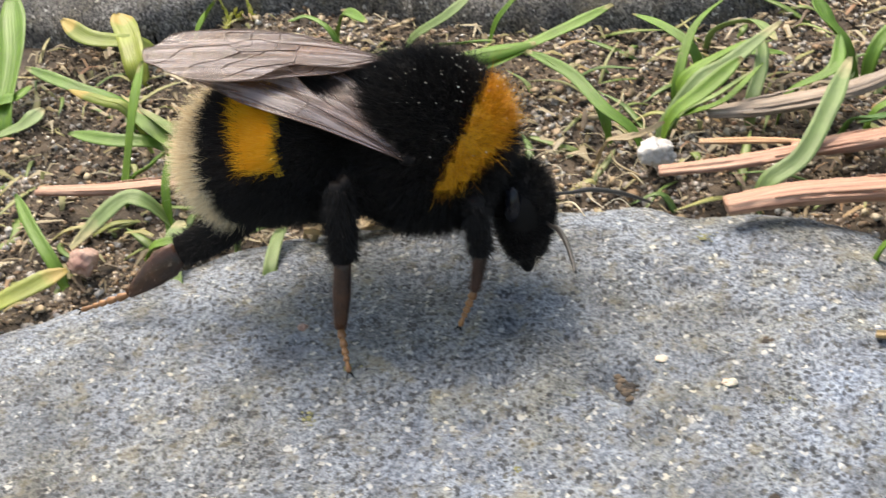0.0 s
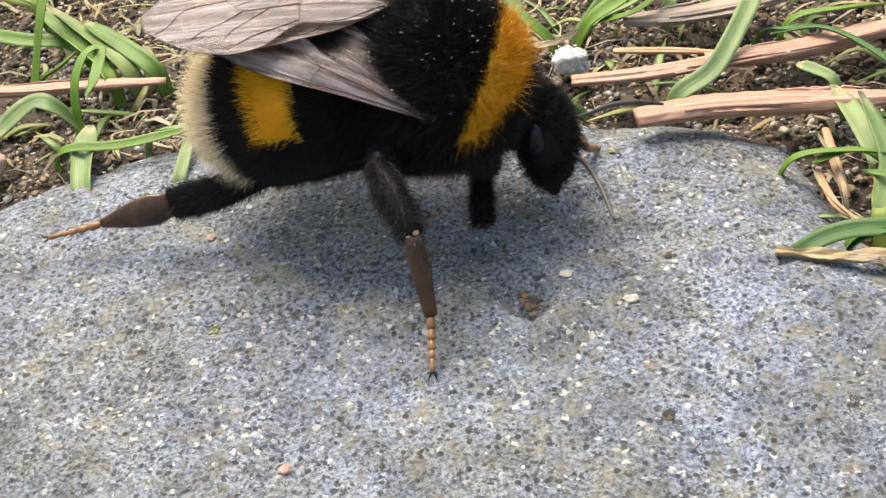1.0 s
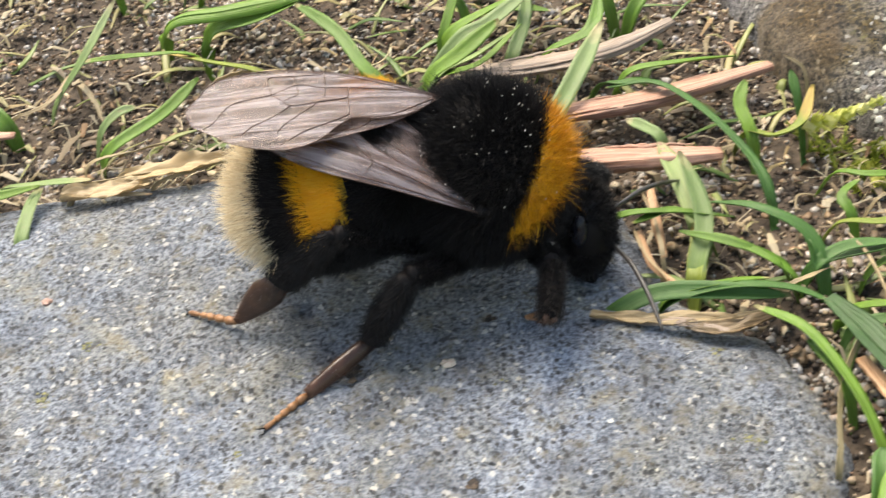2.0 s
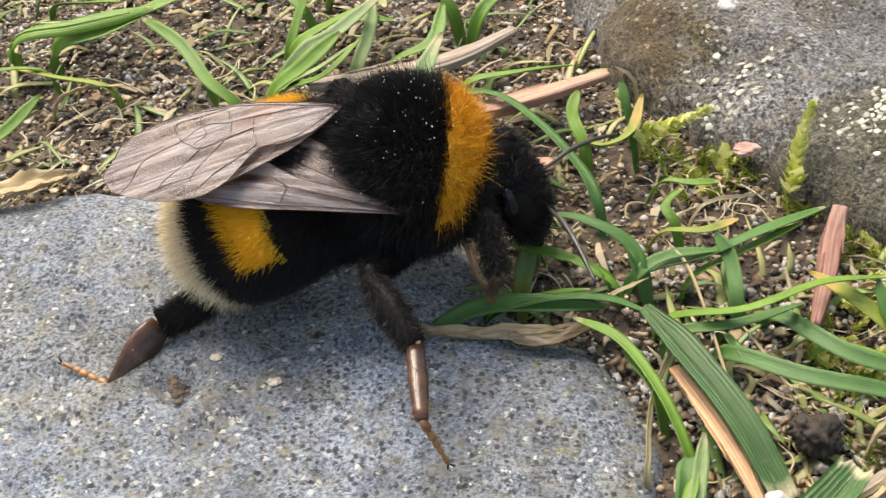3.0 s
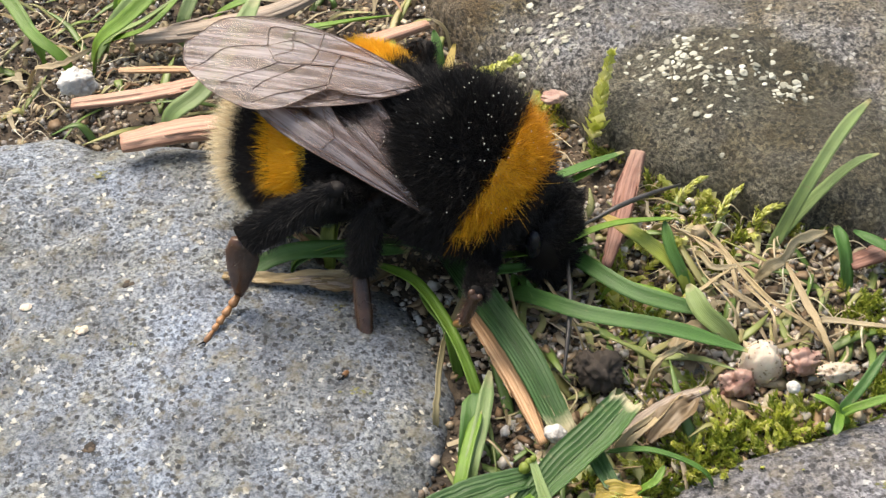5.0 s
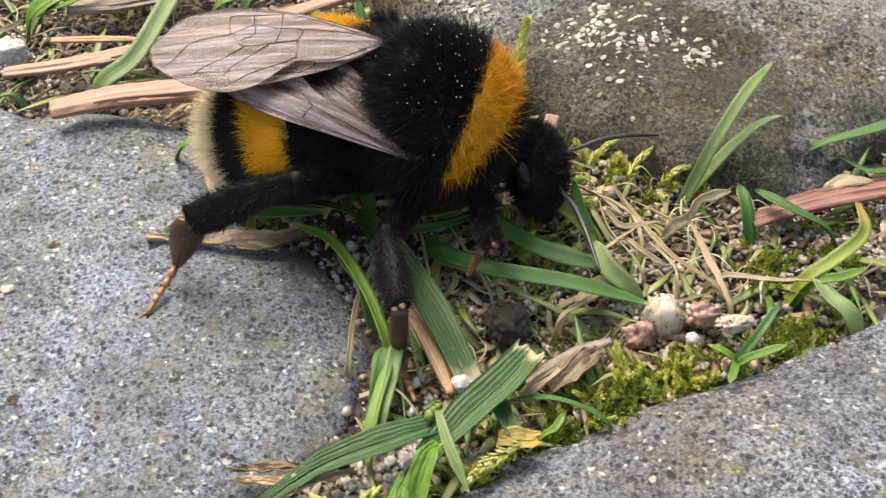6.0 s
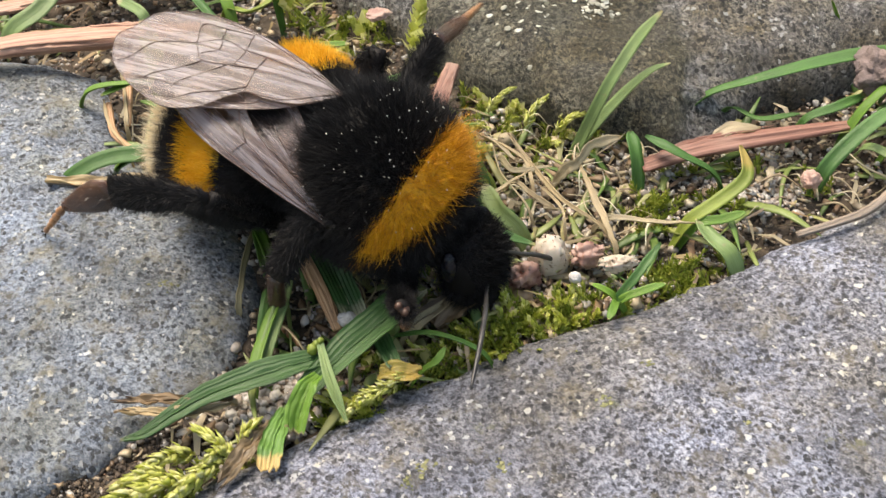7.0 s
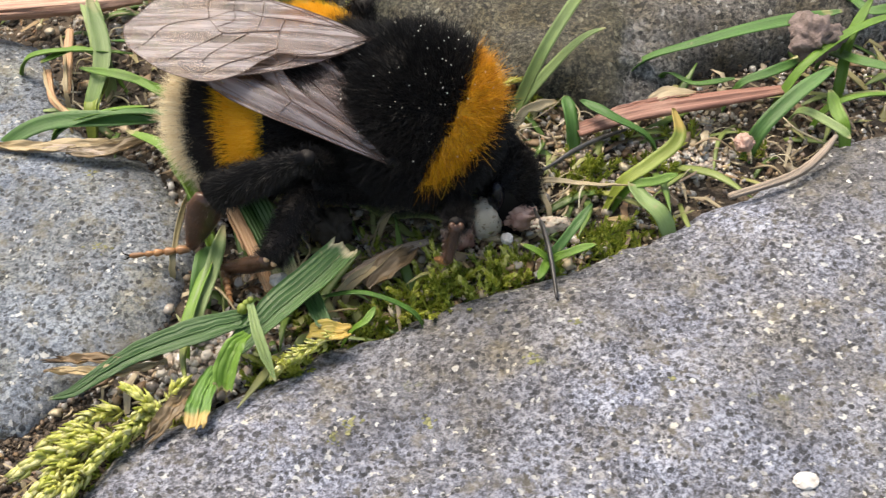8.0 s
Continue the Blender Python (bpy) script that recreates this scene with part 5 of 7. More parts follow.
ribbed_blade("b", (0.35, 0.6, 0.55, 0.35), [(30.0, -14.55, 0.1), (28.2, -14.75, 0.45), (26.6, -14.45, 0.5), (24.9, -14.2, 0.4)], "crinkled brown dead blade lying on the stone rim", 4, 0.6, 0.2, 0.22, 7)
ribbed_blade("s", (0.25, 0.5, 0.5, 0.3), [(30.2, -14.85, 0.05), (28.2, -15.3, 0.35), (26.6, -15.05, 0.35), (25.0, -14.65, 0.3)], "crinkled straw-brown dead blade lying on the stone rim", 3, 0.5, 0.3, 0.2, 8)
ribbed_blade("o", (0.9, 1.1, 1.0, 0.8), [(36.6, -14.35, 0.25), (37.3, -14.55, 0.4), (37.9, -14.7, 0.4), (38.6, -14.7, 0.3)], "broken yellow-brown blade stub on the moss", 5, 0.4, 0.2, 0.12, 9)
ribbed_blade("r", (0.6, 0.85, 0.7), [(36.5, -11.0, 0.4), (36.9, -12.7, 0.5), (37.35, -14.3, 0.4)], "dark green blade behind the broken stub", 5, 0.2, 0.2, 0.03, 10)
ribbed_blade("r", (0.7, 1.5, 1.5, 1.2), [(31.6, 0.3, 1.0), (32.8, -2.4, 1.1), (34.6, -6.8, 0.8), (35.9, -10.9, -0.3)], "broad deep green ribbed blade over the sand", 8, 0.2, 0.3, 0.05, 11)
for at, r in (((33.75, -13.2, 1.1), 0.22), ((33.95, -13.05, 1.25), 0.16), ((34.15, -13.0, 1.4), 0.13)):
    part("node", mesh("node", *ball(at, (r * 1.2, r, r * 1.3), 14, 18, None, 0.3, 5), GRASS["y"], True), hanging, "knobbly pale green node")

dry_leaf([(20.6, 1.2, 0.25), (23.0, 0.5, 0.35), (25.5, 0.4, 0.3), (28.0, 0.0, 0.2)], 0.55, "crumpled straw-coloured dead leaf on the rim of the stone", 4, "s")
dry_leaf([(25.0, 0.0, 0.25), (27.0, -0.5, 0.3), (29.3, 0.3, 0.2)], 0.6, "crumpled brown dead leaf under the green blade", 5, "b")
dry_leaf([(-8.0, 13.9, 0.2), (-5.5, 13.9, 0.35), (-3.0, 14.4, 0.3)], 1.0, "pale crumpled dead leaf on the rim of the stone", 6, "c")
dry_leaf([(-4.5, 15.0, 0.3), (-1.5, 15.4, 0.4), (1.2, 16.2, 0.3)], 1.1, "torn tan dead leaf on the rim of the stone", 7)
dry_leaf([(39.5, -11.6, -0.2), (40.8, -10.6, 0.0), (42.0, -9.7, 0.1)], 1.0, "curled brown dead leaf in the moss", 8, "b")
dry_leaf([(41.6, -6.9, 0.1), (42.6, -6.3, 0.3), (43.9, -6.1, 0.2)], 0.9, "pale brown dead leaf crumb on the sand", 9, "c")
dry_leaf([(55.3, -1.6, 0.1), (56.5, -1.2, 0.5), (57.9, -1.4, 0.3)], 0.65, "crumpled cream dead leaf beside the stalk", 10, "c")


# ---- dead stalks and small finds ----
def stalk(material, width, points, label, flat=0.45, seed=1, name="dead_stalk"):
    rng = np.random.RandomState(seed)
    line = smooth_line(points, 12)
    sides = 28
    v, f, uv = tube(line, [width * 0.40, width * 0.5, width * 0.52, width * 0.46, width * 0.26], sides, flat, 0.16, seed)
    # a split along the upper side
    ring = v.reshape(len(line), sides, 3)
    for k in range(len(line)):
        at = 7 + 2.2 * math.sin(k * 0.11 + seed) + 0.4 * rng.uniform(-1, 1)
        for j in range(sides):
            ring[k, j] += (line[k] - ring[k, j]) * (0.34 * math.exp(-(((j - at) / 0.8) ** 2)) + 0.16 * math.exp(-(((j - at - 4) / 0.7) ** 2)))
    ob = thing(name, mesh(name, ring.reshape(-1, 3), f, material, True, uv), label, "plant stalk", "dead stalks")
    if width > 0.7:
        for _ in range(4):
            a = int(rng.uniform(0.0, 0.55) * len(line))
            b = min(len(line) - 1, a + int(rng.uniform(0.2, 0.45) * len(line)) + 3)
            j = int(rng.choice([2, 4, 11, 13]))
            way = ring[a:b, j] + (ring[a:b, j] - line[a:b]) * np.linspace(0.02, rng.uniform(0.1, 0.5), b - a)[:, None]
            sv, sf, suv = tube(way, [width * 0.05, width * 0.08, width * 0.02], 6, 0.6, 0.2, seed)
            part("splinter", mesh("splinter", sv, sf, material, True, suv), ob)
    return ob


stalk(BARK, 1.78, [(15.0, 11.8, 0.9), (18.7, 12.3, 0.9), (23.1, 12.3, 0.8), (26.0, 12.4, 0.6), (28.7, 12.6, 0.4)], "reddish-brown split dead stalk lying along the stone", 0.50, 3)
stalk(BARK, 1.10, [(11.8, 16.3, 0.5), (15.9, 16.3, 0.6), (20.3, 17.0, 0.6), (25.1, 18.1, 0.5), (29.1, 19.9, 0.4)], "long reddish dead stalk with peeling bark", 0.50, 4)
stalk(BARK, 1.52, [(19.3, 17.4, 0.4), (23.2, 17.5, 0.5), (27.1, 18.2, 0.6), (32.8, 20.4, 0.4)], "reddish dead stalk beside the dark stone", 0.50, 5)
stalk(GREY_STALK, 1.45, [(15.1, 22.4, 0.4), (18.7, 22.2, 0.5), (23.8, 23.4, 0.5), (27.8, 25.9, 0.5)], "grey-brown weathered dead stalk on the soil", 0.50, 6)
stalk(BARK, 1.06, [(-26.1, 20.9, 0.3), (-20.9, 20.1, 0.4), (-16.6, 20.1, 0.4), (-12.2, 20.3, 0.2)], "thin split brown stalk among the grass", 0.45, 7)
stalk(BARK_RED, 1.09, [(51.3, -2.6, -0.1), (54.4, -2.1, 0.2), (58.4, -1.9, 0.3), (63.0, -1.6, 0.2)], "thin red-brown dead stalk on the sand", 0.50, 8)
stalk(BARK_RED, 1.0, [(42.7, 6.4, 0.7), (41.7, 4.2, 0.4), (40.9, 2.1, 0.2), (39.6, -0.9, -0.1)], "short reddish bark strip on the sand", 0.45, 9)
stalk(ORANGE_STRAW, 0.77, [(32.5, -2.9, 0.2), (33.5, -5.9, 0.3), (34.3, -8.5, 0.1), (34.9, -11.0, -0.3)], "orange-brown flat straw lying in the joint", 0.40, 10)
stalk(GREY_STALK, 0.44, [(57.7, -8.6, -0.2), (61.0, -8.1, 0.2), (62.8, -7.0, 0.3), (64.0, -5.9, 0.5)], "thin grey-brown twig along the stone rim", 0.80, 11)
stalk(GREY_STALK, 0.65, [(38.4, -11.0, -0.3), (40.7, -9.8, -0.1), (42.7, -9.3, 0.0)], "flat brown leaf shred in the moss", 0.25, 12)
stalk(ORANGE_STRAW, 0.50, [(24.6, 10.5, 0.2), (24.6, 7.9, 0.1), (24.7, 5.2, -0.1)], "thin tan straw on the stone rim", 0.60, 13)
stalk(ORANGE_STRAW, 0.40, [(23.6, 7.0, 0.2), (24.0, 4.5, 0.1), (25.1, 3.1, -0.1)], "thin curved tan straw on the stone rim", 0.60, 14)
stalk(GREY_STALK, 0.60, [(20.7, 1.3, 0.1), (23.0, 0.6, 0.2), (25.2, 0.1, 0.3), (27.4, -0.8, 0.2)], "dry brown leaf edge curled on the stone", 0.30, 15)
stalk(ORANGE_STRAW, 0.52, [(14.3, 19.2, 0.4), (17.3, 18.6, 0.5), (20.0, 18.2, 0.4)], "thin yellow-brown straw beside the stalk", 0.60, 16)


def clod(name, material, at, r, label, category, seed, wobble=0.35, radii=(1, 1, 0.85)):
    v, f = ball(at, np.array(radii) * r, 30, 40, None, wobble, seed)
    ob = thing(name, mesh(name, v, f, material), label, category)
    if name == "seed_husk" and r > 0.6:
        rng = np.random.RandomState(seed)
        for k in range(26):
            q = v[rng.randint(len(v))]
            size = rng.uniform(0.03, 0.08)
            part("dirt_speck", mesh("dirt_speck", ICO_V * size * rng.uniform(0.6, 1.4, 3) + q, [tuple(x) for x in ICO_F], DARK_CRUMB), ob)
    return ob


GREY_CLOD = plain("withered_grey", (0.10, 0.07, 0.06), (0.27, 0.20, 0.18), 1500, 0.8, 0.9, 0.0004, 0.1)
clod("white_pebble", WHITE_CLOD, (11.8, 18.8, 0.20), 0.98, "crumbly white pebble beside the stone", "pebble", 2, 0.30, (1, 1, 0.85))
clod("seed_husk", SPECKLED, (45.55, -7.85, -0.6), 1.2, "cream seed husk speckled with dirt", "seed husk", 3, 0.15, (0.82, 0.78, 1.15))
clod("seed_husk", PINK, (44.15, -8.8, -0.5), 0.8, "reddish broken seed husk on the sand", "seed husk", 4, 0.42, (1.0, 0.8, 0.85))
clod("seed_husk", PINK, (47.35, -8.3, -0.2), 0.71, "reddish split seed husk on the sand", "seed husk", 5, 0.45, (1.1, 0.75, 0.9))
clod("seed_husk", SPECKLED, (48.6, -9.3, 0.10), 0.65, "pale shrivelled husk on the sand", "seed husk", 6, 0.3, (1.5, 0.7, 0.6))
clod("pink_pebble", PINK, (59.5, -5.1, 0.00), 0.50, "small pink pebble on the sand", "pebble", 7, 0.30, (1, 1, 0.85))
clod("white_pebble", WHITE_CLOD, (56.1, -25.4, 0.10), 0.53, "white flat pebble on the stone", "pebble", 8, 0.15, (1, 0.8, 0.3))
clod("soil_clod", DARK_CRUMB, (37.6, -6.9, -0.20), 0.68, "dark brown soil clod in the joint", "soil clod", 9, 0.45, (1, 1, 0.85))
clod("dry_flower_head", GREY_CLOD, (64.8, 0.6, 1.60), 1.26, "withered grey-brown flower head above the grass", "flower head", 10, 0.50, (1, 1, 0.85))
clod("soil_clod", DARK_CRUMB, (38.2, -7.3, -0.20), 0.94, "dark brown soil clod in the joint", "soil clod", 11, 0.45, (1, 1, 0.85))
clod("white_pebble", WHITE_CLOD, (49.6, 3.0, 0.40), 0.46, "small white grain on the moss", "pebble", 12, 0.20, (1, 1, 0.85))
clod("white_pebble", WHITE_CLOD, (49.0, 2.9, 0.40), 0.37, "small clear grain on the moss", "pebble", 13, 0.20, (1, 1, 0.85))
clod("white_pebble", WHITE_CLOD, (46.4, -9.9, 0.10), 0.30, "small white grain beside the husk", "pebble", 14, 0.20, (1, 1, 0.85))
clod("pebble", WHITE_CLOD, (35.5, -10.8, 0.00), 0.44, "pale quartz pebble in the joint", "pebble", 15, 0.20, (1, 1, 0.85))
clod("pebble", WHITE_CLOD, (40.1, 22.1, 3.00), 0.68, "pale quartz pebble on the dark stone", "pebble", 16, 0.20, (1, 1, 0.85))
clod("pebble", PINK, (39.0, 11.7, 0.80), 0.69, "flat reddish chip beside the moss", "pebble", 17, 0.30, (1, 0.8, 0.3))
clod("pebble", WHITE_CLOD, (35.3, -10.7, 0.00), 0.36, "pale quartz pebble in the joint", "pebble", 18, 0.20, (1, 1, 0.85))
clod("orange_pebble", PINK, (-1.4, -10.3, 0.10), 0.27, "tiny orange chip on the stone", "pebble", 19, 0.25, (1, 1, 0.85))
clod("orange_pebble", PINK, (-21.2, 13.6, -0.30), 0.88, "reddish-brown pebble at the rim of the stone", "pebble", 20, 0.30, (1, 1, 0.85))
clod("red_speck", PINK, (-7.0, 5.3, 0.10), 0.26, "tiny red-brown crumb on the stone", "crumb", 21, 0.40, (1, 1, 0.85))
clod("pale_chip", SPECKLED, (13.7, -1.2, 0.12), 0.34, "cream flat chip on the stone", "chip", 22, 0.30, (1, 0.8, 0.3))
clod("pale_chip", SPECKLED, (10.8, 0.8, 0.12), 0.29, "white oval chip on the stone", "chip", 23, 0.20, (1, 0.8, 0.3))


# ---- moss ----
def moss_shoot(base, lean, length, rng, leaf_len=0.55, broad=0.2):
    """A stem set round with small pointed leaves."""
    base, lean = np.asarray(base, float), unit(lean)
    side = unit(np.cross(lean, (0.2, 0.5, 1)))
    other = np.cross(lean, side)
    line = [base, base + lean * length * 0.5 + side * rng.uniform(-0.15, 0.15) * length, base + lean * length + (0, 0, 0.12 * length)]
    line = smooth_line(line, 6)
    v0, f0, _ = tube(line, [0.09, 0.07, 0.03], 5)
    pieces = [(v0, f0)]
    count = int(26 * length / 2.5) + (10 if broad > 0.15 else 4)
    for k in range(count):
        s = (k + 0.6) / count
        at = line[min(len(line) - 1, int(s * (len(line) - 1)))] + lean * 0.02
        a = k * 2.4 + rng.uniform(-0.3, 0.3)
        out = math.cos(a) * side + math.sin(a) * other
        d = unit(lean * (0.75 + 0.5 * s) + out * (0.85 - 0.45 * s))
        w = np.cross(d, out)
        ll = leaf_len * (1.1 - 0.55 * s) * rng.uniform(0.8, 1.2)
        ww = broad * ll / 0.55
        m = at + d * ll * 0.45
        pieces.append((np.array([at, m + w * ww - out * 0.03, at + d * ll, m - w * ww - out * 0.03, m + out * 0.05]), [(0, 1, 4), (1, 2, 4), (2, 3, 4), (3, 0, 4)]))
    return joined(pieces)


def moss(label, material, spots, seed, length=(1.4, 2.6), up=0.7, broad=0.2):
    """One cushion: spots of (x, y, radius, shoots)."""
    rng = np.random.RandomState(seed)
    pieces = []
    for x, y, r, count in spots:
        for _ in range(count):
            a, q = rng.uniform(0, 6.28), r * math.sqrt(rng.uniform())
            bx, by = x + q * math.cos(a), y + q * math.sin(a)
            bz = float(soil_height(np.array([bx]), np.array([by]))[0])
            pieces.append(moss_shoot((bx, by, bz), (rng.uniform(-1, 1), rng.uniform(-1, 1), up), rng.uniform(*length), rng, 0.85 if broad > 0.25 else 0.55 if broad > 0.15 else 0.62, broad))
    v, f = joined(pieces)
    return thing("moss", mesh("moss", v, f, material, False), label, "moss", "", "stuff")


def moss_frond(start, end, thick, seed):
    """A plump frond of overlapping pointed leaves, tip forward."""
    rng = np.random.RandomState(seed)
    start, end = np.array(start, float), np.array(end, float)
    way = end - start
    line = smooth_line([start, start + 0.5 * way + (0, 0, 0.3), end], 8)
    t, side, up = frames_along(line)
    pieces = [tube(line, [0.08, 0.07, 0.02], 5)[:2]]
    count = int(34 * np.linalg.norm(way))
    for k in range(count):
        s = (k + rng.uniform()) / count
        i = min(len(line) - 1, int(s * (len(line) - 1)))
        a = rng.uniform(0, 6.28)
        out = math.cos(a) * side[i] + math.sin(a) * up[i]
        d = unit(t[i] * (0.9 + 0.6 * s) + out * (0.75 - 0.35 * s) + 0.12 * rng.normal(size=3))
        w = unit(np.cross(d, out))
        ll, ww = thick * (1.6 - 0.5 * s) * rng.uniform(0.75, 1.2), thick * rng.uniform(0.2, 0.32)
        b = line[i]
        pieces.append((np.array([b, b + d * ll * 0.4 + w * ww, b + d * ll - out * 0.1 * ll, b + d * ll * 0.4 - w * ww, b + d * ll * 0.45 + out * ww * 0.7, b + d * ll * 0.45 - out * ww * 0.2]), [(0, 1, 4), (1, 2, 4), (2, 3, 4), (3, 0, 4), (1, 0, 5), (2, 1, 5), (3, 2, 5), (0, 3, 5)]))
    thing("moss_frond", mesh("moss_frond", *joined(pieces), FROND, True), "plump yellow-green feathery moss frond in the joint", "moss", "moss fronds")


for seed, (start, end, thick) in enumerate([((28.2, -16.9, -0.5), (25.9, -17.84, 0.0), 0.62), ((27.1, -17.9, -0.5), (25.12, -18.48, 0.1), 0.65), ((29.4, -17.6, -0.3), (27.05, -20.25, 0.35), 0.72), ((26.8, -18.7, -0.3), (24.07, -19.92, 0.2), 0.8), ((26.4, -19.3, -0.3), (24.73, -21.1, 0.2), 0.75), ((26.01, -20.37, -0.2), (25.12, -21.68, 0.2), 0.7), ((26.9, -19.9, -0.2), (25.99, -22.09, 0.4), 0.7), ((29.94, -17.53, -0.5), (28.6, -16.5, 0.5), 0.6), ((29.6, -17.2, -0.5), (29.0, -17.9, 0.4), 0.55), ((30.18, -17.1, -0.5), (30.94, -16.3, 0.3), 0.5), ((28.0, -18.5, -0.4), (26.5, -19.1, 0.2), 0.65), ((36.5, -15.0, -0.3), (35.0, -16.45, 0.3), 0.55), ((37.3, -14.8, -0.2), (35.8, -15.9, 0.3), 0.5), ((38.0, -14.6, -0.2), (37.0, -15.1, 0.35), 0.45), ((44.2, 3.4, -0.5), (45.6, 4.0, 0.5), 0.4), ((46.0, 2.0, -0.5), (47.3, 2.9, 0.5), 0.42), ((48.0, 2.2, -0.5), (48.9, 3.2, 0.5), 0.4), ((47.6, 1.2, -0.5), (49.0, 1.4, 0.4), 0.4), ((43.0, 2.2, -0.6), (43.9, 1.4, 0.2), 0.35), ((40.6, -3.1, -0.7), (41.9, -3.4, 0.0), 0.35)]):
    moss_frond(start, end, thick, 300 + seed)
moss("green moss under the feathery fronds", MOSS_DEEP, [(26.0, -19.6, 1.0, 12), (27.4, -18.9, 1.1, 12), (29.2, -17.9, 1.0, 12), (35.8, -15.4, 0.8, 10)], 51, (0.5, 0.9), 0.7, 0.11)
moss("bright moss tips beside the dry grass", MOSS_BRIGHT, [(35.8, -15.6, 0.89, 3), (35.2, -15.3, 0.99, 3), (42.4, -12.0, 1.56, 16), (44.8, -11.7, 1.31, 14), (40.2, -12.6, 1.03, 5), (46.5, -11.2, 0.8, 4)], 52, (1.2, 2.0), 0.6, 0.2)
moss("green moss cushion along the stone rim", MOSS_DEEP, [(41.6, -11.9, 1.56, 18), (44.0, -11.6, 1.57, 18), (46.0, -11.2, 1.19, 14), (38.8, -13.1, 1.15, 12), (40.0, -12.3, 1.03, 12), (44.8, -11.8, 1.59, 14), (51.8, -9.5, 1.1, 14), (42.4, -11.9, 1.06, 16)], 53, (0.6, 1.25), 1, 0.11)
moss("low green moss along the rim of the grey stone", MOSS_DEEP, [(40.7, -12.5, 1.18, 14), (39.5, -13.4, 1.04, 12), (47.7, -10.6, 1.21, 12), (49.5, -10.1, 1.09, 12), (52.7, -9.5, 1.1, 12), (54.6, -8.6, 0.98, 8), (37.9, -13.8, 1.03, 10)], 54, (0.5, 1.0), 0.9, 0.11)
moss("small green moss cushions on the sand", MOSS_DEEP, [(51.2, -5.0, 1.14, 22), (54.9, -5.0, 0.87, 14), (51.0, -9.6, 1.09, 22), (51.6, -5.2, 1.15, 16), (51.9, -9.4, 0.83, 14), (45.9, -0.0, 1.14, 12)], 55, (0.6, 1.1), 1, 0.11)
moss("pale yellow-green moss below the dark stone", MOSS_PALE, [(44.9, 3.9, 1.3, 5), (46.7, 2.6, 1.3, 7), (48.4, 2.7, 1.1, 8), (50.7, 1.7, 0.9, 4), (37.6, 12.0, 1.4, 5), (43.4, 1.7, 1.0, 4), (38.8, -2.6, 0.7, 3), (41.6, -3.4, 0.7, 3)], 56, (1.0, 1.9), 0.35, 0.26)
moss("olive moss at the foot of the dark stone", MOSS_DEEP, [(36.5, 12.8, 1.57, 12), (39.0, 12.3, 1.26, 12), (35.0, 14.8, 0.96, 8), (41.5, 8.1, 0.95, 8), (39.7, -1.4, 1.1, 10), (41.0, -3.7, 1.08, 10)], 57, (1.0, 1.8), 0.6, 0.11)
moss("dark green moss tufts scattered over the sand", MOSS_DEEP, [(40.5, -8.5, 1.2, 10), (42.5, -8.0, 0.9, 8), (43.5, -10.8, 1.0, 12), (38.5, -9.5, 0.9, 8), (45.0, 2.9, 1.4, 12), (47.5, 1.6, 1.4, 14), (49.5, 0.6, 1.2, 10), (36.5, -12.6, 0.9, 10), (34.5, -15.5, 0.9, 10), (53.5, -2.6, 1.0, 8), (57.0, -3.0, 1.0, 8), (60.5, -4.5, 1.0, 8), (43.0, 4.8, 1.0, 10), (37.0, 10.8, 1.2, 12)], 59, (0.5, 1.1), 0.9, 0.11)
moss("yellow-green moss among the grass", MOSS_BRIGHT, [(-26.9, 43.8, 1.33, 6), (-30.1, 45.5, 1.82, 6), (-17.9, 45.4, 1.75, 6), (40.7, -0.8, 0.97, 6), (41.5, -3.8, 0.81, 5)], 58, (1.0, 2.0), 0.6, 0.2)
rng = np.random.RandomState(5)
thing("moss_shoot", mesh("moss_shoot", *moss_shoot((40.6, 8.4, 0.2), (1.4, 2.0, 3.8), 4.5, rng, 1.0, 0.3), MOSS_PALE, False), "tall pale yellow-green moss shoot beside the dark stone", "moss")
thing("moss_shoot", mesh("moss_shoot", *moss_shoot((33.3, 14.2, 0.4), (4.0, -0.3, 1.2), 4.2, rng, 1.0, 0.3), MOSS_PALE, False), "tall pale yellow-green moss shoot beside the dark stone", "moss")


# ---- the bumblebee (x ahead, y to its left, z up, from the middle of the thorax) ----
def strands(roots, ways, lengths, width, rng, curl=0.25):
    """Tapered hairs, each a bent three-sided strand."""
    k = len(roots)
    ways = ways / np.linalg.norm(ways, axis=1, keepdims=True)
    ref = rng.normal(size=(k, 3))
    s = np.cross(ways, ref)
    s /= np.linalg.norm(s, axis=1, keepdims=True)
    q = np.cross(ways, s)
    bend = rng.normal(size=(k, 3)) * curl
    ln = lengths[:, None]
    mid = roots + ways * ln * 0.5
    tip = roots + ways * ln + bend * ln * 0.5
    w = (width * rng.uniform(0.7, 1.3, k))[:, None]
    tri = [(math.cos(a), math.sin(a)) for a in (0, 2.094, 4.189)]
    v = np.stack([roots + w * (c * s + d * q) for c, d in tri] + [mid + 0.75 * w * (c * s + d * q) for c, d in tri] + [tip], 1)
    f = np.array([(0, 1, 4), (0, 4, 3), (1, 2, 5), (1, 5, 4), (2, 0, 3), (2, 3, 5), (3, 4, 6), (4, 5, 6), (5, 3, 6)])
    return v.reshape(-1, 3), (f[None] + (np.arange(k) * 7)[:, None, None]).reshape(-1, 3)


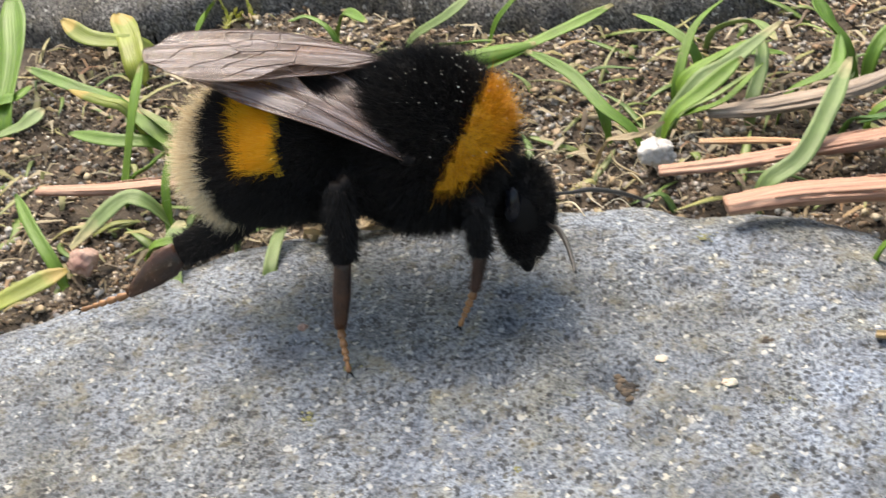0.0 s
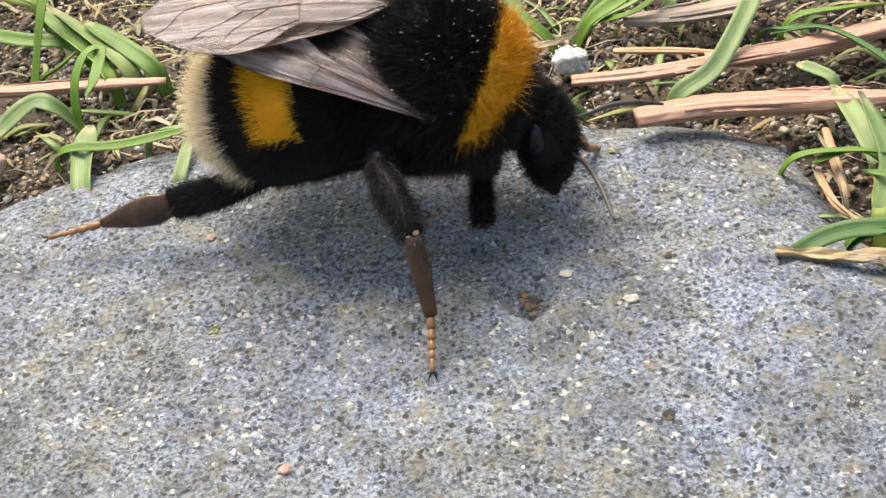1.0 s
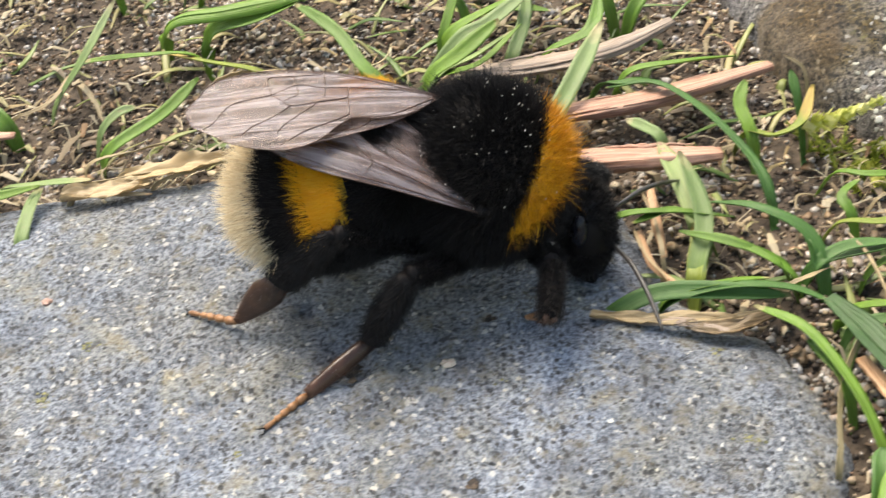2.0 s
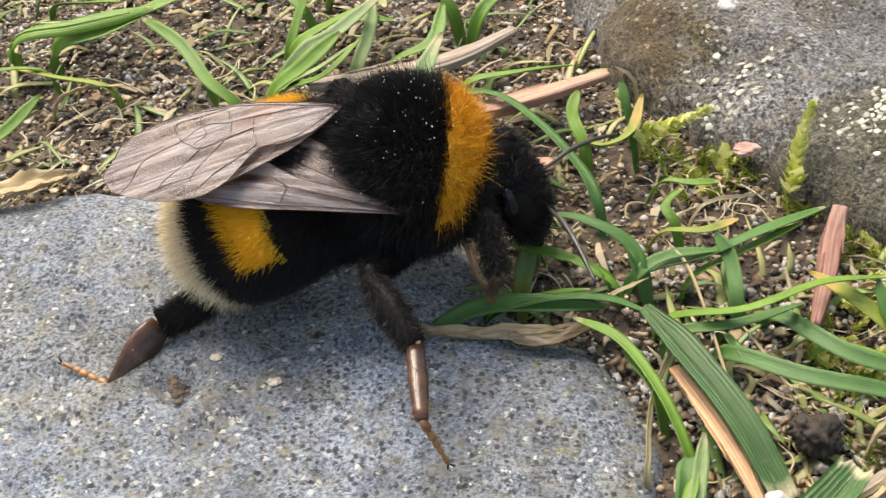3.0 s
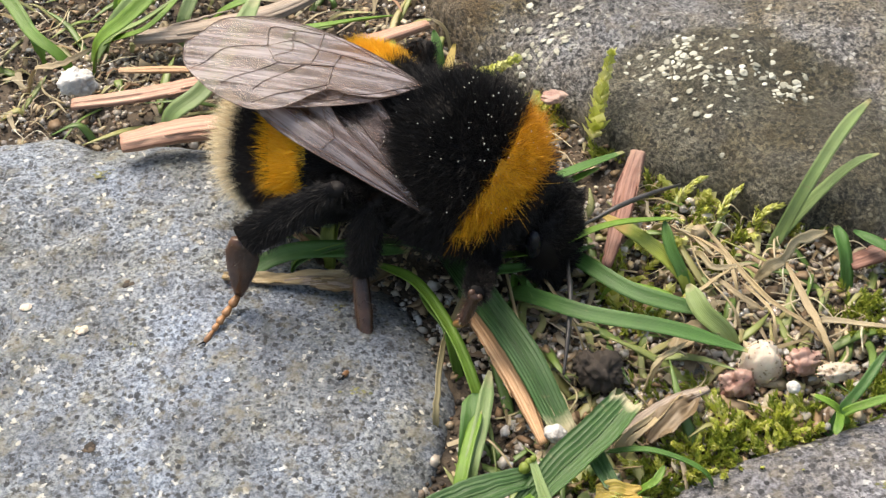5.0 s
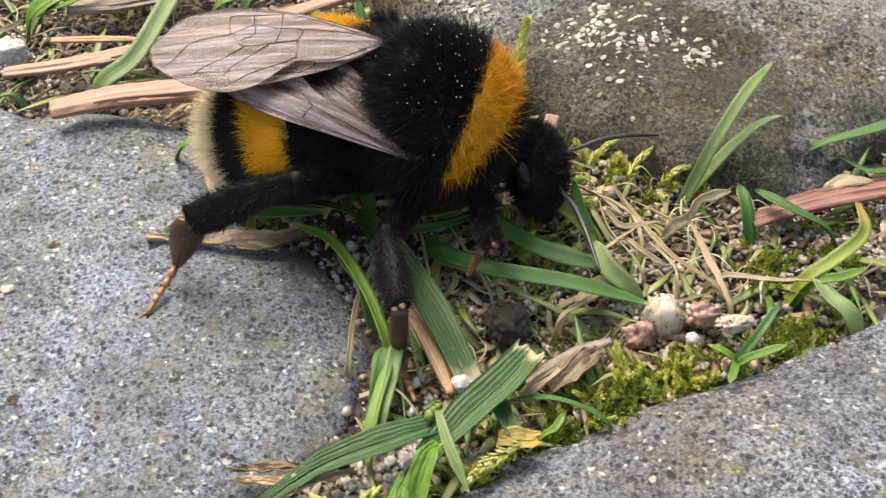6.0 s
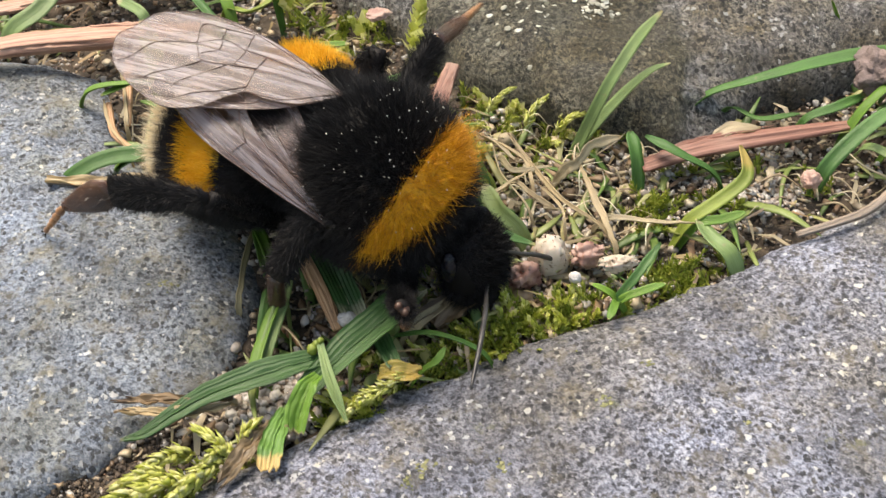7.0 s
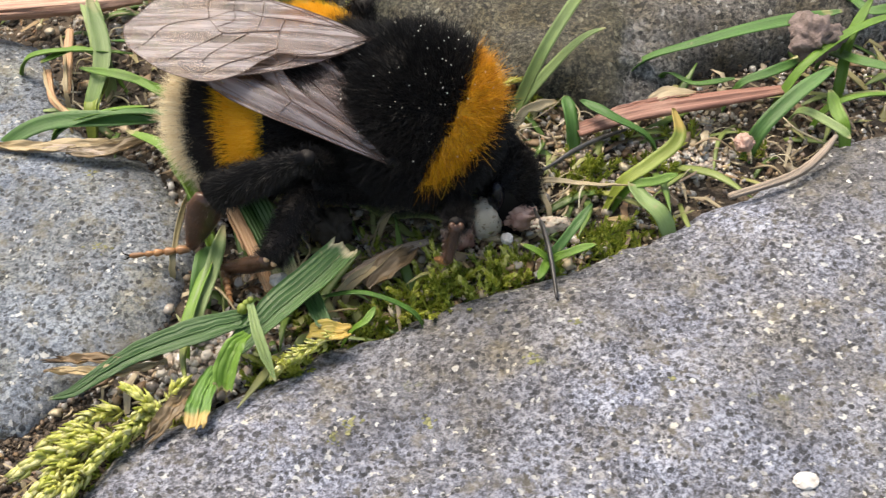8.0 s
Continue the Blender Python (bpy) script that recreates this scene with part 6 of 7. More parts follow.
def on_body(count, centre, radii, turn, rng):
    """Places and normals spread over an ellipsoid."""
    d = rng.normal(size=(count, 3))
    d /= np.linalg.norm(d, axis=1, keepdims=True)
    r = np.asarray(radii, float)
    nrm = d / r
    nrm /= np.linalg.norm(nrm, axis=1, keepdims=True)
    t = np.asarray(turn)
    return (d * r) @ t.T + centre, nrm @ t.T, d


rng = np.random.RandomState(77)
bee = tagged(new("bumblebee"), "furry black bumblebee with yellow bands and a cream tail, walking", "bumblebee")

THORAX = (np.array([-0.55, 0.0, -0.1]), np.array([4.1, 3.95, 4.1]), turned(0, 6, 0))
ABDOMEN = (np.array([-7.45, 0.3, -0.95]), np.array([5.4, 5.05, 3.6]), turned(0, -24, 3))
HEAD = (np.array([4.6, 0.0, -3.3]), np.array([1.3, 1.95, 2.5]), turned(0, -5, 0))

thorax = part("thorax", mesh("thorax", *ball(THORAX[0], THORAX[1], 24, 32, THORAX[2]), SHELL), bee)
abdomen = part("abdomen", mesh("abdomen", *ball(ABDOMEN[0], ABDOMEN[1], 26, 36, ABDOMEN[2]), SHELL), bee)
head = part("head", mesh("head", *ball(HEAD[0], HEAD[1], 22, 28, HEAD[2], 0, 3, 0.92), SHELL), bee)


# where the bands run, in places (x, y, z) at the hair tips
def in_collar(p):
    x, z = p[:, 0], p[:, 2]
    return (x > 1.0 + 0.37 * z) & (x < 2.7 + 1.05 * z) & (z > -0.85)


def band_shift(p):
    return np.clip(0.08 * np.maximum(p[:, 1] + 3.0, 0) ** 2, 0, 2.3)


def in_yellow(p):
    x, z = p[:, 0] - band_shift(p), p[:, 2]
    return (x < -6.75 - 0.27 * z) & (x > -9.0 - 0.47 * z) & (z > -0.3 + 0.22 * (x + 6.5))


def in_tail(p):
    return p[:, 0] < -11.35 - 0.4 * p[:, 2]


def coat(name, body, scale, keep, material, parent):
    """Dense underfur: the part of the body's skin that keep(places) picks, a little larger."""
    v, f = ball(body[0], body[1] * scale, 44, 52, body[2])
    mid = np.array([v[list(q)].mean(0) for q in f])
    f = [q for q, ok in zip(f, keep(mid)) if ok]
    used = sorted({i for q in f for i in q})
    back = {i: k for k, i in enumerate(used)}
    return part(name, mesh(name, v[used], [tuple(back[i] for i in q) for q in f], material), parent)


coat("underfur", THORAX, 1.05, lambda p: in_collar(p - (0.12, 0, 0)) & in_collar(p + (0.25, 0, -0.1)), FUR_COLLAR, thorax)
coat("underfur", ABDOMEN, 1.03, lambda p: in_yellow(p - (0.3, 0, -0.1)) & in_yellow(p - (0.7, 0, 0)), FUR_YELLOW, abdomen)
scutum, faces = ball((-1.5, -0.3, -0.1), (1.6, 1.9, 4.05), 20, 28)
part("bald_patch", mesh("bald_patch", scutum, faces, SHELL), thorax, "shiny bald patch amid the fur")

# thorax fur: amber collar in front, black behind
pts, nrm, d = on_body(66000, *THORAX, rng)
bald = np.exp(-(((pts[:, 0] + 1.5) / 0.8) ** 2 + ((pts[:, 1] + 0.3) / 1.2) ** 2) ** 2) * (pts[:, 2] > 0)
keep = rng.uniform(size=len(pts)) > 0.6 * bald
pts, nrm = pts[keep], nrm[keep]
ways = nrm + np.array([-0.38, 0, -0.12]) + 0.22 * rng.normal(size=(len(pts), 3))
ways /= np.linalg.norm(ways, axis=1, keepdims=True)
collar = in_collar(pts + 0.55 * ways + 0.12 * rng.normal(size=pts.shape))
for sel, mat, name, ln, label in ((collar, FUR_COLLAR, "collar_fur", 0.68, "amber-yellow fur collar"), (~collar, FUR_BLACK, "fur", 0.66, "dense black fur")):
    stray = 1 + 0.8 * (rng.uniform(size=sel.sum()) < 0.16)
    part(name, mesh(name, *strands(pts[sel], ways[sel], ln * stray * rng.uniform(0.45, 1.3, sel.sum()), 0.0115, rng), mat, False), thorax, label)

dust = on_body(1300, THORAX[0], THORAX[1] + 0.42, THORAX[2], rng)[0]
dust = dust[(dust[:, 2] > 0.9) & (rng.uniform(size=len(dust)) < 0.1 + 0.75 * np.exp(-((dust[:, 0] - 0.7) / 1.2) ** 2 - ((dust[:, 1] + 0.8) / 2.2) ** 2))]
specks = [(ICO_V * rng.uniform(0.014, 0.046) + p, [tuple(q) for q in ICO_F]) for p in dust]
part("pollen", mesh("pollen", *joined(specks), POLLEN), thorax, "pale pollen dust")

# abdomen fur in rings: black, yellow, black, cream tail
pts, nrm, d = on_body(84000, *ABDOMEN, rng)
ways = nrm + np.array([-0.7, 0, -0.25]) + 0.2 * rng.normal(size=(len(pts), 3))
ways /= np.linalg.norm(ways, axis=1, keepdims=True)
tips = pts + 0.5 * ways + 0.12 * rng.normal(size=pts.shape)
tail = in_tail(tips + 0.22 * rng.normal(size=pts.shape))
ways[tail] += 0.2 * rng.normal(size=(tail.sum(), 3))
thin = ~tail | (rng.uniform(size=len(pts)) < 0.33)
pts, ways, tips, tail = pts[thin], ways[thin], tips[thin], tail[thin]
band = in_yellow(tips) & ~tail
for sel, mat, name, ln, label in ((band, FUR_YELLOW, "yellow_band", 0.66, "bright yellow fur band"), (tail, FUR_WHITE, "tail_fur", 1.05, "cream-white tail fur"), (~(band | tail), FUR_BLACK, "fur", 0.6, "short black fur")):
    part(name, mesh(name, *strands(pts[sel], ways[sel], ln * rng.uniform(0.45, 1.3, sel.sum()), 0.0155 if name == "tail_fur" else 0.0115, rng), mat, False), abdomen, label)

# head: fur, eyes, jaw
pts, nrm, d = on_body(9000, *HEAD, rng)
sel = ~((np.abs(d[:, 1]) > 0.78) & (np.abs(d[:, 2] - 0.38) < 0.42)) & ~((d[:, 2] < -0.35) & (rng.uniform(size=len(d)) < 0.6))
w = nrm[sel] + np.array([0.15, 0, 0.3]) + 0.3 * rng.normal(size=(sel.sum(), 3))
part("fur", mesh("fur", *strands(pts[sel], w, 0.48 * rng.uniform(0.5, 1.3, sel.sum()), 0.014, rng), FUR_BLACK, False), head, "short black facial fur")
for side in (-1, 1):
    part("eye", mesh("eye", *ball((4.15, side * 1.6, -2.2), (0.45, 0.45, 0.98), 18, 22, turned(0, -6, 0)), EYE), head, "glossy black compound eye")
    part("mandible", mesh("mandible", *ball((4.95, side * 0.5, -5.55), (0.42, 0.48, 0.75), 12, 14, turned(side * 12, -15, 0)), SHELL), head, "dark jaw with a rusty edge")
part("clypeus", mesh("clypeus", *ball((5.4, 0, -4.3), (0.55, 1.0, 1.25), 14, 18, turned(0, -10, 0)), SHELL), head)
part("neck", mesh("neck", *ball((2.9, 0, -2.0), (1.3, 1.7, 1.7), 12, 16), SHELL), bee)
part("waist", mesh("waist", *ball((-4.0, 0, -1.0), (1.6, 2.0, 1.8), 12, 16), SHELL), bee)

# wings: membrane with a network of veins, folded back over the abdomen
# outlines and veins are (along, across) from the root
FOREWING_OVER = [(0, 0), (1.6, -0.85), (3.0, -1.4), (5.7, -2.3), (7.6, -2.7), (9.3, -2.6), (10.8, -1.75), (11.7, -0.2), (11.2, 1.25), (10.0, 2.25), (8.4, 3.05), (7.2, 3.35), (5.8, 2.8), (4.6, 1.8), (4.1, 1.4), (3.1, 1.5), (1.7, 1.25), (0.5, 0.5)]
OVER_VEINS = [
    [(0.2, 0.0), (1.9, -0.6), (4.2, -0.9), (5.4, -1.0), (6.6, -1.3), (7.8, -0.8)],
    [(0.2, 0.1), (2.4, 1.25), (4.1, 1.4)],
    [(0.2, -0.1), (2.4, -1.0), (5.2, -2.0), (7.0, -2.4)],
    [(4.2, -0.9), (4.3, 0.0), (4.3, 1.5)],
    [(4.3, 0.0), (5.6, 0.2), (6.9, 0.3), (7.4, -0.2), (7.8, -0.8)],
    [(7.8, -0.8), (9.6, -0.2), (10.9, 1.3)],
    [(7.8, -0.8), (7.9, -1.9), (6.6, -1.9), (5.4, -1.9)],
    [(6.7, -1.9), (6.7, -1.2)],
    [(5.3, -2.0), (5.3, -1.0), (5.4, 0.1)],
    [(6.6, -1.2), (6.6, -0.6), (7.2, -0.1)],
    [(4.3, 1.1), (5.3, 1.8), (6.5, 2.3), (7.5, 2.9)],
    [(6.9, 0.3), (8.1, 1.1), (9.2, 2.1)],
    [(5.7, 0.25), (6.8, 1.1), (7.6, 2.2)],
]
FOREWING_UNDER = [(0, 0), (2, -0.35), (4, -0.6), (6, -0.8), (8, -0.8), (10, -0.4), (11.8, 0.1), (12.2, 0.9), (11.5, 1.7), (9.5, 2.3), (7.5, 2.1), (6, 1.3), (4.5, 0.85), (3, 0.7), (1.5, 0.5), (0.4, 0.2)]
UNDER_VEINS = [[(0.2, 0.0), (3, -0.3), (6, -0.55), (9, -0.4)], [(0.2, 0.1), (3, 0.2), (5.2, 0.35), (8, 0.6)], [(5.2, 0.35), (5.4, -0.4)], [(5.2, 0.35), (6.2, 0.9), (7.2, 1.7)]]
HINDWING = [(0, 0), (3.0, -0.5), (6.0, -0.5), (8.0, 0.2), (8.6, 1.0), (8.0, 1.9), (6.0, 2.3), (3.4, 1.8), (1.2, 0.8)]
HIND_VEINS = [[(0, 0.1), (3, -0.2), (6, -0.2), (7.8, 0.4)], [(0.2, 0.2), (3, 0.5), (5.5, 0.9), (7.8, 1.2)], [(3, 0.5), (3.4, 1.3), (5.0, 1.9)]]


def wing(name, outline, veins, base, tip, inner, arch, label):
    """A wing from its root towards tip, spread to the side on which the point inner lies."""
    base, tip, inner = (np.array(q, float) for q in (base, tip, inner))
    ex = unit(tip - base)
    ey = unit((inner - base) - ((inner - base) @ ex) * ex)
    ez = np.cross(ex, ey) * (1 if np.cross(ex, ey)[2] > 0 else -1)
    long = max(u for u, _ in outline)
    place = lambda u, w, lift=0.0: base + ex * u + ey * w + ez * (lift + (0.02 + 0.008 * u) * math.sin(w * 3.4 + u * 0.2) + arch * math.sin(math.pi * min(1, u / long)) - 0.03 * max(0.0, w - 1.5) ** 2)
    o = smooth_line([(u, w, 0) for u, w in outline + outline[:1]], 5)[:-1]
    us = np.linspace(0.02, long - 0.02, 44)
    rows = []
    for u in us:
        cuts = []
        for (x0, y0, _), (x1, y1, _) in zip(o, np.roll(o, -1, 0)):
            if (x0 > u) != (x1 > u):
                cuts.append(y0 + (u - x0) / (x1 - x0) * (y1 - y0))
        rows.append((u, min(cuts), max(cuts)) if len(cuts) > 1 else (u, 0, 0.05))
    cols = 17
    top = [place(u, lo + (hi - lo) * k / (cols - 1)) for u, lo, hi in rows for k in range(cols)]
    uv = [(u / 14, (lo + (hi - lo) * k / (cols - 1)) / 5) for u, lo, hi in rows for k in range(cols)] * 2
    v = np.array(top + [p - ez * 0.02 for p in top])
    k = len(top)
    f = ring_faces(len(rows), cols, False)
    f = f + [tuple(i + k for i in q[::-1]) for q in f]
    ob = part(name, mesh(name, v, f, WING, True, uv), bee, label)
    for line in veins + [list(outline) + [outline[0]]]:
        thick = 0.032 if line[0] != outline[0] else 0.024
        pts3 = np.array([place(u, w, 0.01) for u, w, _ in smooth_line([(u, w, 0) for u, w in line], 6)])
        vv, ff, _ = tube(pts3, [thick, thick * 0.6], 5)
        part("vein", mesh("vein", vv, ff, VEIN), ob)
    return ob


wing("hindwing", HINDWING, HIND_VEINS, (-1.0, -4.1, 0.75), (-9.6, -0.35, 2.35), (-6.0, 0.6, 2.6), 0.95, "smoky translucent hindwing")
wing("hindwing", HINDWING, HIND_VEINS, (-3.0, 0.4, 3.4), (-11.2, -1.4, 3.1), (-8.0, -3.3, 3.1), 0.2, "smoky translucent hindwing")
wing("forewing", FOREWING_UNDER, UNDER_VEINS, (-0.6, -4.35, 0.75), (-13.0, -1.2, 2.3), (-6.0, -0.2, 2.7), 1.15, "smoky translucent forewing with brown veins")
wing("forewing", FOREWING_OVER, OVER_VEINS, (-2.7, 0.6, 3.65), (-14.25, -1.3, 3.25), (-9.1, -3.6, 3.25), 0.3, "smoky translucent forewing with brown veins")
# the far forewing comes up from its shoulder behind the thorax
shoulder = smooth_line([(-1.2, 3.7, 0.9), (-1.9, 2.9, 2.6), (-2.7, 0.6, 3.6)], 6)
part("wing_root", mesh("wing_root", *tube(shoulder, [0.3, 0.45, 0.25], 10, 0.4)[:2], SHELL), bee)
for side in (-1, 1):
    part("tegula", mesh("tegula", *ball((-0.6, side * 4.15, 0.75), (0.42, 0.25, 0.3), 10, 14), SHELL), bee)

# legs: four joints each, every piece built along x from its upper joint
LEG_LENGTHS = {"hind": (6.0, 5.3, 3.8, 3.2), "mid": (4.6, 4.2, 3.9, 2.9), "front": (3.0, 3.0, 2.3, 2.3)}
HIPS = {"hind": (-3.0, -2.2, -3.0), "mid": (-0.8, -2.3, -3.3), "front": (2.0, -1.8, -3.3)}
SHAPES = {
    "hind": ((0.40, 0.56, 0.46), (0.36, 0.58, 0.84, 0.92, 0.80), (0.62, 0.86, 0.74, 0.5, 0.22), 0.36),
    "mid": ((0.40, 0.58, 0.50), (0.46, 0.70, 0.72, 0.55), (0.42, 0.46, 0.30), 0.7),
    "front": ((0.38, 0.52, 0.45), (0.38, 0.48, 0.40), (0.30, 0.30, 0.22), 0.8),
}


def leg_hair(length, radii, count, ln, width, mat, parent, flat):
    s = rng.uniform(0.03, 0.97, count)
    a = rng.uniform(0, 6.28, count)
    r = np.interp(s, np.linspace(0, 1, len(radii)), radii)
    out = np.stack([np.zeros(count), np.cos(a), np.sin(a)], 1)
    roots = np.stack([s * length, r * np.cos(a) * 0.95, r * flat * np.sin(a) * 0.95], 1)
    w = out + np.array([0.75, 0, 0]) + 0.25 * rng.normal(size=(count, 3))
    part("hair", mesh("hair", *strands(roots, w, ln * rng.uniform(0.5, 1.2, count), width, rng), mat, False), parent)


def leg(kind):
    fem, tib, bas, flat = SHAPES[kind]
    a, b, c, d = LEG_LENGTHS[kind]
    line = lambda n, k=9, sag=0.0: [(n * i / (k - 1), 0, sag * math.sin(math.pi * i / (k - 1))) for i in range(k)]
    femur = part("femur", mesh("femur", *tube(line(a), fem, 14, 0.8)[:2], SHELL), bee)
    leg_hair(a, fem, 2600, 0.5, 0.012, FUR_BLACK, femur, 0.8)
    tibia = part("tibia", mesh("tibia", *tube(line(b), tib, 16, flat)[:2], SHELL), bee)
    leg_hair(b, tib, 1800 if kind == "hind" else 2000, 0.5, 0.012, FUR_BLACK, tibia, flat)
    for s in (-1, 1):
        part("joint", mesh("joint", *ball((b - 0.05, s * 0.2, 0.08), (0.2, 0.17, 0.2), 10, 12), JOINT_PALE if kind == "mid" else SHELL_BROWN), tibia)
    basi = part("basitarsus", mesh("basitarsus", *tube(line(c), bas, 14, flat)[:2], SHELL_BROWN), bee, "flat reddish-brown foot segment")
    leg_hair(c, bas, 420, 0.28, 0.009, SHELL_BROWN, basi, flat)
    bits, x = [], 0.0
    for k, (ln, w) in enumerate(((0.24, 0.24), (0.2, 0.22), (0.17, 0.2), (0.14, 0.17), (0.25, 0.15))):
        n = ln * d * 0.92
        bits.append(tube([(x, 0, 0), (x + 0.15 * n, 0, 0), (x + 0.75 * n, 0, 0), (x + n, 0, 0)], [w * 0.45, w * 0.7, w, w * 0.55], 9)[:2])
        x += n * 0.98
    tarsus = part("tarsus", mesh("tarsus", *joined(bits), SHELL_ORANGE), bee, "jointed orange-brown foot")
    for s in (-1, 1):
        claw = smooth_line([(x - 0.05, 0, 0), (x + 0.2, s * 0.14, 0.03), (x + 0.34, s * 0.2, -0.16)], 4)
        part("claw", mesh("claw", *tube(claw, [0.05, 0.02], 6)[:2], SHELL), tarsus)
    return femur, tibia, basi, tarsus


def antenna():
    ob_line = smooth_line([(0, 0, 0), (1.0, 0, 0.16), (2.1, 0, 0.42), (4.0, 0, 0.40), (6.3, 0, 0)], 8)
    ob = part("antenna", mesh("antenna", *tube(ob_line, [0.09, 0.085, 0.115, 0.13, 0.13, 0.115, 0.07], 9)[:2], SHELL_GLOSS), bee, "black elbowed antenna")
    return ob


LEGS = {(kind, side): leg(kind) for side in ("right", "left") for kind in ("front", "mid", "hind")}
ANTENNAE = {side: antenna() for side in ("right", "left")}


# ---- movement ----
BEE = [
    (0, 0.95, 8.37, 8.59, -8.0, 9.9, -7.6),
    (0.5, 1.38, 9.25, 7.58, -2.3, 2.3, -11.2),
    (1, 6.10, 6.83, 7.58, 1.1, 5.4, -5.7),
    (1.5, 12.05, 6.61, 8.17, -4.2, 2.3, -0.3),
    (2, 16.64, 5.34, 6.23, -2.2, 7.0, -3.4),
    (2.2, 17.50, 5.36, 6.21, -1.4, 4.2, -6.7),
    (3.3, 24.06, 6.29, 7.13, 1.7, -7.4, -0.0),
    (3.5, 27.17, 6.93, 7.19, -2.2, -6.1, -1.2),
    (4, 29.24, 5.60, 5.34, 1.1, 5.7, -9.1),
    (4.2, 30.66, 4.12, 5.44, 4.0, 7.6, -15.2),
    (5.3, 33.55, 1.57, 5.13, 0.8, 7.8, -28.4),
    (5.5, 33.56, 1.74, 5.06, -1.1, 5.1, -25.8),
    (6, 36.43, 1.43, 5.94, 1.1, -0.2, -19.4),
    (6.5, 38.37, -2.44, 4.90, 1.8, 3.1, -28.5),
    (7, 38.14, -6.79, 4.91, 2.6, 4.4, -37.1),
    (7.5, 39.43, -5.20, 4.96, -1.9, 3.0, -24.6),
    (8, 43.20, -5.08, 4.28, 1.9, 4.1, -20.7),
]
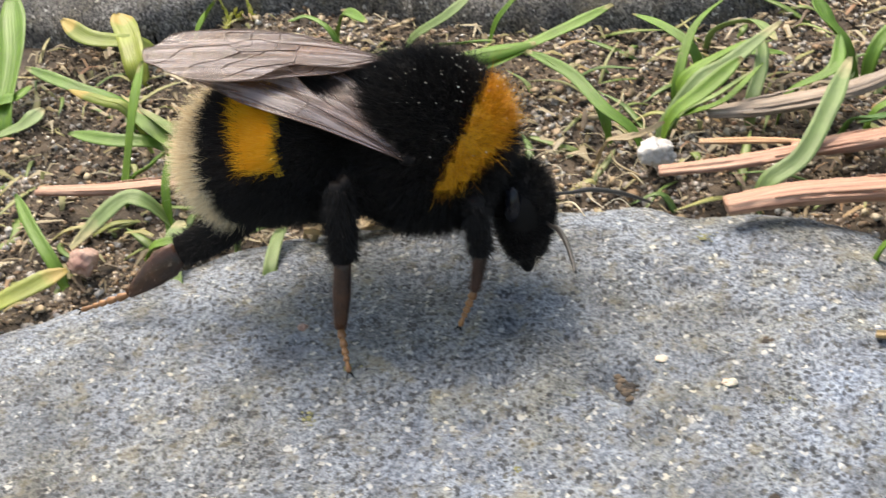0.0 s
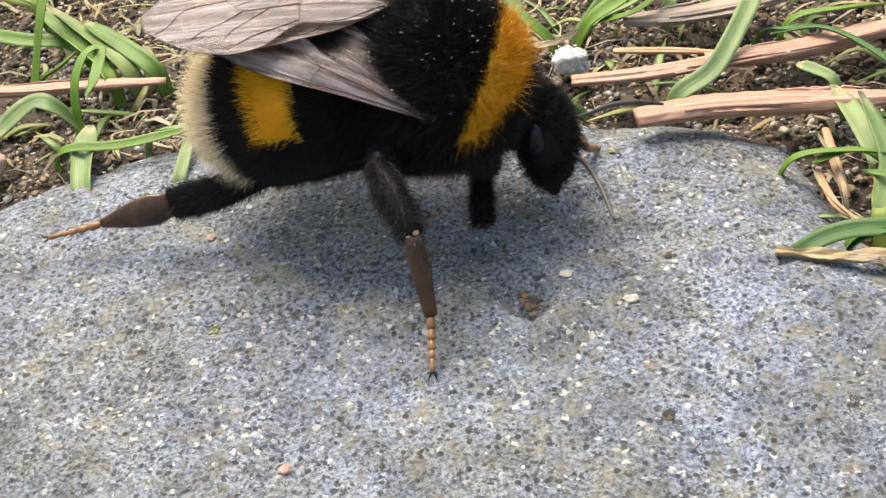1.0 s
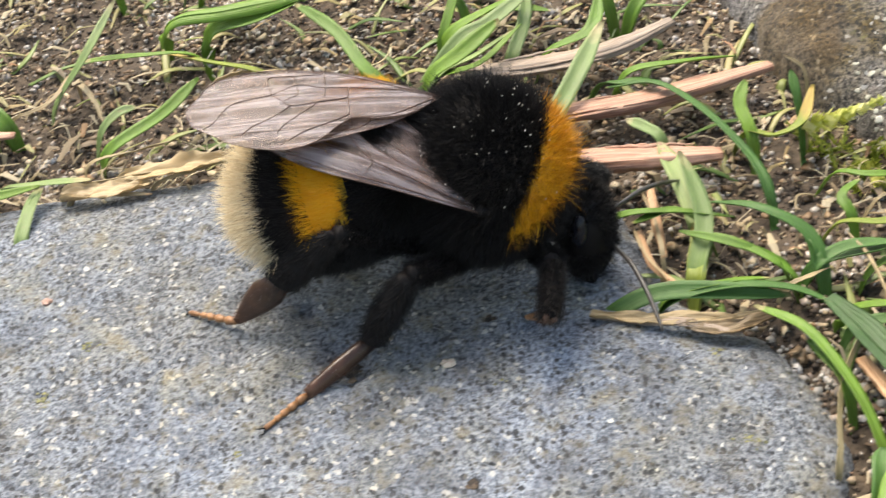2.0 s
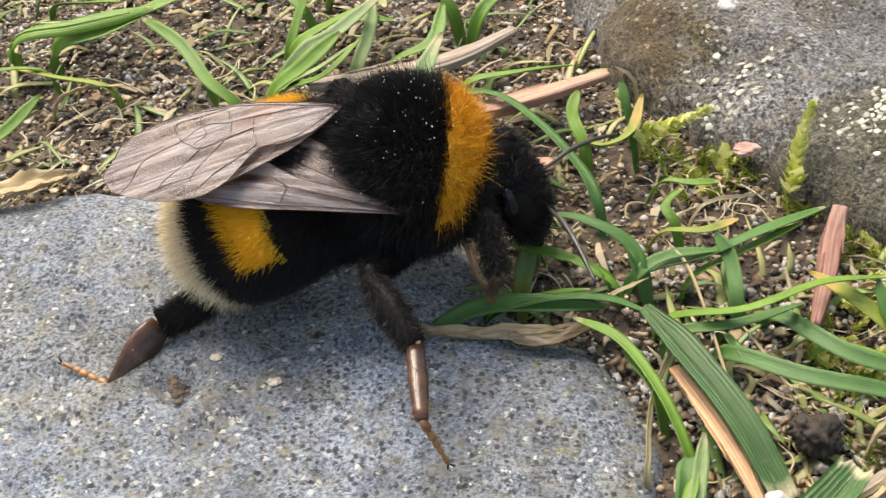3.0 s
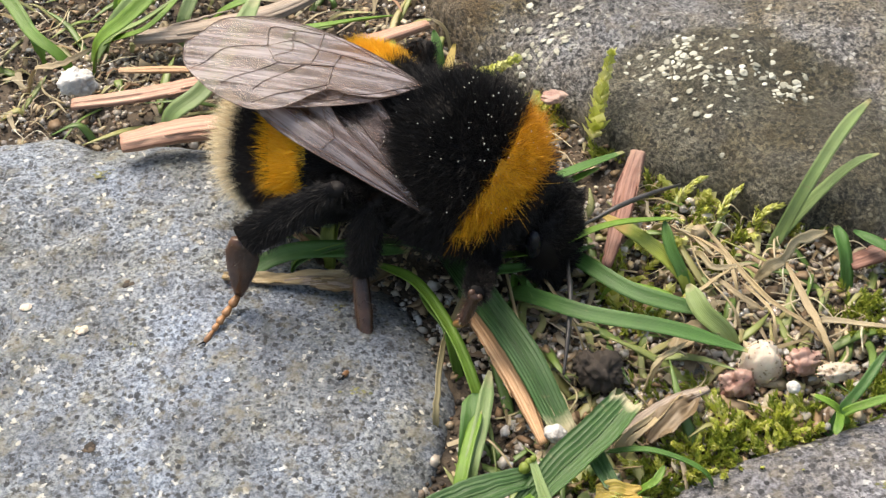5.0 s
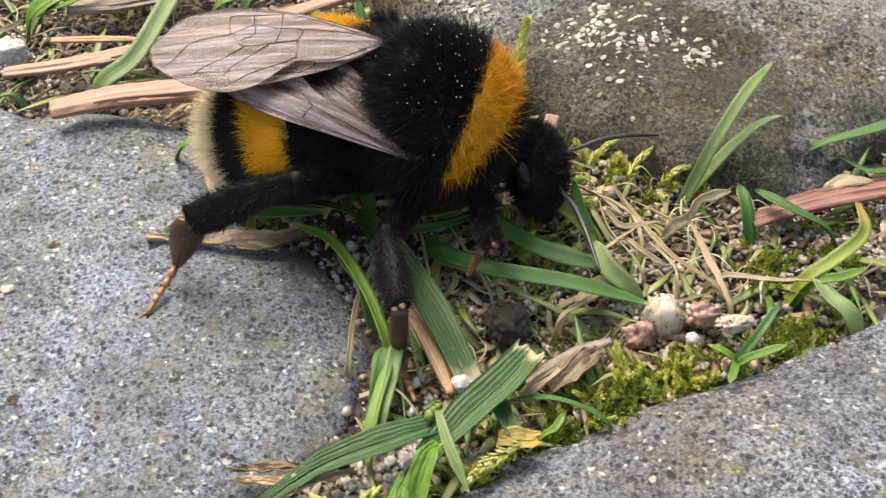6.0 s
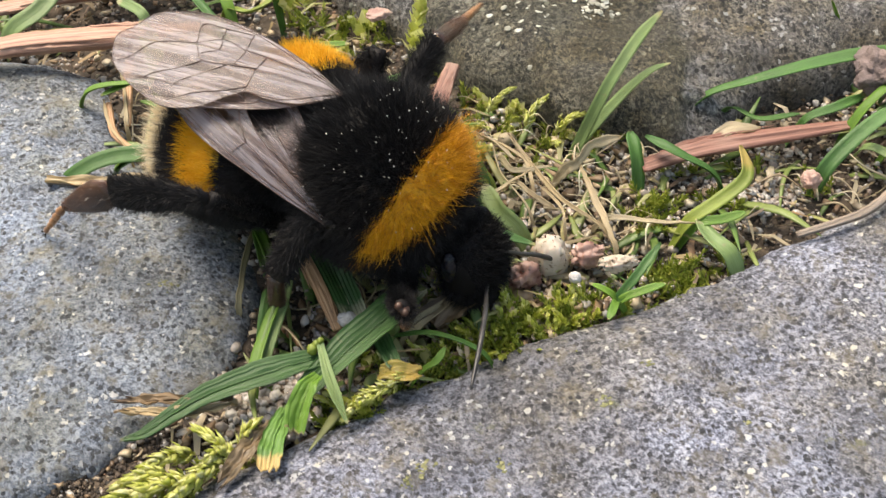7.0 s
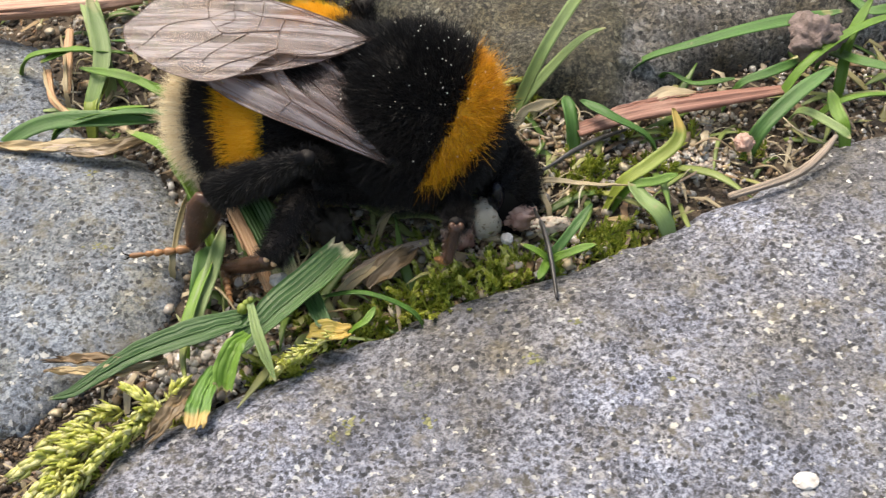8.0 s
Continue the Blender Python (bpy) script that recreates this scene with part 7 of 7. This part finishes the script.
STEPS = {
    ("front", "right"): [
        (0, 2.8, 4.6, 7.7, 2.9, 4, 4.7, 2.3, 4.4, 2.4, 1.1, 3.8, 0.4),
        (0.5, 2.6, 8.9, 2.6, 3.6, 5.9, 1.6, 2.9, 6.8, -0.2, 1.7, 4.7, 0.3),
        (1, 6.9, 7, 2, 6.9, 4.6, 0.2, 5.8, 6.6, -0.3, 4, 5.7, 0.3),
        (1.5, 14.6, 2.5, 7.1, 15, 2.3, 4.1, 14.2, 3.2, 2.2, 13.1, 2.4, 0.4),
        (2, 18.7, 1.1, 3.7, 18.8, -1.7, 4, 18.3, -0.3, 1.9, 17.5, 1.3, 0.3),
        (2.2, 19.2, 1, 3.7, 19.2, -1.8, 4, 18.7, -0.8, 1.8, 18.1, 0.8, 0.1),
        (3.3, 27.1, 3.1, 6.5, 27.9, 1.1, 4.7, 27.5, 1.9, 2.6, 27.2, 2.6, 0.4),
        (3.5, 29.6, 3.1, 6.8, 30.7, 2, 4.5, 30, 2.7, 2.5, 29.5, 2.6, 0.4),
        (4, 30.8, 1.6, 4.5, 31.1, -1.5, 4.3, 30.6, -0.6, 2.4, 30.1, 0.2, 0.4),
        (4.2, 31.4, 0.3, 4.6, 31.9, -2.9, 3.9, 31.2, -1.7, 2.2, 30.4, -1, 0.4),
        (5.3, 33.4, -3.7, 2.9, 32.7, -6.6, 3.9, 32.3, -5.6, 2, 31.8, -4.2, 0.3),
        (5.5, 33.2, -3.2, 3.2, 33.1, -6.1, 3.7, 32.5, -4.9, 2, 31.8, -3.5, 0.3),
        (6, 37.6, -3.6, 3.5, 37.8, -6.4, 4.4, 37, -5.2, 2.6, 36.5, -4.5, 0.4),
        (6.5, 38.3, -7.7, 3, 38.7, -10.6, 4.2, 38.2, -9.8, 2.3, 38, -8.8, 0.4),
        (7, 37.6, -12.2, 2.1, 38, -14.5, 4.1, 38, -13.2, 2.2, 37.9, -11.9, 0.4),
        (7.5, 40.5, -10.5, 2.9, 40.1, -13.1, 4.4, 39.9, -12.2, 2.4, 39.8, -11, 0.4),
        (8, 44.3, -10.1, 2.7, 43.4, -13, 3.7, 43.2, -12, 1.8, 42.8, -10.7, 0.2),
    ],
    ("mid", "right"): [
        (0, -3.3, 4.1, 9.3, -3.8, 3.8, 5.2, -4.6, 3.5, 1.4, -4, 0.8, 0.4),
        (0.5, -3, 6.7, 7.3, -2.6, 2.6, 7, -3.2, 1.1, 3.2, -4.3, 0.5, 0.4),
        (0.55, -3, 6.8, 7.3, -2.7, 2.7, 7, -3.2, 1.2, 3.2, -4.3, 0.5, 0.4),
        (0.8, 2.6, 1.7, 6.8, 4.3, -1.8, 5.3, 4.7, -3.1, 1.6, 4.7, -5.7, 0.3),
        (1, 2.6, 1.6, 6.9, 4.3, -1.9, 5.4, 4.7, -3.2, 1.7, 4.7, -5.7, 0.3),
        (1.5, 8.6, 0.6, 6.5, 7.9, -3.4, 5.8, 6, -4.9, 2.7, 4.4, -5.8, 0.3),
        (2, 12.4, -0.1, 4.9, 10.2, -0.5, 1.3, 7.1, -2.7, 0.3, 5.1, -4.8, 0.3),
        (2.1, 12.4, 0.2, 4.6, 10.1, -0.3, 1.1, 7.1, -2.7, 0.3, 5.1, -4.8, 0.3),
        (2.2, 13.4, 1.8, 6.4, 14.7, -2.2, 6.4, 15.2, -5.3, 4.2, 13.8, -6.1, 1.8),
        (3.3, 21.5, 0.2, 5, 22.5, -3.6, 3.5, 22, -7.5, 3.2, 22.5, -8.2, 0.4),
        (3.5, 25.1, 0.2, 4.7, 24, -3.9, 4, 22.6, -5.1, 0.7, 22.2, -8, 0.1),
        (4, 25.2, 0.3, 4, 24.6, -3.8, 3.7, 22.8, -5.3, 0.5, 22.2, -8.1, 0.3),
        (4.2, 26, -0.3, 3.8, 24.9, -4.3, 3.6, 22.9, -5.4, 0.3, 22.1, -8.1, 0.4),
        (5.3, 29.2, -0.8, 6, 29.8, -0.4, 1.9, 30.4, -3.2, -0.7, 29.8, -5.9, 0.1),
        (5.4, 30.3, -3.9, 4.1, 31.5, -7.9, 3.5, 31.8, -8, -0.4, 32.8, -10.8, -0.7),
        (5.5, 30.3, -3.9, 4.1, 31.5, -7.9, 3.5, 31.8, -8, -0.4, 32.8, -10.8, -0.7),
        (6, 33, -4.1, 3.6, 33, -8.1, 3.3, 32.7, -8.5, -0.7, 33.3, -11.2, -0.7),
        (6.5, 33.1, -5.6, 3.9, 33.4, -9.6, 2.9, 32.5, -9.4, -0.9, 33.3, -12.1, -0.3),
        (7, 34.5, -9.1, 6.2, 32.6, -9.7, 2.7, 32, -9, -1, 33.2, -11.7, -0.5),
        (7.5, 34, -6.4, 1.9, 32.9, -10.5, 2.5, 32.9, -9, -1.1, 33.3, -11.8, -0.2),
        (8, 38, -7.6, 2.5, 35.5, -10.7, 1.9, 32.8, -9, -0.6, 33.1, -11.8, -0.4),
    ],
    ("hind", "right"): [
        (0, -8.6, 8.5, 5.5, -13.6, 8.5, 3.6, -16.3, 7.3, 1.1, -19.6, 7.5, 0.7),
        (0.5, -7.9, 9.8, 4.2, -12.5, 7.4, 3.1, -14.3, 5.5, 0.4, -17.5, 5.1, 0.4),
        (1, -3.4, 6.3, 3.5, -8.8, 5.2, 2.9, -12.3, 4.4, 1.4, -15.7, 4.5, 1.4),
        (1.1, -3.1, 5.2, 4.3, -8.6, 4.7, 3.3, -12.2, 4.2, 1.6, -15.7, 4.5, 1.4),
        (1.5, 6.1, 0.8, 9.6, 2.4, 1.8, 5.8, 1.1, 2.1, 2.2, -2.1, 3, 1.9),
        (1.62, 10, -0.4, 8, 6.3, 1.3, 4.2, 3.6, 1.7, 0.9, 0.5, 3.5, 0.4),
        (2, 10.1, 0.4, 7.5, 6.3, 1.7, 3.8, 3.6, 2, 0.7, 0.5, 3.5, 0.4),
        (2.2, 10.2, 0.8, 7, 6.4, 2.7, 3.6, 3.6, 1.9, 0.8, 0.4, 3.2, 0.5),
        (3.3, 16, 4.6, 1.3, 10.9, 2.6, 0.9, 8.3, -0.1, 0.2, 5.3, 1, 0.5),
        (3.5, 19.6, 1.8, 5.1, 14.6, 1.4, 3.1, 12, 0.3, 0.3, 9, 1.7, 0.4),
        (4, 22.4, 0.4, 6.2, 17.5, 0.3, 4.2, 15.7, -0.4, 0.9, 12.7, 0.5, 0.3),
        (4.2, 23, -0.1, 5.9, 18, 0.2, 4, 16.1, -0.4, 0.8, 13, 0.4, 0.3),
        (5.3, 27.6, -1.5, 7.5, 23.2, -1.8, 4.6, 22.7, -1.8, 0.9, 20.9, -4.4, 0.3),
        (5.5, 27.9, -1.6, 7.4, 23.3, -2.6, 5.1, 23, -2.2, 1.3, 20.9, -4.5, 0.3),
        (6, 28.8, -2.4, 6.2, 23.7, -2.7, 4.6, 22.4, -2, 1.1, 20.7, -4.6, 0.3),
        (6.5, 30.1, -4.9, 5.5, 25.6, -2.8, 3.7, 22.2, -2.8, 2.2, 19.6, -3, 0.3),
        (7, 30, -7.8, 5.9, 25.3, -5.4, 4.9, 22.5, -3.9, 2.9, 20.8, -2.9, 0.3),
        (7.1, 30, -7.7, 5.8, 25.3, -5.4, 4.9, 22.5, -3.8, 2.8, 20.8, -2.9, 0.3),
        (7.5, 32.5, -8.3, 6.8, 28.2, -5.3, 5.8, 24.4, -4.8, 5.6, 22.2, -2.5, 5.3),
        (7.65, 37.3, -9.7, 6.6, 32.7, -8.8, 4, 31.3, -8.4, 0.5, 28.1, -8.2, 0.3),
        (8, 37.3, -9.1, 6.1, 32.7, -8.3, 3.6, 31.3, -8, 0.1, 28.1, -8.2, 0.3),
    ],
    ("front", "left"): [
        (0, 4.0, 12.7, 4.4, 4.6, 13.5, 1.6, 4.3, 12.2, -0.3, 2.6, 13.7, -0.2),
        (0.5, 6.6, 11.0, 3.5, 9.0, 9.4, 2.7, 9.0, 11.0, 1.1, 9.0, 12.8, -0.3),
        (1, 9.9, 10.7, 4.5, 11.2, 11.1, 1.9, 12.3, 9.2, 1.1, 13.0, 10.9, -0.2),
        (1.5, 15.3, 11.8, 5.1, 15.8, 13.0, 2.4, 15.4, 11.8, 0.5, 14.0, 13.5, -0.2),
        (2, 20.7, 8.7, 3.6, 22.1, 10.1, 1.3, 21.9, 8.5, -0.3, 21.0, 10.6, -0.2),
        (2.2, 21.5, 8.6, 3.6, 22.7, 9.9, 1.2, 22.0, 8.3, -0.3, 21.5, 10.6, -0.2),
        (3.3, 28.0, 10.0, 5.9, 29.6, 11.2, 3.6, 28.4, 10.8, 1.7, 29.0, 12.0, -0.2),
        (3.5, 31.0, 11.2, 5.5, 32.4, 12.5, 3.2, 31.7, 11.5, 1.3, 31.6, 13.3, -0.2),
        (4, 34.5, 5.0, 3.5, 36.7, 3.1, 2.6, 36.8, 4.8, 1.0, 37.5, 6.3, -0.5),
        (4.2, 35.3, 5.2, 4.7, 36.4, 6.1, 2.1, 36.0, 5.2, -0.0, 35.1, 7.3, -0.2),
        (5.3, 37.5, 0.6, 4.8, 39.4, 0.5, 2.6, 39.5, 1.8, 0.7, 40.3, 3.4, -0.7),
        (5.5, 38.4, 2.0, 3.5, 39.8, 1.8, 0.9, 40.4, 3.7, -0.3, 38.6, 2.3, -0.2),
        (6, 39.3, 2.6, 4.5, 40.5, 3.5, 1.9, 40.2, 2.6, -0.2, 39.3, 4.7, -0.2),
        (6.5, 41.8, -3.2, 4.0, 43.7, -2.8, 1.7, 43.8, -4.0, -0.3, 43.1, -1.8, -0.2),
        (7, 41.5, -7.9, 4.3, 42.5, -7.9, 1.4, 43.4, -6.7, -0.3, 41.1, -6.8, -0.2),
        (7.5, 42.8, -5.5, 3.9, 44.4, -5.3, 1.4, 45.6, -4.4, -0.3, 43.3, -4.3, -0.2),
        (8, 46.3, -4.7, 3.9, 47.5, -4.5, 1.1, 48.2, -2.8, -0.3, 46.1, -3.7, -0.2),
    ],
    ("mid", "left"): [
        (0, -0.3, 15.5, 5.7, -1.2, 15.8, 1.7, 1.6, 17.7, -0.3, -1.3, 17.9, -0.2),
        (0.5, 0.7, 15.8, 5.6, 0.1, 16.8, 1.7, 3.0, 18.5, -0.3, 0.1, 19.1, -0.2),
        (1, 5.1, 13.3, 6.0, 4.6, 14.5, 2.1, 7.3, 15.9, -0.3, 4.6, 16.9, -0.2),
        (1.5, 10.4, 13.8, 6.1, 9.7, 15.1, 2.3, 12.2, 16.6, -0.3, 9.4, 17.5, -0.2),
        (2, 15.6, 11.3, 4.8, 14.9, 12.1, 0.8, 17.5, 14.8, -0.3, 14.6, 14.5, -0.2),
        (2.2, 16.3, 11.3, 4.7, 15.5, 12.1, 0.8, 17.9, 14.9, -0.3, 15.0, 14.4, -0.2),
        (3.3, 23.3, 12.4, 5.9, 23.7, 14.0, 2.2, 26.9, 15.6, 0.5, 24.2, 16.6, -0.2),
        (3.5, 26.3, 13.5, 5.8, 27.0, 15.1, 2.0, 30.0, 16.1, -0.2, 27.6, 17.7, -0.2),
        (4, 28.8, 10.4, 5.2, 28.3, 11.6, 1.4, 31.2, 13.7, -0.3, 28.3, 14.2, -0.2),
        (4.2, 31.5, 8.9, 5.3, 31.6, 10.1, 1.4, 35.0, 11.1, -0.3, 32.4, 12.4, -0.2),
        (5.3, 35.3, 6.1, 4.4, 35.3, 6.8, 0.4, 39.0, 7.7, -0.3, 36.4, 8.9, -0.2),
        (5.5, 35.0, 6.4, 4.6, 34.9, 7.2, 0.6, 38.5, 8.4, -0.3, 35.7, 9.4, -0.2),
        (6, 37.1, 6.8, 5.0, 37.3, 8.0, 1.1, 40.7, 9.1, -0.3, 38.1, 10.3, -0.2),
        (6.5, 39.9, 2.0, 4.7, 40.0, 2.9, 0.7, 43.6, 3.9, -0.3, 41.0, 5.1, -0.2),
        (6.8, 40.4, -0.9, 4.8, 39.7, 2.3, 2.3, 37.7, 4.5, 4.9, 38.7, 7.0, 3.9),
        (7, 38.9, -3.3, 6.5, 41.3, -0.2, 7.6, 43.0, 3.0, 6.2, 44.3, 5.4, 5.4),
        (7.2, 39.5, -2.6, 6.3, 42.5, -0.1, 4.9, 44.8, 2.4, 3.2, 46.9, 4.1, 2.0),
        (7.4, 40.2, -3.5, 7.2, 42.0, -1.1, 4.5, 42.9, 0.6, 1.1, 44.0, 1.9, -1.1),
        (7.5, 40.8, -0.4, 5.1, 40.8, 1.2, 1.3, 44.2, 2.2, -0.3, 41.7, 3.7, -0.2),
        (8, 44.6, -0.4, 4.6, 45.1, 0.8, 0.7, 48.8, 1.6, -0.3, 46.3, 3.2, -0.2),
    ],
    ("hind", "left"): [
        (0, -4.1, 16.4, 7.7, -8.3, 15.6, 4.6, -10.7, 16.2, 1.7, -13.0, 17.4, -0.2),
        (0.5, -2.0, 17.1, 7.2, -5.5, 16.6, 3.3, -6.5, 17.5, -0.3, -9.2, 19.2, -0.2),
        (1, 1.2, 14.0, 7.6, -2.7, 13.6, 4.1, -4.6, 14.5, 0.9, -7.3, 15.8, -0.2),
        (1.5, 7.4, 14.4, 7.8, 3.9, 13.3, 3.9, 2.7, 14.2, 0.5, -0.3, 15.2, -0.2),
        (2, 12.0, 11.9, 6.5, 8.2, 11.3, 2.9, 6.4, 12.3, -0.3, 3.4, 13.5, -0.2),
        (2.2, 13.5, 12.2, 6.5, 9.9, 11.1, 2.8, 8.6, 13.0, -0.3, 5.5, 13.7, -0.2),
        (3.3, 20.0, 13.2, 6.8, 17.5, 12.3, 2.2, 17.4, 15.2, -0.3, 14.2, 15.2, -0.2),
        (3.5, 22.3, 14.1, 6.4, 19.6, 12.9, 2.0, 18.7, 15.8, -0.3, 15.5, 15.6, -0.2),
        (4, 26.1, 11.5, 6.8, 22.5, 11.1, 2.9, 21.7, 13.0, -0.3, 18.7, 14.2, -0.2),
        (4.2, 28.7, 10.6, 6.7, 25.3, 10.4, 2.6, 25.2, 12.8, -0.3, 22.3, 14.0, -0.2),
        (5.3, 32.3, 8.3, 6.2, 28.4, 9.0, 2.7, 27.5, 11.1, -0.3, 25.0, 13.2, -0.2),
        (5.5, 31.7, 8.4, 6.3, 27.9, 9.3, 2.7, 26.6, 11.3, -0.3, 24.3, 13.4, -0.2),
        (6, 34.3, 8.4, 6.3, 31.0, 8.0, 2.2, 31.0, 10.9, -0.3, 27.9, 11.8, -0.2),
        (6.5, 36.9, 4.2, 6.0, 33.5, 4.6, 2.0, 33.1, 7.6, -0.3, 30.3, 9.1, -0.2),
        (7, 38.2, -0.4, 6.3, 34.9, 0.5, 2.2, 35.4, 3.3, -0.3, 32.9, 5.2, -0.2),
        (7.5, 38.3, 1.6, 6.7, 34.9, 2.8, 2.8, 34.5, 4.9, -0.3, 32.1, 7.1, -0.2),
        (8, 41.0, 1.4, 5.9, 37.7, 1.7, 1.8, 37.3, 4.8, -0.3, 34.3, 5.9, -0.2),
    ],
}
FEELERS = {
    "right": [
        (0, 7.7, -6.8, -2.4),
        (0.5, 7.7, -6.5, -2.4),
        (1, 8.0, -6.7, -2.4),
        (1.5, 8.4, -6.6, -3.7),
        (2, 7.9, -6.8, -3.5),
        (2.2, 7.3, -6.6, -5.5),
        (3.3, 7.6, -6.9, -2.4),
        (3.5, 7.7, -6.9, -3.7),
        (4, 8.5, -6.4, -5.6),
        (4.2, 7.3, -7.0, -3.9),
        (5.3, 7.8, -6.7, -4.4),
        (5.5, 8.0, -6.2, -5.4),
        (6, 8.6, -6.5, -2.9),
        (6.5, 7.6, -6.7, -4.6),
        (7, 8.1, -6.7, -2.5),
        (7.5, 7.8, -6.7, -1.6),
        (8, 8.0, -6.9, -3.4),
    ],
    "left": [
        (0, 10.8, 4.4, -4.1),
        (0.5, 11.1, 4.2, -2.2),
        (1, 10.2, 4.9, -4.4),
        (1.5, 9.3, 6.0, -3.4),
        (2, 9.7, 5.5, -4.1),
        (2.2, 10.0, 4.7, -4.9),
        (3.3, 9.9, 5.2, -4.5),
        (3.5, 10.0, 5.2, -4.3),
        (4, 10.3, 5.1, -3.9),
        (4.2, 10.9, 4.5, -3.4),
        (5.3, 9.2, 6.1, -2.9),
        (5.5, 9.2, 6.1, -3.3),
        (6, 10.1, 5.0, -4.5),
        (6.5, 9.9, 5.3, -4.2),
        (7, 7.6, 3.6, -5.8),
        (7.5, 8.5, 4.2, -5.0),
        (8, 9.1, 5.3, -4.0),
    ],
}

# the head bows: along, up, degrees
NOD = [(0, 0, 0, 0), (7, 0, 0, 0), (7.5, -0.05, -0.25, 2), (8, 0.0, -0.6, 3)]


def glide(t, rows):
    """The rows' numbers at t, on a smooth line through them."""
    ts = np.array([r[0] for r in rows], float)
    v = np.array([r[1:] for r in rows], float)
    k = int(np.clip(np.searchsorted(ts, t) - 1, 0, len(ts) - 2))
    h = ts[k + 1] - ts[k]
    s = (t - ts[k]) / h
    step = (v[k + 1] - v[k]) / h
    before = (v[k] - v[k - 1]) / (ts[k] - ts[k - 1]) if k else step
    after = (v[k + 2] - v[k + 1]) / (ts[k + 2] - ts[k + 1]) if k + 2 < len(ts) else step
    even = lambda a, b: np.where(a * b > 0, np.sign(a) * np.minimum(np.abs(a + b) / 2, 2 * np.minimum(np.abs(a), np.abs(b))), 0)
    m0, m1 = even(before, step), even(step, after)
    return (2 * s**3 - 3 * s**2 + 1) * v[k] + (s**3 - 2 * s**2 + s) * h * m0 + (3 * s**2 - 2 * s**3) * v[k + 1] + (s**3 - s**2) * h * m1


def bee_pose(t):
    x, y, z, rx, ry, rz = glide(t, BEE)
    return pose(x * MM, y * MM, z * MM, rx, ry, rz)


def chain(hip, joints, lengths):
    """Joint places with true segment lengths from hip to foot."""
    p = np.vstack([hip, joints])
    goal = p[-1].copy()
    for _ in range(12):
        p[-1] = goal
        for k in range(len(p) - 2, -1, -1):
            p[k] = p[k + 1] + unit(p[k] - p[k + 1]) * lengths[k]
        p[0] = hip
        for k in range(1, len(p)):
            p[k] = p[k - 1] + unit(p[k] - p[k - 1]) * lengths[k - 1]
    return p


def along_x(a, b, up):
    """A pose at a whose x axis points to b."""
    x = unit(np.asarray(b) - np.asarray(a))
    y = unit(np.cross(up, x))
    z = np.cross(x, y)
    m = Matrix([[x[i], y[i], z[i], a[i] * MM] for i in range(3)] + [[0, 0, 0, 1]])
    return m


def motions():
    times = [k / 10 for k in range(81)]
    bodies = {t: bee_pose(t) for t in times}
    walk(bee, [(t, bodies[t]) for t in times])
    for (kind, side), pieces in LEGS.items():
        flip = np.array([1, -1 if side == "left" else 1, 1])
        rows = {piece: [] for piece in pieces}
        for t in times:
            inv = np.array(bodies[t].inverted())
            joints = glide(t, STEPS[kind, side]).reshape(4, 3)
            local = joints @ inv[:3, :3].T + inv[:3, 3] / MM
            p = chain(np.array(HIPS[kind]) * flip, local, LEG_LENGTHS[kind])
            side_on = unit(np.array([0.15, -1.0, 0.35]) * flip)
            for k, piece in enumerate(pieces):
                rows[piece].append((t, along_x(p[k], p[k + 1], side_on)))
        for piece in pieces:
            walk(piece, rows[piece])
    nod = {t: glide(t, NOD) for t in times}
    walk(head, [(t, pose(nod[t][0] * MM, 0, nod[t][1] * MM, 0, nod[t][2], 0)) for t in times])
    for side, ob in ANTENNAE.items():
        base = np.array([5.75, -0.9, -3.2] if side == "right" else [5.85, 0.8, -2.5])
        walk(ob, [(t, along_x(base + (nod[t][0], 0, nod[t][1]), glide(t, FEELERS[side]), (0.3, 0.1, 1.0))) for t in times])


motions()
